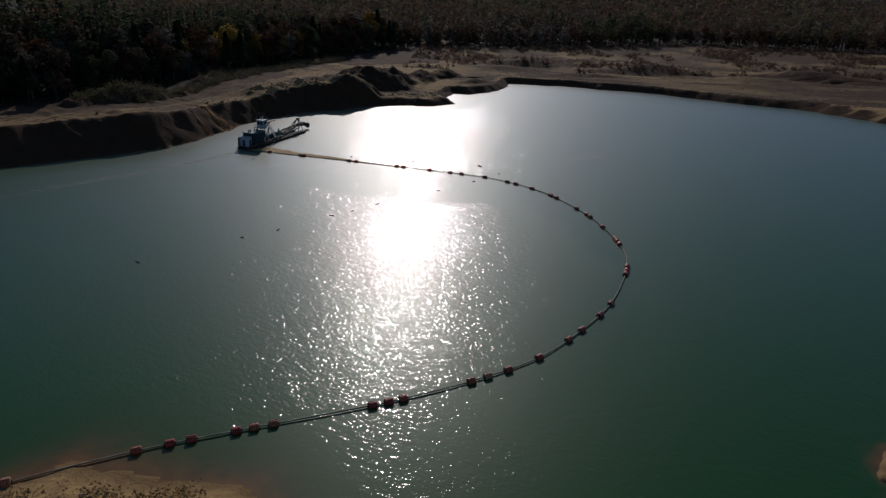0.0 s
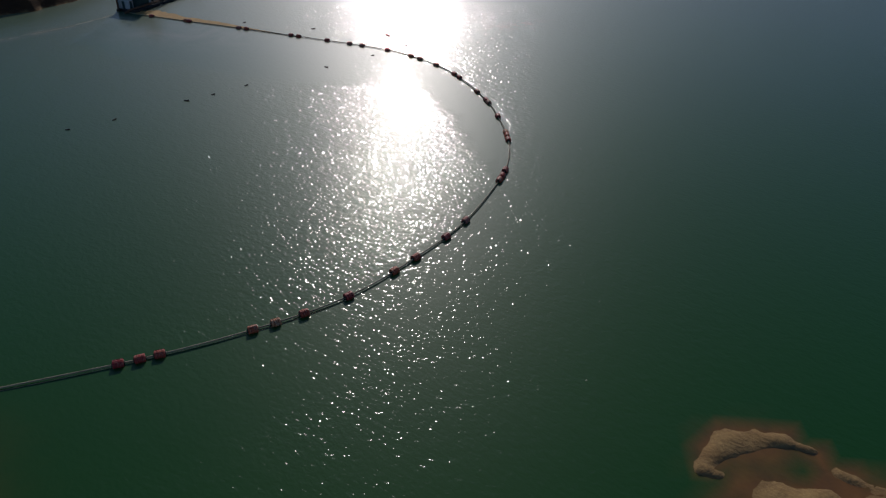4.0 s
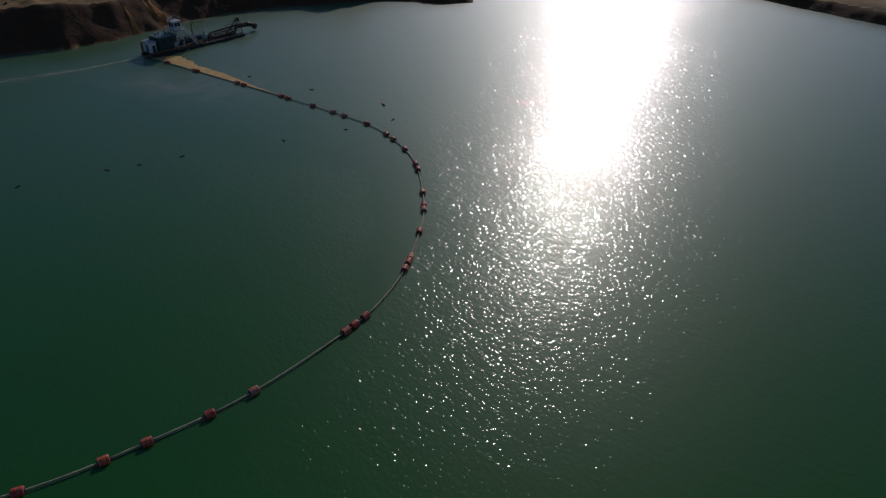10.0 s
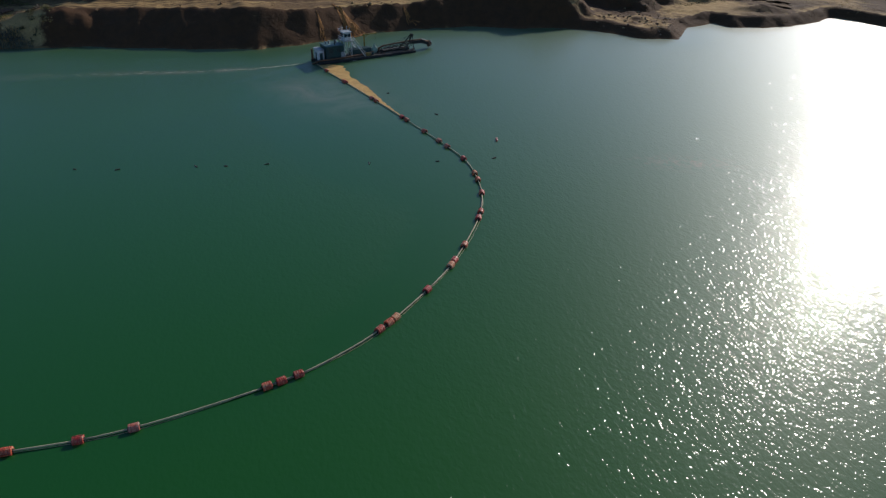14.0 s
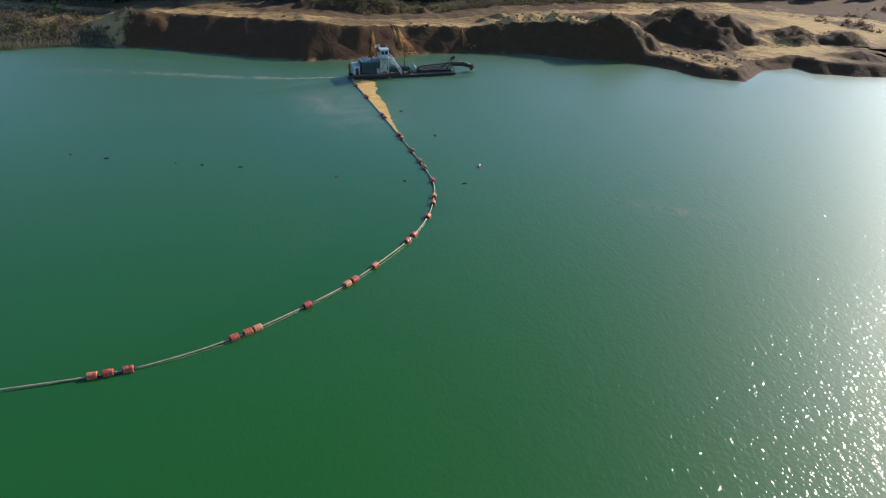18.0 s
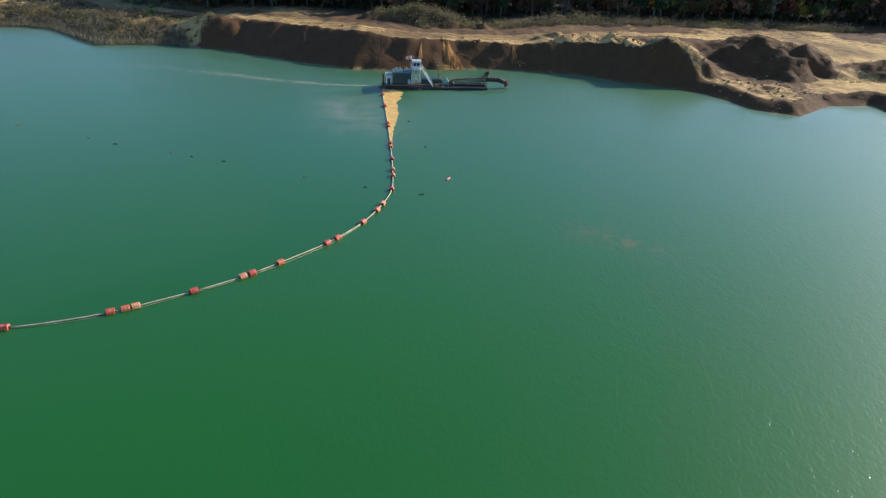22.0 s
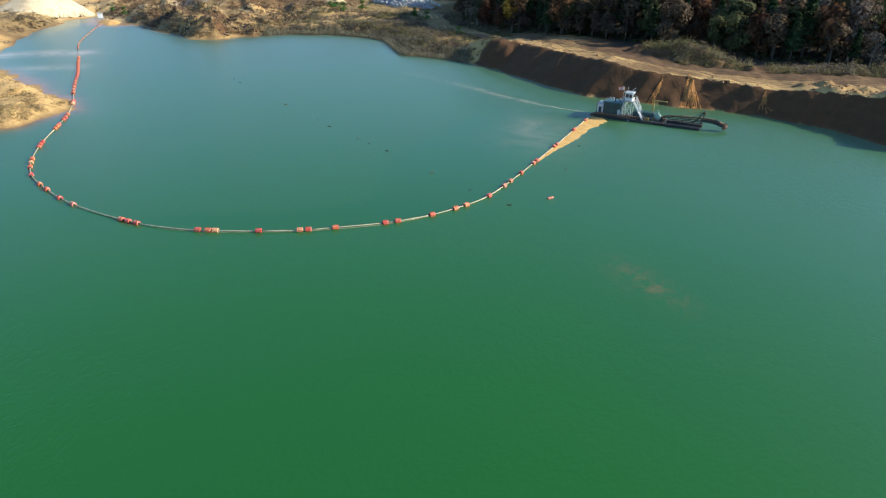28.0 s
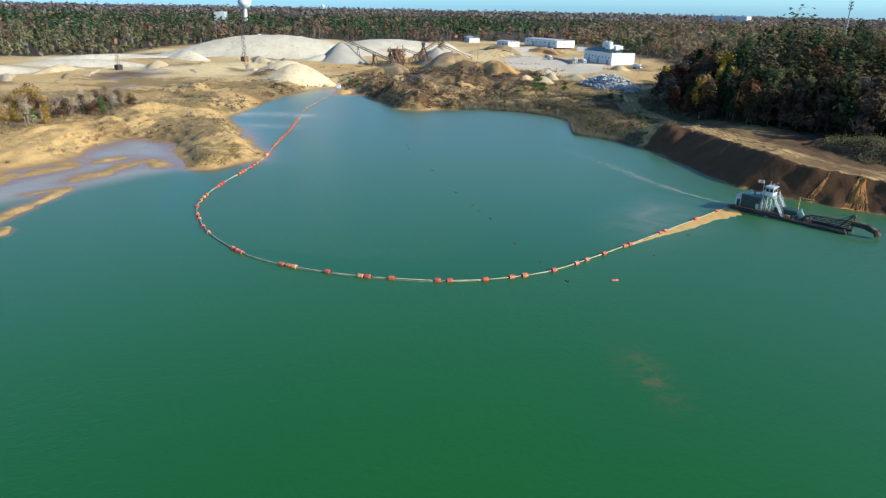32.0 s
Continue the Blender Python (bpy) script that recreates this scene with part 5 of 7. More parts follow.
def trunk_bm(kind, h, rng):
    bm = bmesh.new()
    r = h * 0.016 + 0.05
    lean = Vector((rng.uniform(-0.03, 0.03) * h, rng.uniform(-0.03, 0.03) * h, 0))
    top = h * (0.95 if kind == "pine" else 0.72)
    add_rod(bm, (0, 0, -0.4), lean * 0.5 + Vector((0, 0, top * 0.5)), r * 1.15, 7, r * 0.75)
    add_rod(bm, lean * 0.5 + Vector((0, 0, top * 0.5)), lean + Vector((0, 0, top)), r * 0.75, 6, r * 0.2)
    for k in range(4 if kind == "pine" else 9):
        z0 = h * rng.uniform(0.28, 0.66)
        a, l = rng.uniform(0, 6.28), h * rng.uniform(0.13, 0.27)
        up = 0.15 if kind == "pine" else rng.uniform(0.5, 1.3)
        p = lean * (z0 / top) + Vector((0, 0, z0))
        add_rod(bm, p, p + Vector((math.cos(a) * l, math.sin(a) * l, l * up)), r * 0.34, 4, r * 0.08)
    return bm


TREE_KINDS = {"russet": (L_RUSSET, M_BARK), "brown": (L_BROWN, M_BARK), "olive": (L_OLIVE, M_BARK), "pine": (L_PINE, M_BARK), "gold": (L_GOLD, M_PALEBARK), "twig": (L_TWIG, M_PALEBARK), "shrub": (L_GREEN, M_BARK)}
TREE_WORDS = {"russet": "autumn tree with thinning russet leaves", "brown": "brown-leaved oak at the wood's edge", "olive": "olive-green broadleaved tree in autumn", "pine": "dark green pine with a ragged crown", "gold": "slender tree with golden autumn leaves", "twig": "nearly bare grey tree with fine twigs", "shrub": "dense green bush beside the bare grove"}


def tree_proto(kind, seed, h, n, size):
    rng = np.random.default_rng(seed)
    root = empty("tree", Matrix())
    part("trunk", trunk_bm(kind, h, rng), TREE_KINDS[kind][1], root)
    pts = crown_points("shrub" if seed >= 200 and kind != "pine" else kind, n, h, rng)
    crown = new("crown", quad_mesh("crown", cards(pts, rng.uniform(0.6, 1.3, n) * size, rng, 1.0, 2.2 if kind == "twig" else 1.0, pts / h * np.array([4.5, 4.5, 1.3]) + np.array([0, 0, -0.3])), [L_PALETWIG if seed >= 200 and kind == "twig" else TREE_KINDS[kind][0]]))
    crown.parent = root
    return tagged(root, TREE_WORDS[kind], "tree", "trees along the wood's edge")


def plant_edge():
    """The single trees along the front of the wood behind the bank, and those of the grove on the point."""
    rng = np.random.default_rng(5)
    protos = {k: [tree_proto(k, 10 * i + j, 14.0, 1250 if k != "twig" else 800, 0.66 if k != "twig" else 0.36) for j in range(2)] for i, k in enumerate(TREE_KINDS)}
    edge = FOREST_EDGE[10:20]
    spots = []
    for (ax, ay), (bx, by) in zip(edge, edge[1:]):
        L = math.hypot(bx - ax, by - ay)
        nx, ny = -(by - ay) / L, (bx - ax) / L
        for row in range(3):
            k = 0.0
            while k < L:
                u = k / L
                o = 2.0 + row * 8.5 + rng.uniform(-2.5, 2.5)
                spots.append((ax + (bx - ax) * u + nx * o + rng.uniform(-2, 2), ay + (by - ay) * u + ny * o + rng.uniform(-2, 2), row))
                k += 7.2 + rng.uniform(-1.5, 2.0)
    names, w = list(TREE_KINDS)[:6], [0.2, 0.24, 0.2, 0.22, 0.05, 0.09]
    step = len(spots) / 210.0
    spots = [spots[int(i * step)] for i in range(210)] if step > 1 else spots
    sx, sy = np.array([s[0] for s in spots]), np.array([s[1] for s in spots])
    sz = land_height(sx, sy)[0]
    for (x, y, row), z in zip(spots, sz):
        kind = names[rng.choice(6, p=w)]
        src = protos[kind][rng.integers(0, 2)]
        k = rng.uniform(0.9, 1.5) * (0.95 if row == 0 else 1.25)
        copy_thing(src, Matrix.Translation((x, y, z - 0.1)) @ Matrix.Rotation(rng.uniform(0, 6.28), 4, "Z") @ Matrix.Diagonal((k, k, k * rng.uniform(0.9, 1.15), 1))).scale = (k, k, k)
    # a small grove on the south side, airier
    airy = {k: [tree_proto(k, 200 + 10 * i + j, 14.0, 1100, 0.37 if k != "twig" else 0.27) for j in range(2)] for i, k in enumerate(names)}
    for x, y, k in ((-20, -53, 0.30), (-51, -52, 0.34), (-45, -55, 0.25), (-26, -57, 0.22), (-250, 76, 0.38), (-243, 82, 0.3), (-258, 70, 0.32), (-238, 124, 0.26), (-231, 132, 0.24), (-176, 158, 0.2), (-262, 88, 0.3), (-225, -40, 0.25), (-232, -52, 0.22)):
        t = copy_thing(protos["shrub"][rng.integers(0, 2)], Matrix.Translation((x, y, ground_at(x, y) - 0.15)) @ Matrix.Rotation(rng.uniform(0, 6.28), 4, "Z"))
        t.scale = (k * 1.8, k * 1.8, k * 1.35)
        tagged(t, "dense green bush among dry brush", "bush", "green bushes")
    for i in range(150):
        x, y = rng.uniform(-64, 34), -55 + rng.normal() * 7
        if rng.uniform() < 0.25 and x < -30:
            continue
        kind = names[rng.choice(6, p=[0.10, 0.04, 0.01, 0.01, 0.40, 0.44] if x > -26 else [0.32, 0.30, 0.06, 0.0, 0.02, 0.30])]
        k = rng.uniform(0.55, 1.12) * (1.0 if x > -26 else 0.62)
        t = copy_thing(airy[kind][rng.integers(0, 2)], Matrix.Translation((x, y, ground_at(x, y) - 0.1)) @ Matrix.Rotation(rng.uniform(0, 6.28), 4, "Z"))
        t.scale = (k, k, k)
        tagged(t, group="grove on the south shore")
    for ps in list(protos.values()) + list(airy.values()):
        for p in ps:
            for o in list(p.children_recursive) + [p]:
                bpy.data.objects.remove(o)


plant_edge()


def woods():
    """The rest of the forest, out to the horizon, one joined body for each kind of tree."""
    rng = np.random.default_rng(9)
    eye = np.array([100.0, 180.0])
    xs, ys, ring = [], [], []
    for r0, r1, cell, k in ((120, 460, 7.5, 0), (460, 950, 12.5, 1), (950, 2100, 22.0, 2), (2100, 4650, 46.0, 3)):
        g = np.arange(-r1, r1, cell)
        X, Y = np.meshgrid(g, g)
        X, Y = X.ravel() + rng.uniform(-0.45, 0.45, X.size) * cell + eye[0], Y.ravel() + rng.uniform(-0.45, 0.45, Y.size) * cell + eye[1]
        d = np.hypot(X - eye[0], Y - eye[1])
        yaw = np.degrees(np.arctan2(-(X - eye[0]), Y - eye[1]))
        see = ((yaw > -36) & (yaw < 44)) | ((yaw > 78) & (yaw < 160))
        if k == 0:
            see |= (yaw > -40) & (yaw < 165)
        m = (d >= r0) & (d < r1) & see & (np.hypot(X, Y) < 4650)
        X, Y = X[m], Y[m]
        fd, _ = line_dist(X, Y, FOREST_EDGE + FOREST_EDGE[:1])
        out = ~inside(X, Y, FOREST_EDGE)
        front = inside(X, Y, [(-345, 142), (-235, 150), (-200, 168), (-171, 203), (-148, 243), (-124, 285), (-119, 325), (-110, 376), (-96, 428), (-48, 530), (-60, 560), (-125, 400), (-190, 280), (-225, 205), (-300, 185)])
        m = out & (~front | (fd > 21)) & (fd > 2)
        # clearings far out
        m &= (vnoise(X / 240.0, Y / 240.0, 77) < 0.62) | (k < 2)
        xs.append(X[m]); ys.append(Y[m]); ring.append(np.full(m.sum(), k))
    X, Y, K = np.concatenate(xs), np.concatenate(ys), np.concatenate(ring)
    Z = land_height(X, Y)[0]
    patch = vnoise(X / 70.0, Y / 70.0, 3) + 0.5 * vnoise(X / 24.0, Y / 24.0, 4) + 0.28 * rng.normal(size=len(X))
    west = np.clip((-X - 200) / 300, 0, 1) * np.clip((-Y - 150) / 150, 0, 1)
    kinds = np.select([patch + 1.2 * west > 0.95, patch < -0.65, patch < -0.2, patch < 0.4], [0, 1, 2, 3], 4)
    kinds = np.where((X > -420) & (X < -120) & (Y < -320) & (Y > -480) & (rng.uniform(size=len(X)) < 0.7), 4, kinds)
    hill = (X > -430) & (X < -90) & (Y > 130) & (Y < 480)
    pick = rng.uniform(size=len(X))
    kinds = np.where(hill & (pick < 0.3), 0, np.where(hill & (pick > 0.68), 4, kinds))
    names = ["pine", "twig", "russet", "brown", "olive"]
    for ki, name in enumerate(names):
        vs, idx, tn, sh = [], [], [], []
        for k, n, size in ((0, 120, 1.35), (1, 72, 1.7), (2, 22, 3.9), (3, 8, 9.0)):
            sel = np.where((kinds == ki) & (K == k))[0]
            if not len(sel):
                continue
            var = [crown_points(name, n, 1.0, np.random.default_rng(100 * ki + v)) * ([0.95, 0.95, 0.86] if k == 1 else 1.0) + ([0, 0, 0.08] if k == 1 else 0) for v in range(6)]
            h = rng.uniform(9, 20, len(sel)) * np.where(rng.uniform(size=len(sel)) < 0.07, 1.3, 1.0) * np.clip(1.0 + 0.45 * vnoise(X[sel] / 32.0, Y[sel] / 32.0, 79), 0.5, 1.4) * np.where((X[sel] > -430) & (Y[sel] < -320) & (Y[sel] > -430), 0.42, 1.0) * np.where((X[sel] > -330) & (Y[sel] > 130) & (Y[sel] < 420), 1.25, 1.0) * (1.0 if name != "pine" else 1.1)
            wide = {0: 1.0, 1: 1.1, 2: 1.5, 3: 2.6}[k]
            a = rng.uniform(0, 6.28, len(sel))
            base = np.stack([X[sel], Y[sel], Z[sel]], 1)
            pts = np.stack([var[i % 6] for i in range(len(sel))])
            ca, sa = np.cos(a)[:, None], np.sin(a)[:, None]
            P = np.stack([(pts[..., 0] * ca - pts[..., 1] * sa) * h[:, None] * wide, (pts[..., 0] * sa + pts[..., 1] * ca) * h[:, None] * wide, pts[..., 2] * h[:, None]], -1) + base[:, None, :]
            P = P.reshape(-1, 3)
            out = ((P.reshape(len(sel), -1, 3) - base[:, None, :]) / h[:, None, None] * np.array([4.0 / wide, 4.0 / wide, 1.2])).reshape(-1, 3) + np.array([0, 0, 0.1])
            c = cards(P, rng.uniform(0.7, 1.3, len(P)) * size, rng, 1.0, 1.0, out)
            # outer rings take the crowns with haze in their colour
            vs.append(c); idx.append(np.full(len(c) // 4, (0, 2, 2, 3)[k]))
            tn.append(np.repeat(rng.uniform(-1, 1, len(sel)), n)); sh.append(np.repeat(rng.normal(0, 0.55, len(sel)), n))
            if k < 2:
                for q in range(2):
                    b = a + q * 1.57
                    w = (h * 0.016 + 0.06) * (1.8 if k == 1 else 1.0)
                    dx, dy = np.cos(b) * w, np.sin(b) * w
                    lo, hi = base + [0, 0, -0.5], base + np.stack([0 * h, 0 * h, h * 0.75], 1)
                    off = np.stack([dx, dy, 0 * dx], 1)
                    c = np.stack([lo - off, lo + off, hi + off * 0.35, hi - off * 0.35], 1).reshape(-1, 3)
                    vs.append(c); idx.append(np.full(len(c) // 4, 4 if k == 1 and name != "pine" else 1))
                    tn.append(np.zeros(len(c) // 4)); sh.append(np.zeros(len(c) // 4))
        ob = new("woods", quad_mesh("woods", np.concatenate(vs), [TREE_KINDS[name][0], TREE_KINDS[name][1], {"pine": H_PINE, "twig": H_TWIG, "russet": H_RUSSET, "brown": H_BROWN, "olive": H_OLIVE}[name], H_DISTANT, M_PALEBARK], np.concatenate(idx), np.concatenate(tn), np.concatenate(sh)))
        tagged(ob, {"pine": "dark green pine woods stretching to the horizon", "twig": "bare grey woods stretching to the horizon", "russet": "russet autumn woods stretching to the horizon", "brown": "brown oak woods stretching to the horizon", "olive": "olive-green autumn woods stretching to the horizon"}[name], "woods", kind="stuff")


woods()


def scatter(name, label, material, spots, n, size, height, rng, flat=0.6, stretch=1.0, category="scrub"):
    """Clumps of cards at spots (x, y, radius)."""
    sx, sy, sr = (np.array(v, float) for v in zip(*spots))
    sr = sr * 1.3
    sz = land_height(sx, sy)[0]
    n, size = int(n * 1.45), size * 0.62
    i = np.repeat(np.arange(len(sx)), n)
    d = rng.normal(size=(len(i), 3))
    d /= np.linalg.norm(d, axis=1)[:, None]
    r = sr[i] * rng.uniform(0.1, 1.0, len(i)) ** 0.5 * rng.uniform(0.5, 1.5, len(i))
    P = np.stack([sx[i] + d[:, 0] * r, sy[i] + d[:, 1] * r, sz[i] + np.abs(d[:, 2]) * sr[i] * 0.72 * height * rng.uniform(0.1, 1.2, len(i)) ** 1.4], 1)
    ob = new(name, quad_mesh(name, cards(P, rng.uniform(0.6, 1.3, len(P)) * size, rng, flat, stretch, d * 0.25 + np.array([0, 0, 0.5])), [material]))
    return tagged(ob, label, category, kind="stuff")


def grow(n, rng, boxes, want):
    """Random places in boxes (x0, x1, y0, y1) on dry land where want(x, y) passes."""
    out = []
    for x0, x1, y0, y1, share in boxes:
        k = int(n * share)
        x, y = rng.uniform(x0, x1, k), rng.uniform(y0, y1, k)
        z, d, fd, rd, st, t = land_height(x, y)
        m = (z > 0.5) & (d > 1.0) & (rd > 6) & want(x, y, d, st, t, fd)
        out += list(zip(x[m], y[m], rng.uniform(0.3, 1.9, m.sum())))
    return out


def thicket(x, y, size, seed):
    return vnoise(x / size, y / size, seed) + 0.5 * vnoise(x / size * 2.7, y / size * 2.7, seed + 1)


def scrub():
    rng = np.random.default_rng(21)
    south = [(-130, 70, -95, 62, 0.5), (-235, -60, -100, 20, 0.5)]
    west = [(-340, -150, -60, 165, 1.0)]
    north = [(-190, 20, 150, 440, 0.5), (10, 280, 320, 560, 0.5)]
    ok = lambda x, y, d, st, t, fd: (thicket(x, y, 22.0, 71) > 0.1 + 0.5 * np.exp(-(((x + 20) / 50) ** 2 + ((y + 24 + 0.12 * x) / 13) ** 2))) & (d > 2.5) & (fd < 10)
    scatter("scrub", "brown-green scrub over the sandy south shore", L_HEATH, grow(2400, rng, south, ok), 22, 0.5, 0.8, rng)
    scatter("scrub", "grey leafless bushes over the sandy south shore", L_TWIG, grow(2400, rng, south, lambda x, y, d, st, t, fd: (thicket(x, y, 16.0, 81) > 0.1) & (d > 3) & (fd < 10)), 20, 0.45, 1.1, rng, 0.5, 2.0)
    scatter("scrub", "tangled brown scrub on the dug west shore", L_HEATH, grow(3000, rng, west, lambda x, y, d, st, t, fd: (thicket(x, y, 20.0, 91) > 0.2) & (fd < 5)), 20, 0.55, 1.0, rng)
    scatter("scrub", "dark bushes among the spoil heaps", L_HEATH_RED, grow(4200, rng, west + [(-420, -200, -120, 90, 0.6)], lambda x, y, d, st, t, fd: (thicket(x, y, 24.0, 93) > 0.1) & (fd < 5)), 20, 0.6, 1.1, rng)
    scatter("scrub", "dark leafless thickets between the spoil ridges", L_DARKTWIG, grow(3600, rng, [(-330, -160, -70, 70, 1.0)], lambda x, y, d, st, t, fd: (thicket(x, y, 11.0, 98) > 0.12) & (d > 1.5)), 22, 0.55, 1.5, rng, 0.5, 1.8)
    knob = [(-245, -140, 92, 178, 0.75), (-250, -165, 50, 110, 0.25)]
    knobok = lambda x, y, d, st, t, fd: (thicket(x, y, 12.0, 95) > -0.45) & (st < 0.8) & (fd < 2) & (d > 0.5)
    scatter("scrub", "pale leafless brush covering the west shore", L_TWIG, grow(2600, rng, knob, knobok), 24, 0.5, 1.1, rng, 0.5, 2.0)
    scatter("scrub", "olive brush covering the west shore", L_SHRUB, grow(3400, rng, knob, lambda x, y, d, st, t, fd: (thicket(x, y, 14.0, 96) > -0.1) & (st < 0.8) & (fd < 2) & (d > 0.5)), 26, 0.6, 1.0, rng)
    belt = [(-150, -30, 225, 430, 1.0)]
    BELT = [(-113, 250), (-110, 275), (-109, 302), (-106, 335), (-99, 368), (-89, 405), (-76, 437), (-60, 470)]
    scatter("scrub", "belt of grey-green brush between the haul road and the wood", L_SHRUB, grow(22000, rng, belt, lambda x, y, d, st, t, fd: ((line_dist(x, y, BELT)[0] < 4.5) | (np.hypot((x + 121) * 0.53 + (y - 250) * 0.85, ((y - 250) * 0.53 - (x + 121) * 0.85) * 2.2) < 18)) & (thicket(x, y, 7.0, 97) > -0.6)), 20, 0.5, 1.6, rng)
    scatter("scrub", "pale leafless weeds between the haul road and the wood", L_TWIG, grow(16000, rng, belt, lambda x, y, d, st, t, fd: (line_dist(x, y, BELT)[0] < 6.0) & (thicket(x, y, 9.0, 99) > -0.1)), 16, 0.4, 1.8, rng, 0.4, 2.0)
    scatter("scrub", "dark undergrowth at the foot of the wood", L_OLIVE, grow(9000, rng, [(-260, -20, 140, 560, 1.0)], lambda x, y, d, st, t, fd: (fd > -1) & (fd < 14)), 18, 0.9, 2.4, rng)
    scatter("scrub", "low dark scrub beyond the far shore", L_HEATH, grow(4200, rng, north, lambda x, y, d, st, t, fd: (thicket(x, y, 20.0, 73) > 0.2) & (st < 0.6) & (d > 12) & (np.hypot(x + 28, y - 332) > 42) & ((x > -60) | (y > 400))), 20, 0.6, 0.8, rng)
    scatter("scrub", "brown thickets before the far wood", L_HEATH_RED, grow(5200, rng, [(-40, 340, 415, 600, 1.0)], lambda x, y, d, st, t, fd: (thicket(x, y, 30.0, 75) > -0.1) & (fd < 20)), 26, 0.9, 2.2, rng)
    scatter("dry_grass", "tufts of dry straw-coloured grass on the sand", L_DRY, grow(7500, rng, south + [(-340, -150, -60, 165, 0.4), (10, 280, 320, 560, 0.3)], lambda x, y, d, st, t, fd: (thicket(x, y, 14.0, 61) > -0.2) & (fd < 6)), 8, 0.32, 0.6, rng, 0.25, 2.2, "grass")
    scatter("scrub", "brown brush on the point beside the pipeline", L_HEATH, grow(420, rng, [(-40, -7, 44, 64, 1.0)], lambda x, y, d, st, t, fd: (d > 1.8) & (thicket(x, y, 6.0, 45) > -0.2)), 20, 0.4, 0.8, rng)
    old = lambda x, y, d, st, t, fd: (sum(np.exp(-(((x - mx) ** 2 + (y - my) ** 2) / (0.9 * max(ma, mb)) ** 2)) for mx, my, ma, mb, _t, _h in MOUNDS[:4]) > 0.4) & (thicket(x, y, 5.0, 46) > -0.1)
    scatter("scrub", "low dark weeds over the old spoil mounds", L_OLIVE, grow(2600, rng, [(-75, 5, 322, 400, 1.0)], old), 12, 0.36, 0.5, rng)
    meadow = lambda x, y, d, st, t, fd: (thicket(x, y, 16.0, 47) > -0.25) & (d > 6) & (st < 0.6) & (fd < 2)
    scatter("scrub", "dense grey-brown shore bushes above the water", L_DARKTWIG, grow(5200, rng, [(-215, -128, 60, 158, 1.0)], lambda x, y, d, st, t, fd: (d > 0.8) & (d < 7) & (st < 0.7) & (thicket(x, y, 7.0, 48) > -0.25)), 20, 0.5, 1.5, rng, 0.5, 1.6)
    scatter("scrub", "olive-green weeds on the meadow above the reeds", L_MEADOW, grow(5200, rng, [(-250, -146, 85, 182, 1.0)], meadow), 14, 0.4, 0.5, rng)
    # reeds along the west shore
    x, y = rng.uniform(-225, -132, 52000), rng.uniform(58, 168, 52000)
    z, d, fd, rd, st, t = land_height(x, y)
    m = (d > -0.8) & (d < 7 + 3 * vnoise(x / 8, y / 8, 5)) & (st < 0.6) & ((x < -170) | (y > 120)) & ((y > 62) | (x < -185))
    x, y, z = x[m], y[m], np.maximum(z[m], 0)
    P = np.stack([x, y, z + 0.8], 1)
    v = cards(P, rng.uniform(0.12, 0.34, len(P)), rng, 0.5, 1.6)
    h, a = rng.uniform(0.9, 2.1, len(x)), rng.uniform(0, 6.28, len(x))
    w = np.stack([np.cos(a), np.sin(a), 0 * a], 1) * 0.05
    lo, hi = np.stack([x, y, z - 0.1], 1), np.stack([x + rng.normal(0, 0.25, len(x)), y + rng.normal(0, 0.25, len(x)), z + h], 1)
    blades = np.stack([lo - w, lo + w, hi + w * 1.4, hi - w * 1.4], 1).reshape(-1, 3)
    tagged(new("reed_bed", quad_mesh("reed_bed", np.concatenate([v, blades]), [L_REED])), "tall dry reeds along the water's edge", "reeds", kind="stuff")


scrub()

# ---- foam, drift wood, washouts ----
def foam_mat():
    m, nt, b = nodes_of("sandy_foam")
    p = pos(nt)
    c = mixc(nt, ramp(nt, noise_of(nt, p, 0.5, 5, 0.65, 0.8), 0.3, 0.7), (0.62, 0.375, 0.105), (0.40, 0.22, 0.055))
    c = mixc(nt, ramp(nt, noise_of(nt, p, 3.0, 4, 0.7), 0.5, 0.75, 0, 0.6), c, (0.58, 0.41, 0.19))
    put(nt, b, c, 0.8, None, noise_of(nt, p, 2.0, 4), 0.4, 0.1)
    return m


M_FOAM = foam_mat()


def ribbon(rows, z, thick=0.05):
    """A thin sheet between two edges; rows of (left, right)."""
    bm = bmesh.new()
    vs = [[bm.verts.new((*a, z)), bm.verts.new((*b, z))] for a, b in rows]
    for p, q in zip(vs, vs[1:]):
        bm.faces.new((p[0], p[1], q[1], q[0]))
    bmesh.ops.recalc_face_normals(bm, faces=bm.faces)
    for f in bm.faces:
        if f.normal.z < 0:
            f.normal_flip()
    bmesh.ops.solidify(bm, geom=bm.faces[:], thickness=thick)
    return bm


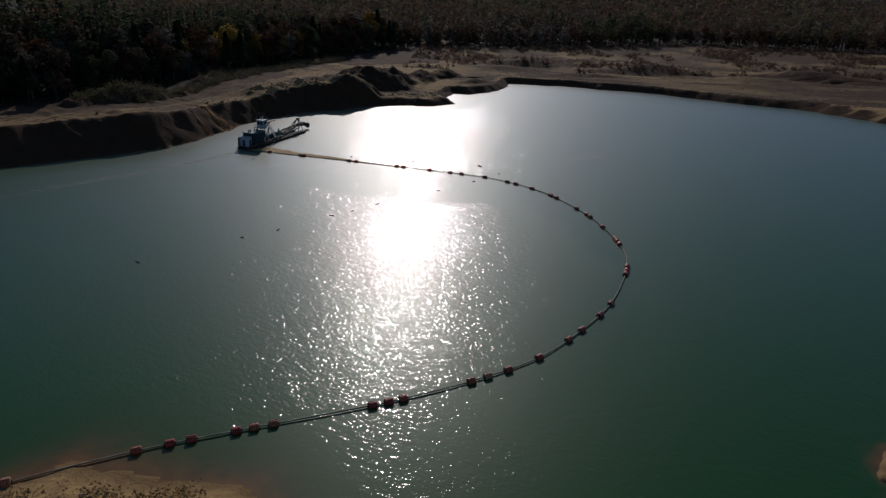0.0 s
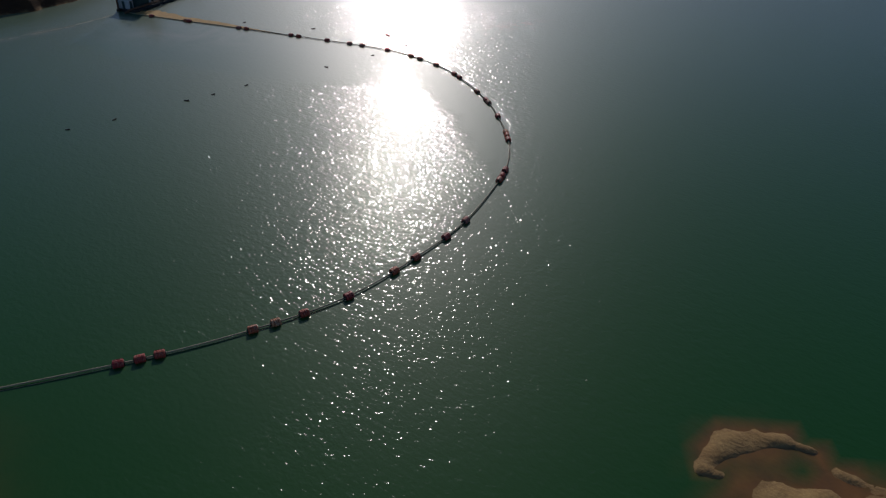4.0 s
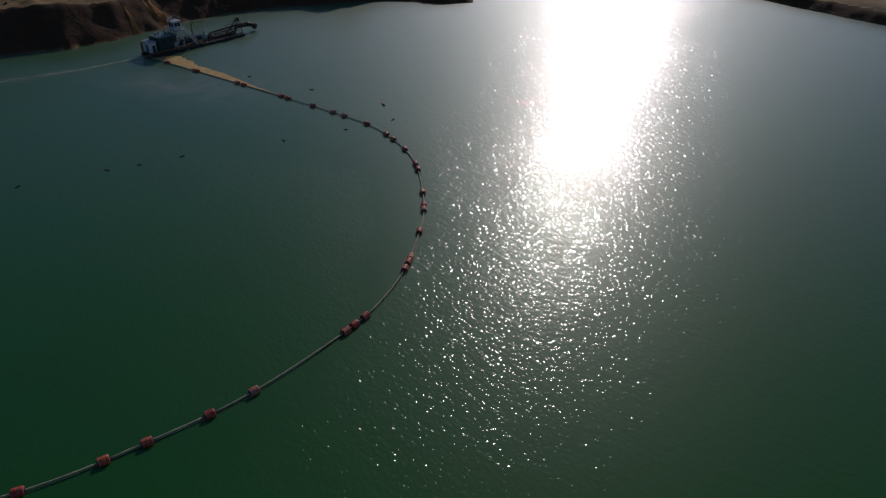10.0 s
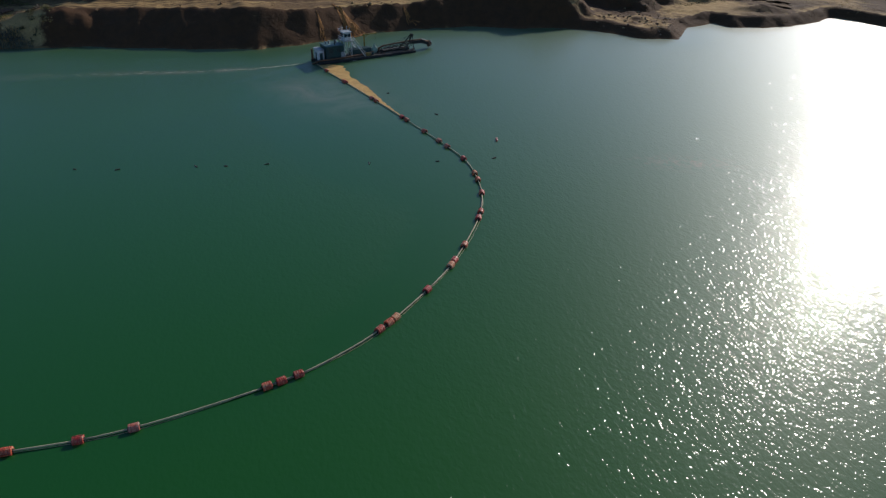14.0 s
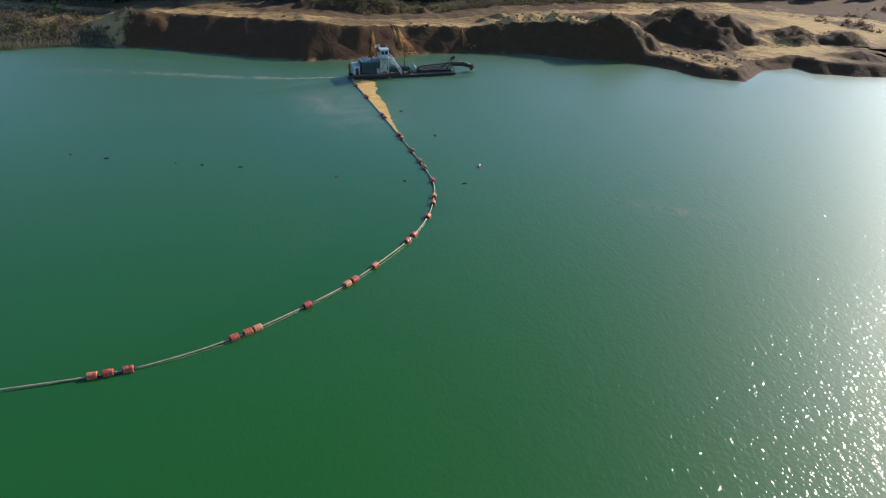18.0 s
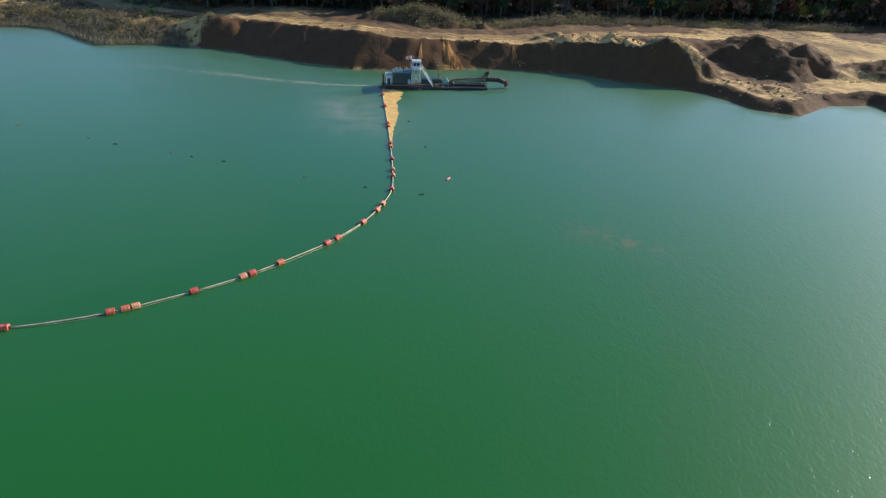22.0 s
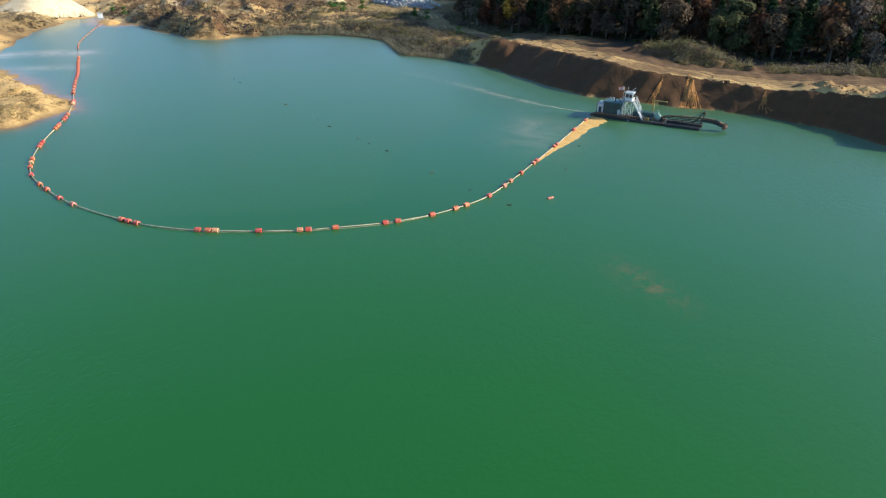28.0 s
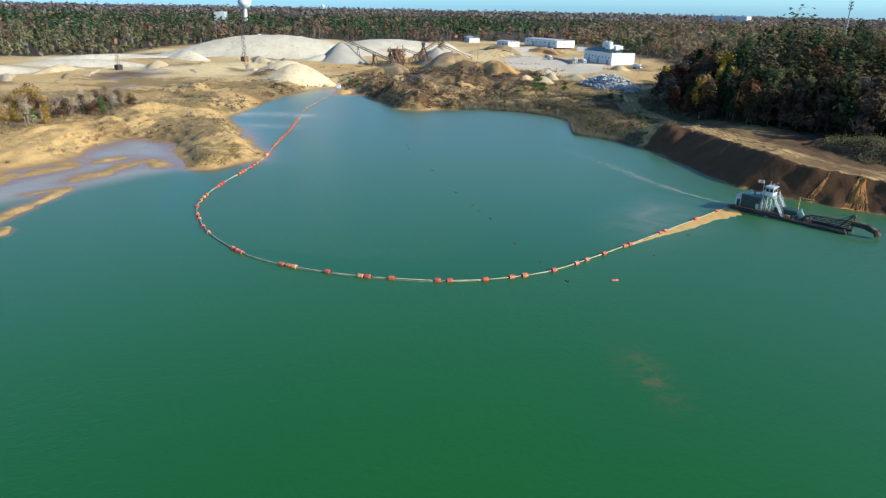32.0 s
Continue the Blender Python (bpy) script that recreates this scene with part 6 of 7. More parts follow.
def foam_along_pipe():
    rows = []
    s0, s1 = nearest_s(-12, 201), CUM[-1] - 1.5
    for i in range(150):
        u = i / 149
        p, a = along_pipe(s0 + (s1 - s0) * u)
        w = 0.25 + 6.3 * u ** 1.35 * (1 + 0.22 * vnoise(np.array(u * 13.0), np.array(0.3), 2) + 0.16 * vnoise(np.array(u * 29.0), np.array(0.7), 3)) + (0.2 + 0.3 * u) * float(vnoise(np.array(u * 44.0), np.array(1.3), 4))
        w *= min(1.0, (1.0 - u) * 9 + 0.35)
        n = Vector((math.sin(a), -math.cos(a)))
        rows.append(((p.x + n.x * 0.1, p.y + n.y * 0.1), (p.x + n.x * max(w, 0.2), p.y + n.y * max(w, 0.2))))
    ob = new("foam_mat", finish("foam_mat", ribbon(rows, 0.05, 0.06), M_FOAM))
    tagged(ob, "tan sandy foam gathered beside the pipe at the dredge", "foam")


foam_along_pipe()


def foam_streak():
    pts = [Vector((-67, 214.5)), Vector((-72.5, 202)), Vector((-81, 189.5)), Vector((-94, 174)), Vector((-107, 158.5)), Vector((-112, 150))]
    rng = random.Random(3)
    root = empty("foam_streak", Matrix())
    tagged(root, "thin broken line of pale foam trailing over the water", "foam")
    m = surface("thin_foam", (0.30, 0.31, 0.21), (0.22, 0.27, 0.18), rough=0.7)
    m_far = surface("thinning_foam", (0.20, 0.27, 0.18), (0.13, 0.2, 0.13), rough=0.6)
    for k in range(110):
        u = k / 109 * (len(pts) - 1)
        i = min(int(u), len(pts) - 2)
        p = pts[i].lerp(pts[i + 1], u - i)
        d = (pts[i + 1] - pts[i]).normalized()
        n = Vector((-d.y, d.x))
        if rng.random() < 0.1 + 0.75 * k / 109:
            continue
        l, w = rng.uniform(0.6, 1.7), rng.uniform(0.05, 0.2) * (1 + 0.8 * k / 109)
        c = p + n * (rng.gauss(0, 0.22) * (1 + 2.4 * k / 109))
        rows = [(tuple(c + d * (l * t) + n * (w * h)), tuple(c + d * (l * t) - n * (w * h2))) for t, h, h2 in ((-1, 0.15, 0.2), (-0.4, 0.9, 0.7), (0.3, 0.7, 1.0), (1, 0.15, 0.1))]
        part("foam_flake", ribbon(rows, 0.014 + 0.0001 * k, 0.008), m if k < 62 else m_far, root)


foam_streak()


def drift_log(x, y, length, heading, seed):
    rng = random.Random(seed)
    root = empty("drift_log", Matrix.Translation((x, y, 0.0)) @ Matrix.Rotation(heading, 4, "Z"))
    tagged(root, "dark waterlogged branch afloat on the lake", "log", "drift logs on the water")
    pts = [Vector((length * (t - 0.5), 0.12 * length * math.sin(t * 2.6 + seed), 0.05 + 0.05 * t)) for t in (0, 0.25, 0.5, 0.75, 1)]
    part("stem", tube(pts, 0.11, 7), M_BARK, root)
    part("side_branch", rod(pts[2], pts[2] + Vector((0.5 * length * rng.uniform(0.5, 0.8), rng.choice((-1, 1)) * 0.3 * length, 0.18)), 0.08, 5, 0.03), M_BARK, root)


for _i, (_x, _y) in enumerate([(-86, 91), (-80, 96), (-54, 123), (-39, 138.5), (-33, 144), (-23.5, 155), (-19.5, 159), (-14.5, 165), (-0.5, 179), (8.5, 189), (15.5, 198), (-10.5, 209), (-30, 212)]):
    drift_log(_x, _y, 0.7 + 0.2 * (_i % 3), 0.4 + 0.9 * math.sin(_i * 2.1), _i)


def loose_float():
    root = empty("loose_float", Matrix.Translation((9.8, 206, 0.1)) @ Matrix.Rotation(2.3, 4, "Z"))
    tagged(root, "faded loose barrel float adrift beside the pipeline", "float")
    part("barrel_shell", lathe([(-0.8, 0.1), (-0.76, 0.2), (-0.3, 0.24), (0.3, 0.24), (0.76, 0.2), (0.8, 0.1)], 12), M_FADED, root, smooth=True)
    part("barrel_hoop", lathe([(-0.06, 0.23), (-0.05, 0.26), (0.05, 0.26), (0.06, 0.23)], 12), M_RUST, root)


loose_float()


M_SAND = surface("washed_sand", (0.47, 0.20, 0.045), (0.30, 0.125, 0.03), scale=0.8, stain=(0.16, 0.075, 0.028), rough=0.95, bumpd=0.1)


def washout(x, y, dx, dy, top, threads, seed):
    """Runnels of washed sand down the bank from its brink at (x, y) towards the water."""
    rng = random.Random(seed)
    root = empty("sand_washout", Matrix())
    tagged(root, "orange runnels of washed sand down the dark bank", "sand slide", "washouts on the bank")
    for k in range(threads):
        side = (2 * (k + rng.uniform(0.0, 1.0)) / threads - 1) * 0.6 * top
        start, stop = rng.uniform(0.0, 0.3), rng.choice((1.0, 1.0, 0.8, 0.6))
        fork, bend = rng.uniform(0.1, 0.6), rng.uniform(0.8, 1.8)
        n = 30
        xs, ys, ws = [], [], []
        wander = 0.0
        for i in range(n):
            t = start + (stop - start) * i / (n - 1)
            wander = 0.8 * wander + rng.gauss(0, 0.11)
            off = 0.12 * side + 0.88 * side * max(0.0, (t - fork * 0.5) / (1 - fork * 0.5)) ** bend + wander
            xs.append(x + dx * t - dy / math.hypot(dx, dy) * off)
            ys.append(y + dy * t + dx / math.hypot(dx, dy) * off)
            ws.append(rng.uniform(0.03, 0.16) * (1.6 if t > 0.9 else 1.0) * min(1.0, 0.25 + 6 * i / n, 0.25 + 6 * (n - 1 - i) / n if stop < 1 else 9.0))
        zs = land_height(np.array(xs), np.array(ys))[0]
        bm = bmesh.new()
        rows = []
        ux, uy = -dy / math.hypot(dx, dy), dx / math.hypot(dx, dy)
        for a, b, zz, w in zip(xs, ys, zs, ws):
            zz = max(zz, 0.02)
            rows.append([bm.verts.new((a + ux * w * q, b + uy * w * q, zz + hgt)) for q, hgt in ((-1.9, -0.2), (-0.6, 0.11), (0.6, 0.12), (1.9, -0.2))])
        for p, q in zip(rows, rows[1:]):
            for j in range(3):
                bm.faces.new((p[j], p[j + 1], q[j + 1], q[j]))
        bmesh.ops.recalc_face_normals(bm, faces=bm.faces)
        part("sand_runnel", bm, M_SAND, root, smooth=True)


washout(-91.5, 239, 8.5, -4, 1.7, 9, 1)
washout(-93.5, 247, 13.5, -0.2, 5.8, 34, 2)
washout(-82, 268.5, 6.5, -1, 4.2, 6, 3)


def clod_field(name, label, spots, material, size, seed, category="earth"):
    """Broken lumps of earth lying on the ground, joined."""
    rng = np.random.default_rng(seed)
    ico = bmesh.new()
    bmesh.ops.create_icosphere(ico, subdivisions=1, radius=1.0)
    base = np.array([v.co[:] for v in ico.verts])
    quads = np.array([[v.index for v in f.verts] for f in ico.faces])
    ico.free()
    nb = len(base)
    xs, ys = np.array([s[0] for s in spots]), np.array([s[1] for s in spots])
    zs = land_height(xs, ys)[0]
    vs, fs = [], []
    for i, (x, y, z) in enumerate(zip(xs, ys, zs)):
        s = size * rng.uniform(0.4, 1.5)
        a = rng.uniform(0, 6.28)
        v = base * rng.uniform(0.6, 1.15, (nb, 1)) * s * [1, 0.8, 0.6]
        v = np.stack([v[:, 0] * math.cos(a) - v[:, 1] * math.sin(a), v[:, 0] * math.sin(a) + v[:, 1] * math.cos(a), v[:, 2]], 1) + [x, y, z + s * 0.2]
        vs.append(v)
        fs.append(quads + nb * i)
    ob = new(name, raw_mesh(name, np.concatenate(vs), np.concatenate(fs), material))
    return tagged(ob, label, category, kind="stuff")


def clods():
    rng = np.random.default_rng(33)
    brink = [(-138, 186), (-120, 208), (-104, 228), (-95, 240), (-89, 258), (-81, 280), (-66, 300), (-58, 310)]
    spots = []
    for (ax, ay), (bx, by) in zip(brink, brink[1:]):
        for k in range(6 if ay < 275 else 26):
            t = rng.uniform()
            spots.append((ax + (bx - ax) * t + rng.normal() * 1.6, ay + (by - ay) * t + rng.normal() * 1.6))
    clod_field("brink_clods", "sunlit sandy clods along the bank's brink", spots, surface("sandy_clods", (0.40, 0.24, 0.10), (0.26, 0.15, 0.065), rough=0.95, island_random=0.4), 0.5, 1)
    spots = [(rng.normal(-12, 6), rng.normal(324, 7)) for _ in range(60)]
    sx, sy = np.array([s[0] for s in spots]), np.array([s[1] for s in spots])
    ok = land_height(sx, sy)[0] > 0.3
    clod_field("pale_rocks", "pale rocks at the end of the spit", [s for s, k in zip(spots, ok) if k], surface("pale_rock", (0.42, 0.32, 0.19), (0.27, 0.2, 0.12), rough=0.9, island_random=0.5), 0.32, 3, "rocks")
    spots = []
    for (ax, ay), (bx, by) in zip(TIPPED, TIPPED[1:]):
        for k in range(34):
            t = rng.uniform()
            spots.append((ax + (bx - ax) * t + rng.normal() * 5.0, ay + (by - ay) * t + rng.normal() * 5.0))
    spots += [(rng.normal(-26, 11), rng.normal(325, 8)) for _ in range(70)]
    sx, sy = np.array([s[0] for s in spots]), np.array([s[1] for s in spots])
    z, d, *_ = land_height(sx, sy)
    clod_field("tipped_clods", "brown lumps of tipped earth on the spit", [s for s, a, b, sx_ in zip(spots, z, d, sx) if (a > 7.5 or (a > 1.2 and sx_ > -36)) and b > 1.0], surface("tipped_earth", (0.30, 0.18, 0.085), (0.16, 0.095, 0.05), rough=0.95, island_random=0.5), 0.5, 6)
    spots = [(rng.uniform(-235, -165), rng.uniform(-30, 60)) for _ in range(700)]
    sx, sy = np.array([s[0] for s in spots]), np.array([s[1] for s in spots])
    z, d, *_ = land_height(sx, sy)
    ok = (z > 0.5) & (d > 1) & (d < 34)
    clod_field("dug_clods", "dark earth lumps on the dug west shore", [s for s, k in zip(spots, ok) if k], surface("west_clods", (0.19, 0.115, 0.06), (0.11, 0.07, 0.04), rough=0.95, island_random=0.8), 0.8, 4)


clods()


def puddle(name, x, y, rx, ry, seed):
    bm = bmesh.new()
    n = 28
    z = ground_at(x, y) + 0.12
    vs = [bm.verts.new((x + rx * (1 + 0.35 * math.sin(3 * a + seed) + 0.2 * math.sin(5 * a + 2 * seed)) * math.cos(a), y + ry * (1 + 0.3 * math.sin(2 * a + seed)) * math.sin(a), z)) for a in (2 * math.pi * k / n for k in range(n))]
    bm.faces.new(vs)
    bmesh.ops.solidify(bm, geom=bm.faces[:], thickness=0.3)
    ob = new(name, finish(name, bm, M_PUDDLE))
    tagged(ob, "still shallow puddle on the sandy flat", "puddle", "puddles on the flats")


# pale base colour stands in for the sky mirrored in the puddles
M_PUDDLE, _nt, _b = nodes_of("puddle_water")
put(_nt, _b, (0.30, 0.28, 0.24), 0.28)
puddle("puddle", -2, 385, 7, 4, 1)
puddle("puddle", 6, 378, 4, 2.5, 2)

# ---- the sand works ----
M_EARTH = surface("heaped_earth", (0.36, 0.24, 0.11), (0.22, 0.14, 0.065), scale=0.12, stain=(0.13, 0.08, 0.045), rough=0.95, bumpd=0.4)
M_CREAM = surface("cream_sand", (0.58, 0.47, 0.31), (0.46, 0.355, 0.21), scale=0.1, stain=(0.36, 0.27, 0.16), rough=0.95, bumpd=0.3)
M_ORANGE_EARTH = surface("orange_earth", (0.50, 0.28, 0.09), (0.33, 0.17, 0.06), scale=0.15, stain=(0.2, 0.1, 0.05), rough=0.95, bumpd=0.4)
M_WHITESAND = surface("white_sand", (0.53, 0.47, 0.37), (0.41, 0.35, 0.26), scale=0.09, stain=(0.36, 0.29, 0.2), rough=0.95, bumpd=0.7)
M_GREYSAND = surface("grey_aggregate", (0.34, 0.31, 0.26), (0.25, 0.23, 0.19), scale=0.12, rough=0.95, bumpd=0.3)
M_ROCK = surface("grey_rubble", (0.40, 0.40, 0.39), (0.22, 0.22, 0.22), scale=0.7, rough=0.9, bumpd=0.5, strength=0.6)
M_FAN = surface("orange_sand", (0.62, 0.36, 0.12), (0.5, 0.27, 0.08), scale=0.3, rough=0.9, bumpd=0.1)
M_TANSAND = surface("tan_sand", (0.48, 0.37, 0.22), (0.37, 0.275, 0.155), scale=0.1, rough=0.95, bumpd=0.3)


def stockpile(name, label, x, y, ra, rb, turn, h, material, sharp=1.0, seed=0, group="stockpiles"):
    """A heap with straight slopes and a wandering ridge."""
    n, m = 22, 56
    g = ground_at(x, y)
    c, s = math.cos(radians(turn)), math.sin(radians(turn))
    bm = bmesh.new()
    Q, A = np.meshgrid(np.arange(1, n + 1) / n, 2 * np.pi * np.arange(m) / m, indexing="ij")
    wob = 1 + (0.34 if 31 <= seed <= 38 else 0.14 if h > 3 else 0.3) * vnoise(2.2 * np.cos(A) + seed, 2.2 * np.sin(A), seed) * Q
    U, V = ra * Q * wob * np.cos(A), rb * Q * wob * np.sin(A)
    ZZ = h * (1 - Q) ** sharp if sharp >= 1 else h * (1 - Q ** (1 / sharp))
    ZZ = ZZ + ((0.22 if 31 <= seed <= 38 else 0.05) * h * vnoise(U / 7.0, V / 7.0, seed + 3) if h > 3 else 0.35 * h * vnoise(U / 3.5, V / 2.0, seed + 3)) * (1 - Q)
    PX, PY = x + U * c - V * s, y + U * s + V * c
    LZ = land_height(PX, PY)[0]
    PZ = (1 - Q ** 3) * np.maximum(g + ZZ, LZ + 0.4 * ZZ) + Q ** 3 * (LZ - 0.6)
    rings = [None] + [list(zip(PX[i].tolist(), PY[i].tolist(), PZ[i].tolist())) for i in range(n)]
    top = bm.verts.new((x, y, g + h))
    vr = [[bm.verts.new(p) for p in r] for r in rings[1:]]
    for k in range(m):
        bm.faces.new((top, vr[0][k], vr[0][(k + 1) % m]))
    for a, b in zip(vr, vr[1:]):
        for k in range(m):
            bm.faces.new((a[k], b[k], b[(k + 1) % m], a[(k + 1) % m]))
    ob = new(name, finish(name, bm, material, True))
    return tagged(ob, label, "stockpile", group)


stockpile("sand_mound", "long whale-backed stockpile of white sand", -345, -232, 105, 44, -50, 17, M_WHITESAND, 0.45, 1)
stockpile("sand_mound", "broad white sand heap behind the plant", -432, -160, 92, 36, -52, 14, M_WHITESAND, 0.5, 9)
stockpile("sand_mound", "steep cone of grey-tan sand under the conveyor", -337, -143, 27, 25, 0, 17, M_GREYSAND, 1.0, 2)
stockpile("sand_mound", "pale apron of sand beside the cone", -322, -152, 24, 12, -40, 6, M_WHITESAND, 0.8, 8)
stockpile("sand_mound", "sharp cone of pale washed sand", -441, -102, 25, 25, 0, 14, M_WHITESAND, 1.0, 3)
stockpile("sand_mound", "grey cone of sand inside the conveyor frame", -385, -78, 20, 20, 0, 13, M_GREYSAND, 1.0, 4)
stockpile("sand_mound", "rounded tan sand heap above the inlet", -216, -84, 26, 17, -40, 9.5, M_CREAM, 0.75, 5)
stockpile("sand_mound", "low white windrow of sand", -170, -248, 60, 13, 132, 4.5, M_WHITESAND, 0.6, 6)
stockpile("sand_mound", "low white windrow of sand", -95, -245, 46, 15, 150, 5, M_WHITESAND, 0.6, 7)
stockpile("sand_mound", "small white heap of sand", -262, -246, 20, 13, 120, 7, M_WHITESAND, 0.6, 11)
stockpile("rubble_pile", "heap of grey broken concrete rubble", -290, 107, 27, 15, 52, 7.5, M_ROCK, 0.7, 12)
stockpile("sand_mound", "small pale heap by the white building", -408, 76, 12, 9, 30, 4, M_TANSAND, 0.8, 13)
for _i, (_x, _y) in enumerate([(-300, 45), (-312, 58), (-322, 72), (-290, 62), (-330, 48)]):
    stockpile("sand_mound", "small dumped heap of tan sand", _x, _y, 9 + _i % 3 * 2, 7, 40 * _i, 3.5 + _i % 2, M_TANSAND, 0.8, 20 + _i, "dumped heaps")


stockpile("earth_mound", "big brown heap of scraped earth in the yard", -346, -40, 40, 26, 40, 10, M_EARTH, 0.7, 31, "earth heaps")
stockpile("earth_mound", "orange dug heap of earth beside the yard", -322, 12, 30, 14, 55, 6, M_ORANGE_EARTH, 0.7, 32, "earth heaps")
stockpile("earth_mound", "brown cut bank behind the yard", -540, -92, 42, 20, 55, 8, M_EARTH, 0.6, 33, "earth heaps")
stockpile("earth_mound", "orange slope of earth below the workshops", -585, -62, 40, 15, 58, 5, M_ORANGE_EARTH, 0.6, 34, "earth heaps")
stockpile("earth_mound", "low dark heap of earth by the crusher", -300, -62, 34, 12, 50, 5, M_EARTH, 0.7, 35, "earth heaps")
stockpile("earth_mound", "golden dug heap on the sandy plain", -205, -212, 24, 9, 40, 4, M_TANSAND, 0.8, 36, "earth heaps")
stockpile("earth_mound", "golden dug heap on the sandy plain", -298, -200, 20, 9, 60, 4.5, M_TANSAND, 0.8, 37, "earth heaps")
stockpile("earth_mound", "golden dug heap on the sandy plain", -135, -222, 26, 8, 20, 3.5, M_TANSAND, 0.8, 38, "earth heaps")
stockpile("sand_mound", "pale apron of sand above the inlet", -236, -112, 24, 14, -50, 7, M_CREAM, 0.75, 39)
stockpile("sand_fan", "fan of wet orange sand where the pipe lands", -207, -37, 11, 6, 40, 1.0, M_FAN, 0.8, 41)
stockpile("sand_mound", "long white windrow of sand before the far wood", -215, -285, 70, 12, 150, 5, M_WHITESAND, 0.6, 40)


_rng = random.Random(23)
for _i, (_x, _y) in enumerate([(-150, -205), (-178, -222), (-232, -196), (-258, -170), (-292, -176), (-318, -190), (-205, -168), (-240, -148), (-120, -190), (-92, -205)]):
    stockpile("sand_ridge", "low ragged ridge of dug sand on the plain", _x + _rng.uniform(-4, 4), _y + _rng.uniform(-4, 4), _rng.uniform(14, 28), _rng.uniform(3.5, 5.5), _rng.uniform(10, 70), _rng.uniform(0.9, 1.7), (M_TANSAND, M_CREAM, M_EARTH)[_i % 3], 0.8, 70 + _i, "sand ridges on the plain")


def lattice(name, label, category, x, y, h, w0, w1, bays, material, head=None, group=""):
    g = ground_at(x, y)
    root = empty(name, pose(x, y, g))
    tagged(root, label, category, group)
    c = [(-1, -1), (1, -1), (1, 1), (-1, 1)]
    th = max(w0 * 0.06, 0.09)
    for cx, cy in c:
        part("leg", beam((cx * w0 / 2, cy * w0 / 2, -0.3), (cx * w1 / 2, cy * w1 / 2, h), th), material, root)
    for i in range(bays):
        t0, t1 = i / bays, (i + 1) / bays
        a, b = w0 + (w1 - w0) * t0, w0 + (w1 - w0) * t1
        for k in range(4):
            p, q = c[k], c[(k + 1) % 4]
            if i % 2:
                p, q = q, p
            part("brace", beam((p[0] * a / 2, p[1] * a / 2, h * t0), (q[0] * b / 2, q[1] * b / 2, h * t1), th * 0.7), material, root)
    return root


_m1 = lattice("lattice_mast", "tall dark lattice mast with a cabin at its foot", "mast", -273, -192, 31, 2.2, 1.4, 14, M_BLACK)
part("mast_cabin", box(-2.2, 2.2, -2.2, 2.2, -0.4, 4.2, 0.1), M_RUST, _m1)
part("mast_head", box(-1.0, 1.0, -1.0, 1.0, 31, 32.5, 0.1), M_BLACK, _m1)
_m2 = lattice("lattice_mast", "rusty lattice mast with machinery at its head", "mast", -165, -201, 17, 1.8, 1.3, 9, M_RUST)
part("mast_cabin", box(-2.2, 1.8, -1.8, 1.8, -0.4, 3.2, 0.1), M_BLACK, _m2)
part("sheave_block", rod((0, -0.9, 18.2), (0, 0.9, 18.2), 1.3, 12), M_RUST, _m2)
part("head_frame", box(-1.2, 1.2, -1.2, 1.2, 17, 20.5, 0.2), M_RUST, _m2)


def conveyor(name, a, b, w, posts, label):
    a, b = Vector(a), Vector(b)
    ga = ground_at(a.x, a.y)
    root = empty(name, pose(a.x, a.y, ga))
    tagged(root, label, "conveyor", "conveyors of the sand works")
    gb = ground_at(b.x, b.y) - ga
    A, B = Vector((0, 0, a.z)), Vector((b.x - a.x, b.y - a.y, b.z + gb))
    truss(root, "boom", A, B, w, 1.6, 12, M_RUST, 0.28)
    part("belt", beam(A + Vector((0, 0, 1.7)), B + Vector((0, 0, 1.7)), w * 0.8, 0.15), M_BLACK, root)
    for t in posts:
        p = A.lerp(B, t)
        for s in (-1, 1):
            part("trestle_leg", beam((p.x + s * 2.0, p.y - s * 2.0, -0.5), (p.x, p.y, p.z), 0.35), M_RUST, root)
    return root


conveyor("conveyor", (-349, -99, 3.0), (-337, -141, 17.5), 1.8, (0.35, 0.7), "rusty inclined conveyor feeding the grey cone")
conveyor("conveyor", (-362, -92, 3.0), (-384, -79, 14.5), 1.8, (0.5,), "rusty conveyor climbing to the frame's ridge")
conveyor("conveyor", (-412, -58, 2.0), (-386, -77, 14.5), 1.8, (0.3, 0.6), "dark conveyor climbing to the frame's ridge")
conveyor("conveyor", (-392, -88, 3.0), (-437, -101, 15.0), 1.6, (0.4, 0.75), "rusty conveyor feeding the pale cone")


conveyor("conveyor", (-372, -62, 1.0), (-356, -92, 12.0), 1.6, (0.4, 0.75), "rusty conveyor climbing to the crusher")
conveyor("conveyor", (-340, -112, 8.0), (-318, -96, 2.0), 1.5, (0.5,), "rusty discharge conveyor beside the crusher")


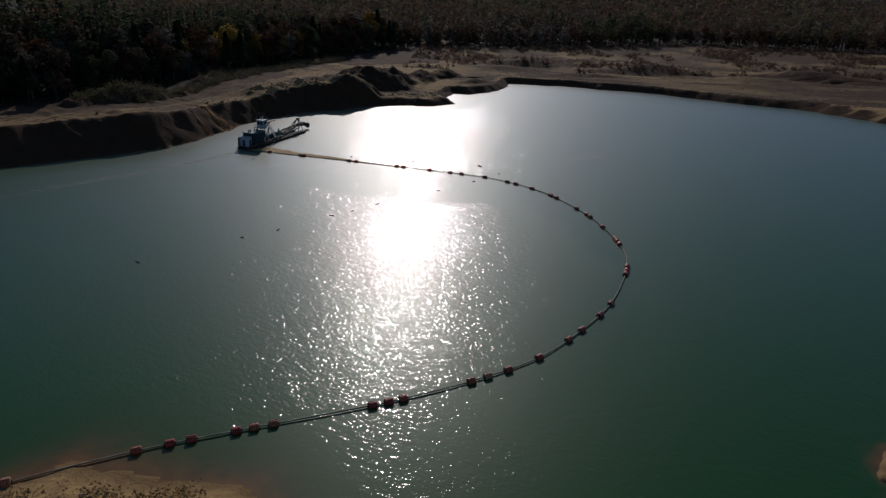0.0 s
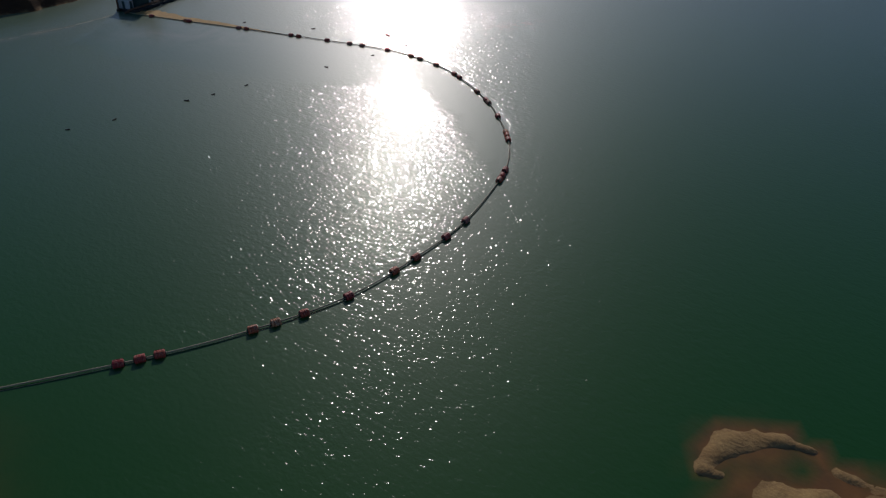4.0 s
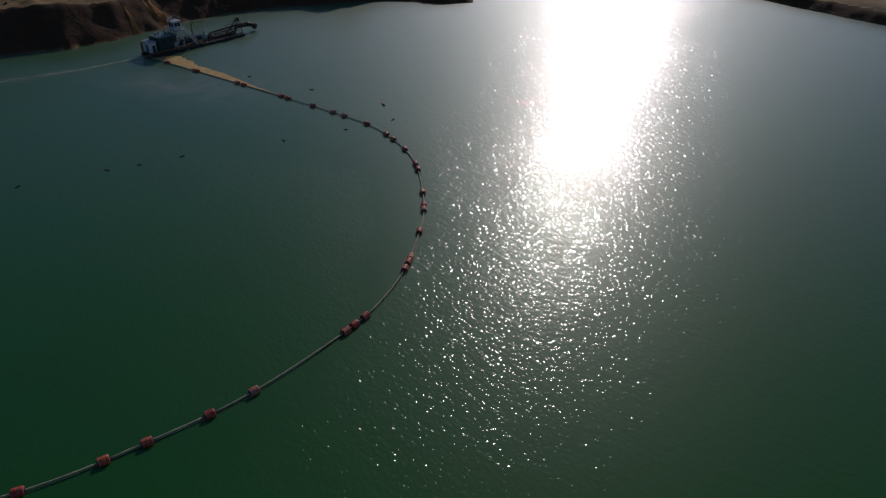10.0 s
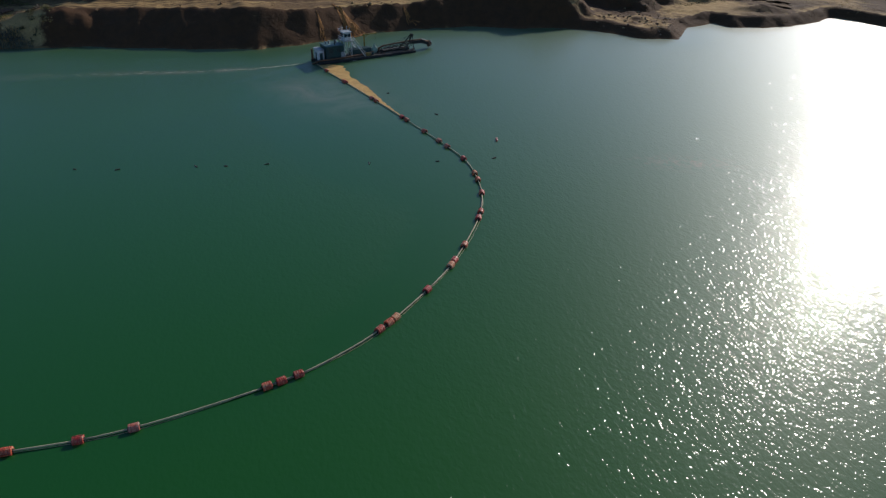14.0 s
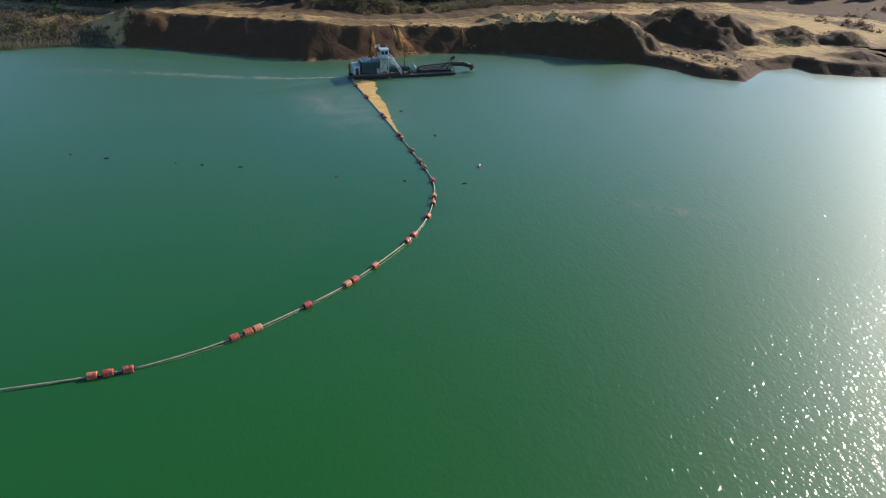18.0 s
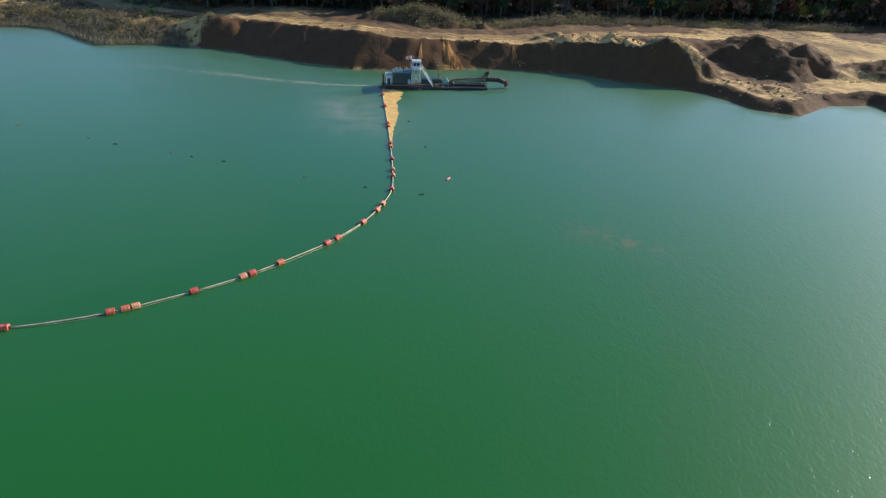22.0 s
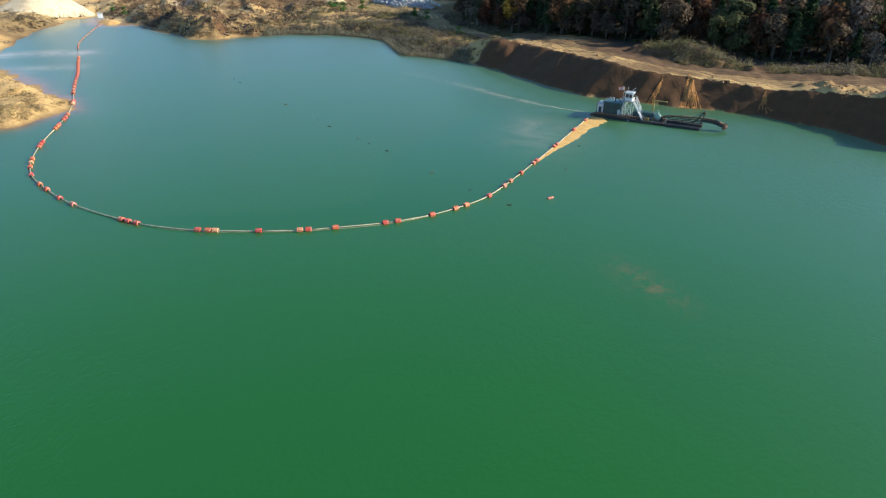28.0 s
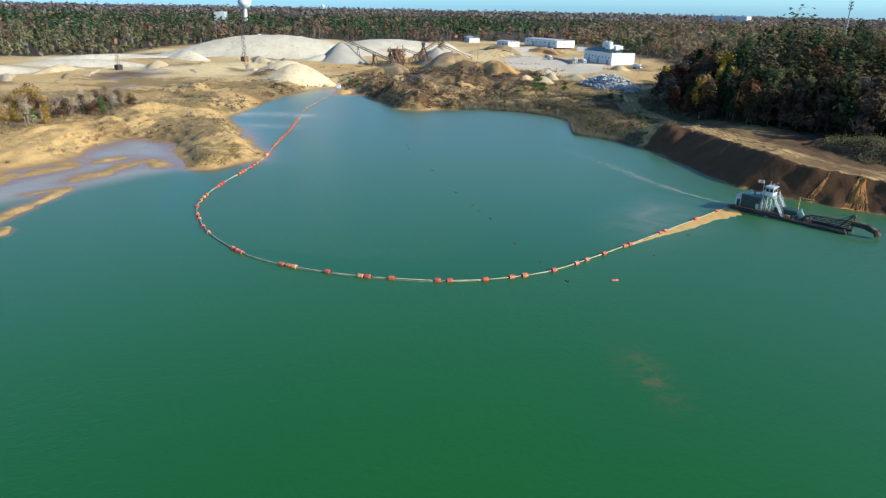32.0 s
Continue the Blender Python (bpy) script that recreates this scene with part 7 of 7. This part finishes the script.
def crusher():
    g = ground_at(-352, -97)
    root = empty("crusher_plant", pose(-352, -97, g, 0, 0, 32))
    root.scale = (1.9, 1.4, 1.25)
    tagged(root, "rusty crushing and screening plant on steel legs", "crusher plant")
    rng = random.Random(4)
    for i in range(4):
        for j in range(3):
            part("column", beam((i * 5 - 8, j * 4 - 4, -0.5), (i * 5 - 8, j * 4 - 4, 9 + 3 * ((i + j) % 2)), 0.4), M_RUST, root)
    for k in (3.5, 7.0, 10.0):
        for y in (-5, 0, 5):
            part("floor_beam", beam((-9, y, k), (8, y, k), 0.35), M_RUST, root)
        for x in (-9, -3.3, 2.4, 8):
            part("floor_beam", beam((x, -5, k), (x, 5, k), 0.35), M_RUST, root)
    part("walkway", box(-9, 8, 3.6, 5, 7.2, 7.35, 0.0), M_RUST, root)
    part("feed_boom", beam((8, 0, 9.5), (17, 3, 4.0), 1.0), M_RUST, root)
    part("tail_boom", beam((-9, 0, 7.5), (-19, -4, 2.0), 0.9), M_BLACK, root)
    part("dust_pipe", rod((6, 4, 7), (6, 4, 14), 0.45, 8), M_GALV, root)
    for i in range(3):
        for y in (-4, 4):
            part("cross_brace", beam((i * 5 - 8, y, 0), (i * 5 - 3, y, 7), 0.25), M_RUST, root)
    part("screen_box", box(-5.5, -2, -2.2, 2.2, 7.4, 9.8, 0.15), M_RUST, root)
    part("hopper", rod((4, 0, 5), (4, 0, 11.5), 1.2, 8, 3.2), M_RUST, root)
    part("motor_house", box(1, 6, -4.5, -1.5, 3.9, 6.6, 0.1), M_GALV, root)
    part("surge_bin", rod((-11.5, 1, 1), (-11.5, 1, 9), 1.4, 12), M_RUST, root)
    part("chute", beam((-2, 0, 8), (-9, 0, 2.5), 1.2), M_BLACK, root)
    for k in range(9):
        x = -8.5 + k * 2
        part("rail_post", rod((x, -5, 10.3), (x, -5, 11.4), 0.06, 5), M_RUST, root)
    part("rail_bar", rod((-8.5, -5, 11.4), (7.5, -5, 11.4), 0.06, 5), M_RUST, root)


crusher()


def frame_shed():
    """The slatted ridge-shaped frame over the grey cone."""
    g = ground_at(-385, -78)
    root = empty("pile_frame", pose(-385, -78, g, 0, 0, -38))
    tagged(root, "weathered slatted frame leaning over the grey sand cone", "timber frame")
    for k in range(13):
        y = -12 + k * 2.0
        h = 13.2 - abs(y) * 0.75
        part("upright", beam((12, y, -0.5), (12, y, h), 0.35), M_RUST, root)
    for y in (-13, 13):
        part("ridge_beam", beam((12, y, 2.5), (12, 0, 14.0), 0.7), M_BLACK, root)
    for k in range(4):
        h = 2 + k * 2.7
        w = 13.5 - h * 0.95
        part("rail", beam((12.2, -w, h), (12.2, w, h), 0.25), M_RUST, root)
    part("ridge_house", box(10.8, 13.4, -1.4, 1.4, 13.6, 16.2, 0.1), M_BLACK, root)


frame_shed()


def shed(name, label, x, y, turn, lx, ly, h, roof, wall, roofmat, windows=4, doors=1, category="building"):
    g = ground_at(x, y)
    root = empty(name, pose(x, y, g, 0, 0, turn))
    tagged(root, label, category)
    body = part("wall_block", box(-lx / 2, lx / 2, -ly / 2, ly / 2, -0.5, h, 0.05), wall, root)
    bm = bmesh.new()
    o = 0.4
    prof = [(-ly / 2 - o, h), (0, h + roof), (ly / 2 + o, h), (ly / 2 + o, h + 0.25), (0, h + roof + 0.3), (-ly / 2 - o, h + 0.25)]
    rows = [[bm.verts.new((sx * (lx / 2 + o), yy, zz)) for yy, zz in prof] for sx in (-1, 1)]
    bm.faces.new(rows[0])
    bm.faces.new(rows[1][::-1])
    for i in range(6):
        bm.faces.new((rows[0][i], rows[1][i], rows[1][(i + 1) % 6], rows[0][(i + 1) % 6]))
    bmesh.ops.recalc_face_normals(bm, faces=bm.faces)
    part("roof", bm, roofmat, root)
    for s in (-1, 1):
        for k in range(windows):
            xx = -lx / 2 + (k + 0.7) * lx / (windows + 0.4)
            part("window", box(xx - 0.9, xx + 0.9, s * ly / 2 - 0.06, s * ly / 2 + 0.06, h * 0.5, h * 0.5 + 1.4, 0.0), M_GLASS, body)
        for k in range(doors):
            xx = -lx / 2 + (k + 0.5) * lx / doors + 1.5
            part("roller_door", box(xx - 1.8, xx + 1.8, s * ly / 2 - 0.08, s * ly / 2 + 0.08, -0.3, min(4.2, h * 0.75), 0.0), M_GALV, body)
    return root


_w = shed("plant_building", "large white plant building with a dark green roof", -478, 44, 46, 52, 22, 10, 2.6, M_WHITE, M_TEAL, 8, 3)
for _k, _x in enumerate((-10.0, -4.0)):
    part("silo", rod((_x, 2, 8), (_x, 2, 17.5), 3.0, 16), M_WHITE, _w)
    part("silo_cap", rod((_x, 2, 17.5), (_x, 2, 18.6), 3.1, 16, 0.6), M_PALE, _w)
part("rooftop_house", box(0, 8, -4, 6, 10, 15.5, 0.1), M_WHITE, _w)
part("stair_tower", box(17, 21, -5, 2, 10, 15.5, 0.1), M_WHITE, _w)
shed("workshop", "low white workshop with a flat pale roof", -683, -98, 58, 68, 26, 7.5, 0.8, M_WHITE, M_PALE, 7, 2)
shed("workshop", "small white open-fronted store", -655, -140, 58, 26, 16, 6, 0.8, M_WHITE, M_PALE, 3, 1)
shed("storage_shed", "low white shed among the trees", -700, -215, 40, 34, 14, 5.5, 1.4, M_WHITE, M_PALE, 4, 1)
shed("house", "white house at the wood's edge", -640, -40, 20, 14, 10, 5.5, 2.2, M_WHITE, M_BLACK, 3, 1)
shed("house", "white house half hidden by trees", -560, -470, 30, 16, 10, 6, 2.2, M_WHITE, M_BLACK, 3, 1)
shed("house", "pale house half hidden by trees", -520, 130, 20, 16, 10, 6, 2.2, M_WHITE, M_PALE, 3, 1)
shed("office_block", "pale block standing above the far woods", -868, -874, 40, 40, 20, 27, 0.6, M_PALE, M_WHITE, 9, 1)
shed("warehouse", "long pale warehouse on the horizon", -2791, -233, 80, 130, 50, 27, 1.0, M_WHITE, M_PALE, 12, 3)


def low_wall():
    root = empty("block_wall", pose(-470, 0, ground_at(-470, 0), 0, 0, 40))
    tagged(root, "low white concrete block wall round the yard", "wall")
    for k in range(26):
        part("concrete_block", box(-40 + k * 3.1, -37.1 + k * 3.1, -0.5, 0.5, -0.4, 1.9, 0.06), M_CONCRETE, root)


low_wall()


def truck(x, y, turn, label):
    root = empty("truck", pose(x, y, ground_at(x, y), 0, 0, turn))
    tagged(root, label, "truck", "vehicles in the yard")
    part("cargo_box", box(-4, 2.2, -1.25, 1.25, 1.0, 3.6, 0.06), M_WHITE, root)
    cab = part("cab", box(2.4, 4.3, -1.2, 1.2, 0.7, 2.9, 0.15), M_WHITE, root)
    part("windscreen", box(4.28, 4.34, -1.0, 1.0, 1.8, 2.6, 0.0), M_GLASS, cab)
    part("chassis", box(-4, 4.2, -0.9, 0.9, 0.55, 0.9, 0.03), M_BLACK, root)
    for px in (-3, -1.8, 3.2):
        for s in (-1, 1):
            part("wheel", rod((px, s * 1.0, 0.5), (px, s * 1.28, 0.5), 0.5, 12), M_BLACK, root)


for _i, (_x, _y, _t) in enumerate([(-455, 22, 30), (-447, 33, 30), (-430, 84, 60), (-470, -8, 40), (-600, -60, 20), (-612, -72, 25), (60, 700, 10), (75, 705, 10), (95, 712, 14), (120, 705, 5), (45, 692, 8)]):
    truck(_x, _y, _t, "white box truck parked in the yard" if _i < 6 else "white box truck parked beyond the far wood")


def water_tower(x, y, size, label):
    root = empty("water_tower", pose(x, y, ground_at(x, y)))
    root.scale = (size, size, size)
    tagged(root, label, "water tower")
    prof = [(0, 7.5), (2, 6.5), (6, 4.4), (28, 4.0), (33, 4.6), (36, 8.5), (40, 12.2), (45, 13.6), (51, 13.0), (56, 9.4), (59, 3.8), (59.6, 0.5)]
    bm = lathe(prof, 28)
    bmesh.ops.transform(bm, matrix=Matrix.Rotation(radians(-90), 4, "Y"), verts=bm.verts)
    part("tank_and_stem", bm, M_WHITE, root, "smooth white steel tank on its stem", True)
    part("aerial", rod((0, 0, 59), (0, 0, 63), 0.15, 6), M_GALV, root)
    part("balcony_ring", rod((0, 0, 35.4), (0, 0, 36.2), 9.4, 28), M_GALV, root)


water_tower(-940, -881, 1.0, "white bulb-topped water tower above the woods")
water_tower(-2606, -2085, 0.62, "small white water tower far off on the horizon")


def cell_tower():
    x, y = -1221, 202
    root = empty("cell_tower", pose(x, y, ground_at(x, y)))
    tagged(root, "tall pale monopole with rings of aerial panels", "cell tower")
    part("pole", rod((0, 0, -1), (0, 0, 66), 1.5, 14, 0.8), M_GALV, root)
    for z in (54, 59, 64):
        part("ring_platform", rod((0, 0, z - 0.4), (0, 0, z), 2.6, 12), M_GALV, root)
        for k in range(9):
            a = k * 2 * math.pi / 9
            part("aerial_panel", beam((3.0 * math.cos(a), 3.0 * math.sin(a), z - 1.4), (3.0 * math.cos(a), 3.0 * math.sin(a), z + 1.6), 0.7), M_WHITE, root)


cell_tower()


def pipe_stack():
    root = empty("pipe_stack", pose(-173, 169, ground_at(-173, 169), 0, 0, 40))
    tagged(root, "row of short rusty pipes lying on the bank", "pipe stack")
    for k in range(7):
        part("rusty_pipe", rod((-7 + k * 2.0, -2.6, 0.45), (-6.4 + k * 2.0, 2.6, 0.45), 0.45, 10), M_RUST, root)


pipe_stack()


def pump_barge():
    root = empty("pump_barge", pose(-221, -53, 0, 0, 0, 30))
    tagged(root, "small white pump barge at the head of the inlet", "barge")
    part("pontoon", box(-3.5, 3.5, -1.8, 1.8, -0.4, 0.5, 0.08), M_GALV, root)
    part("pump_house", box(-1.6, 1.2, -1.2, 1.2, 0.5, 2.6, 0.06), M_WHITE, root)
    part("roof", box(-1.8, 1.4, -1.4, 1.4, 2.6, 2.75, 0.03), M_PALE, root)
    part("mast", rod((2.4, 0, 0.5), (2.4, 0, 4.0), 0.07, 6), M_WHITE, root)


pump_barge()


def utility_pole(x, y, h):
    root = empty("utility_pole", pose(x, y, ground_at(x, y), 0, 0, 25))
    tagged(root, "pale wooden utility pole with a cross-arm", "utility pole", "utility poles")
    part("pole", rod((0, 0, -0.5), (0, 0, h), 0.22, 8, 0.14), M_PALEBARK, root)
    part("cross_arm", beam((-1.3, 0, h - 1.0), (1.3, 0, h - 1.0), 0.16), M_PALEBARK, root)


for _x, _y in ((-500, -62), (-455, -75), (-395, 95), (-560, -30)):
    utility_pole(_x, _y, 15)


def rubble_chunks():
    rng = np.random.default_rng(8)
    r, a = np.sqrt(rng.uniform(0, 1, 420)), rng.uniform(0, 6.28, 420)
    u, v = 27 * r * np.cos(a), 15 * r * np.sin(a)
    c, s = math.cos(radians(52)), math.sin(radians(52))
    x, y = -290 + u * c - v * s, 107 + u * s + v * c
    ob = clod_field("rubble_chunks", "angular chunks of broken concrete on the rubble heap", list(zip(x, y)), surface("broken_concrete", (0.5, 0.49, 0.46), (0.33, 0.32, 0.31), rough=0.9, island_random=0.5), 0.9, 5, "rubble")
    top = ground_at(-290, 107)
    n = len(ob.data.vertices)
    co = np.empty(n * 3)
    ob.data.vertices.foreach_get("co", co)
    co = co.reshape(-1, 3)
    lift = np.repeat(np.maximum(top, 0) + 7.5 * (1 - r ** (1 / 0.7)) - land_height(x, y)[0], n // len(x))
    co[:, 2] += np.maximum(lift, 0)
    ob.data.vertices.foreach_set("co", co.ravel())


rubble_chunks()
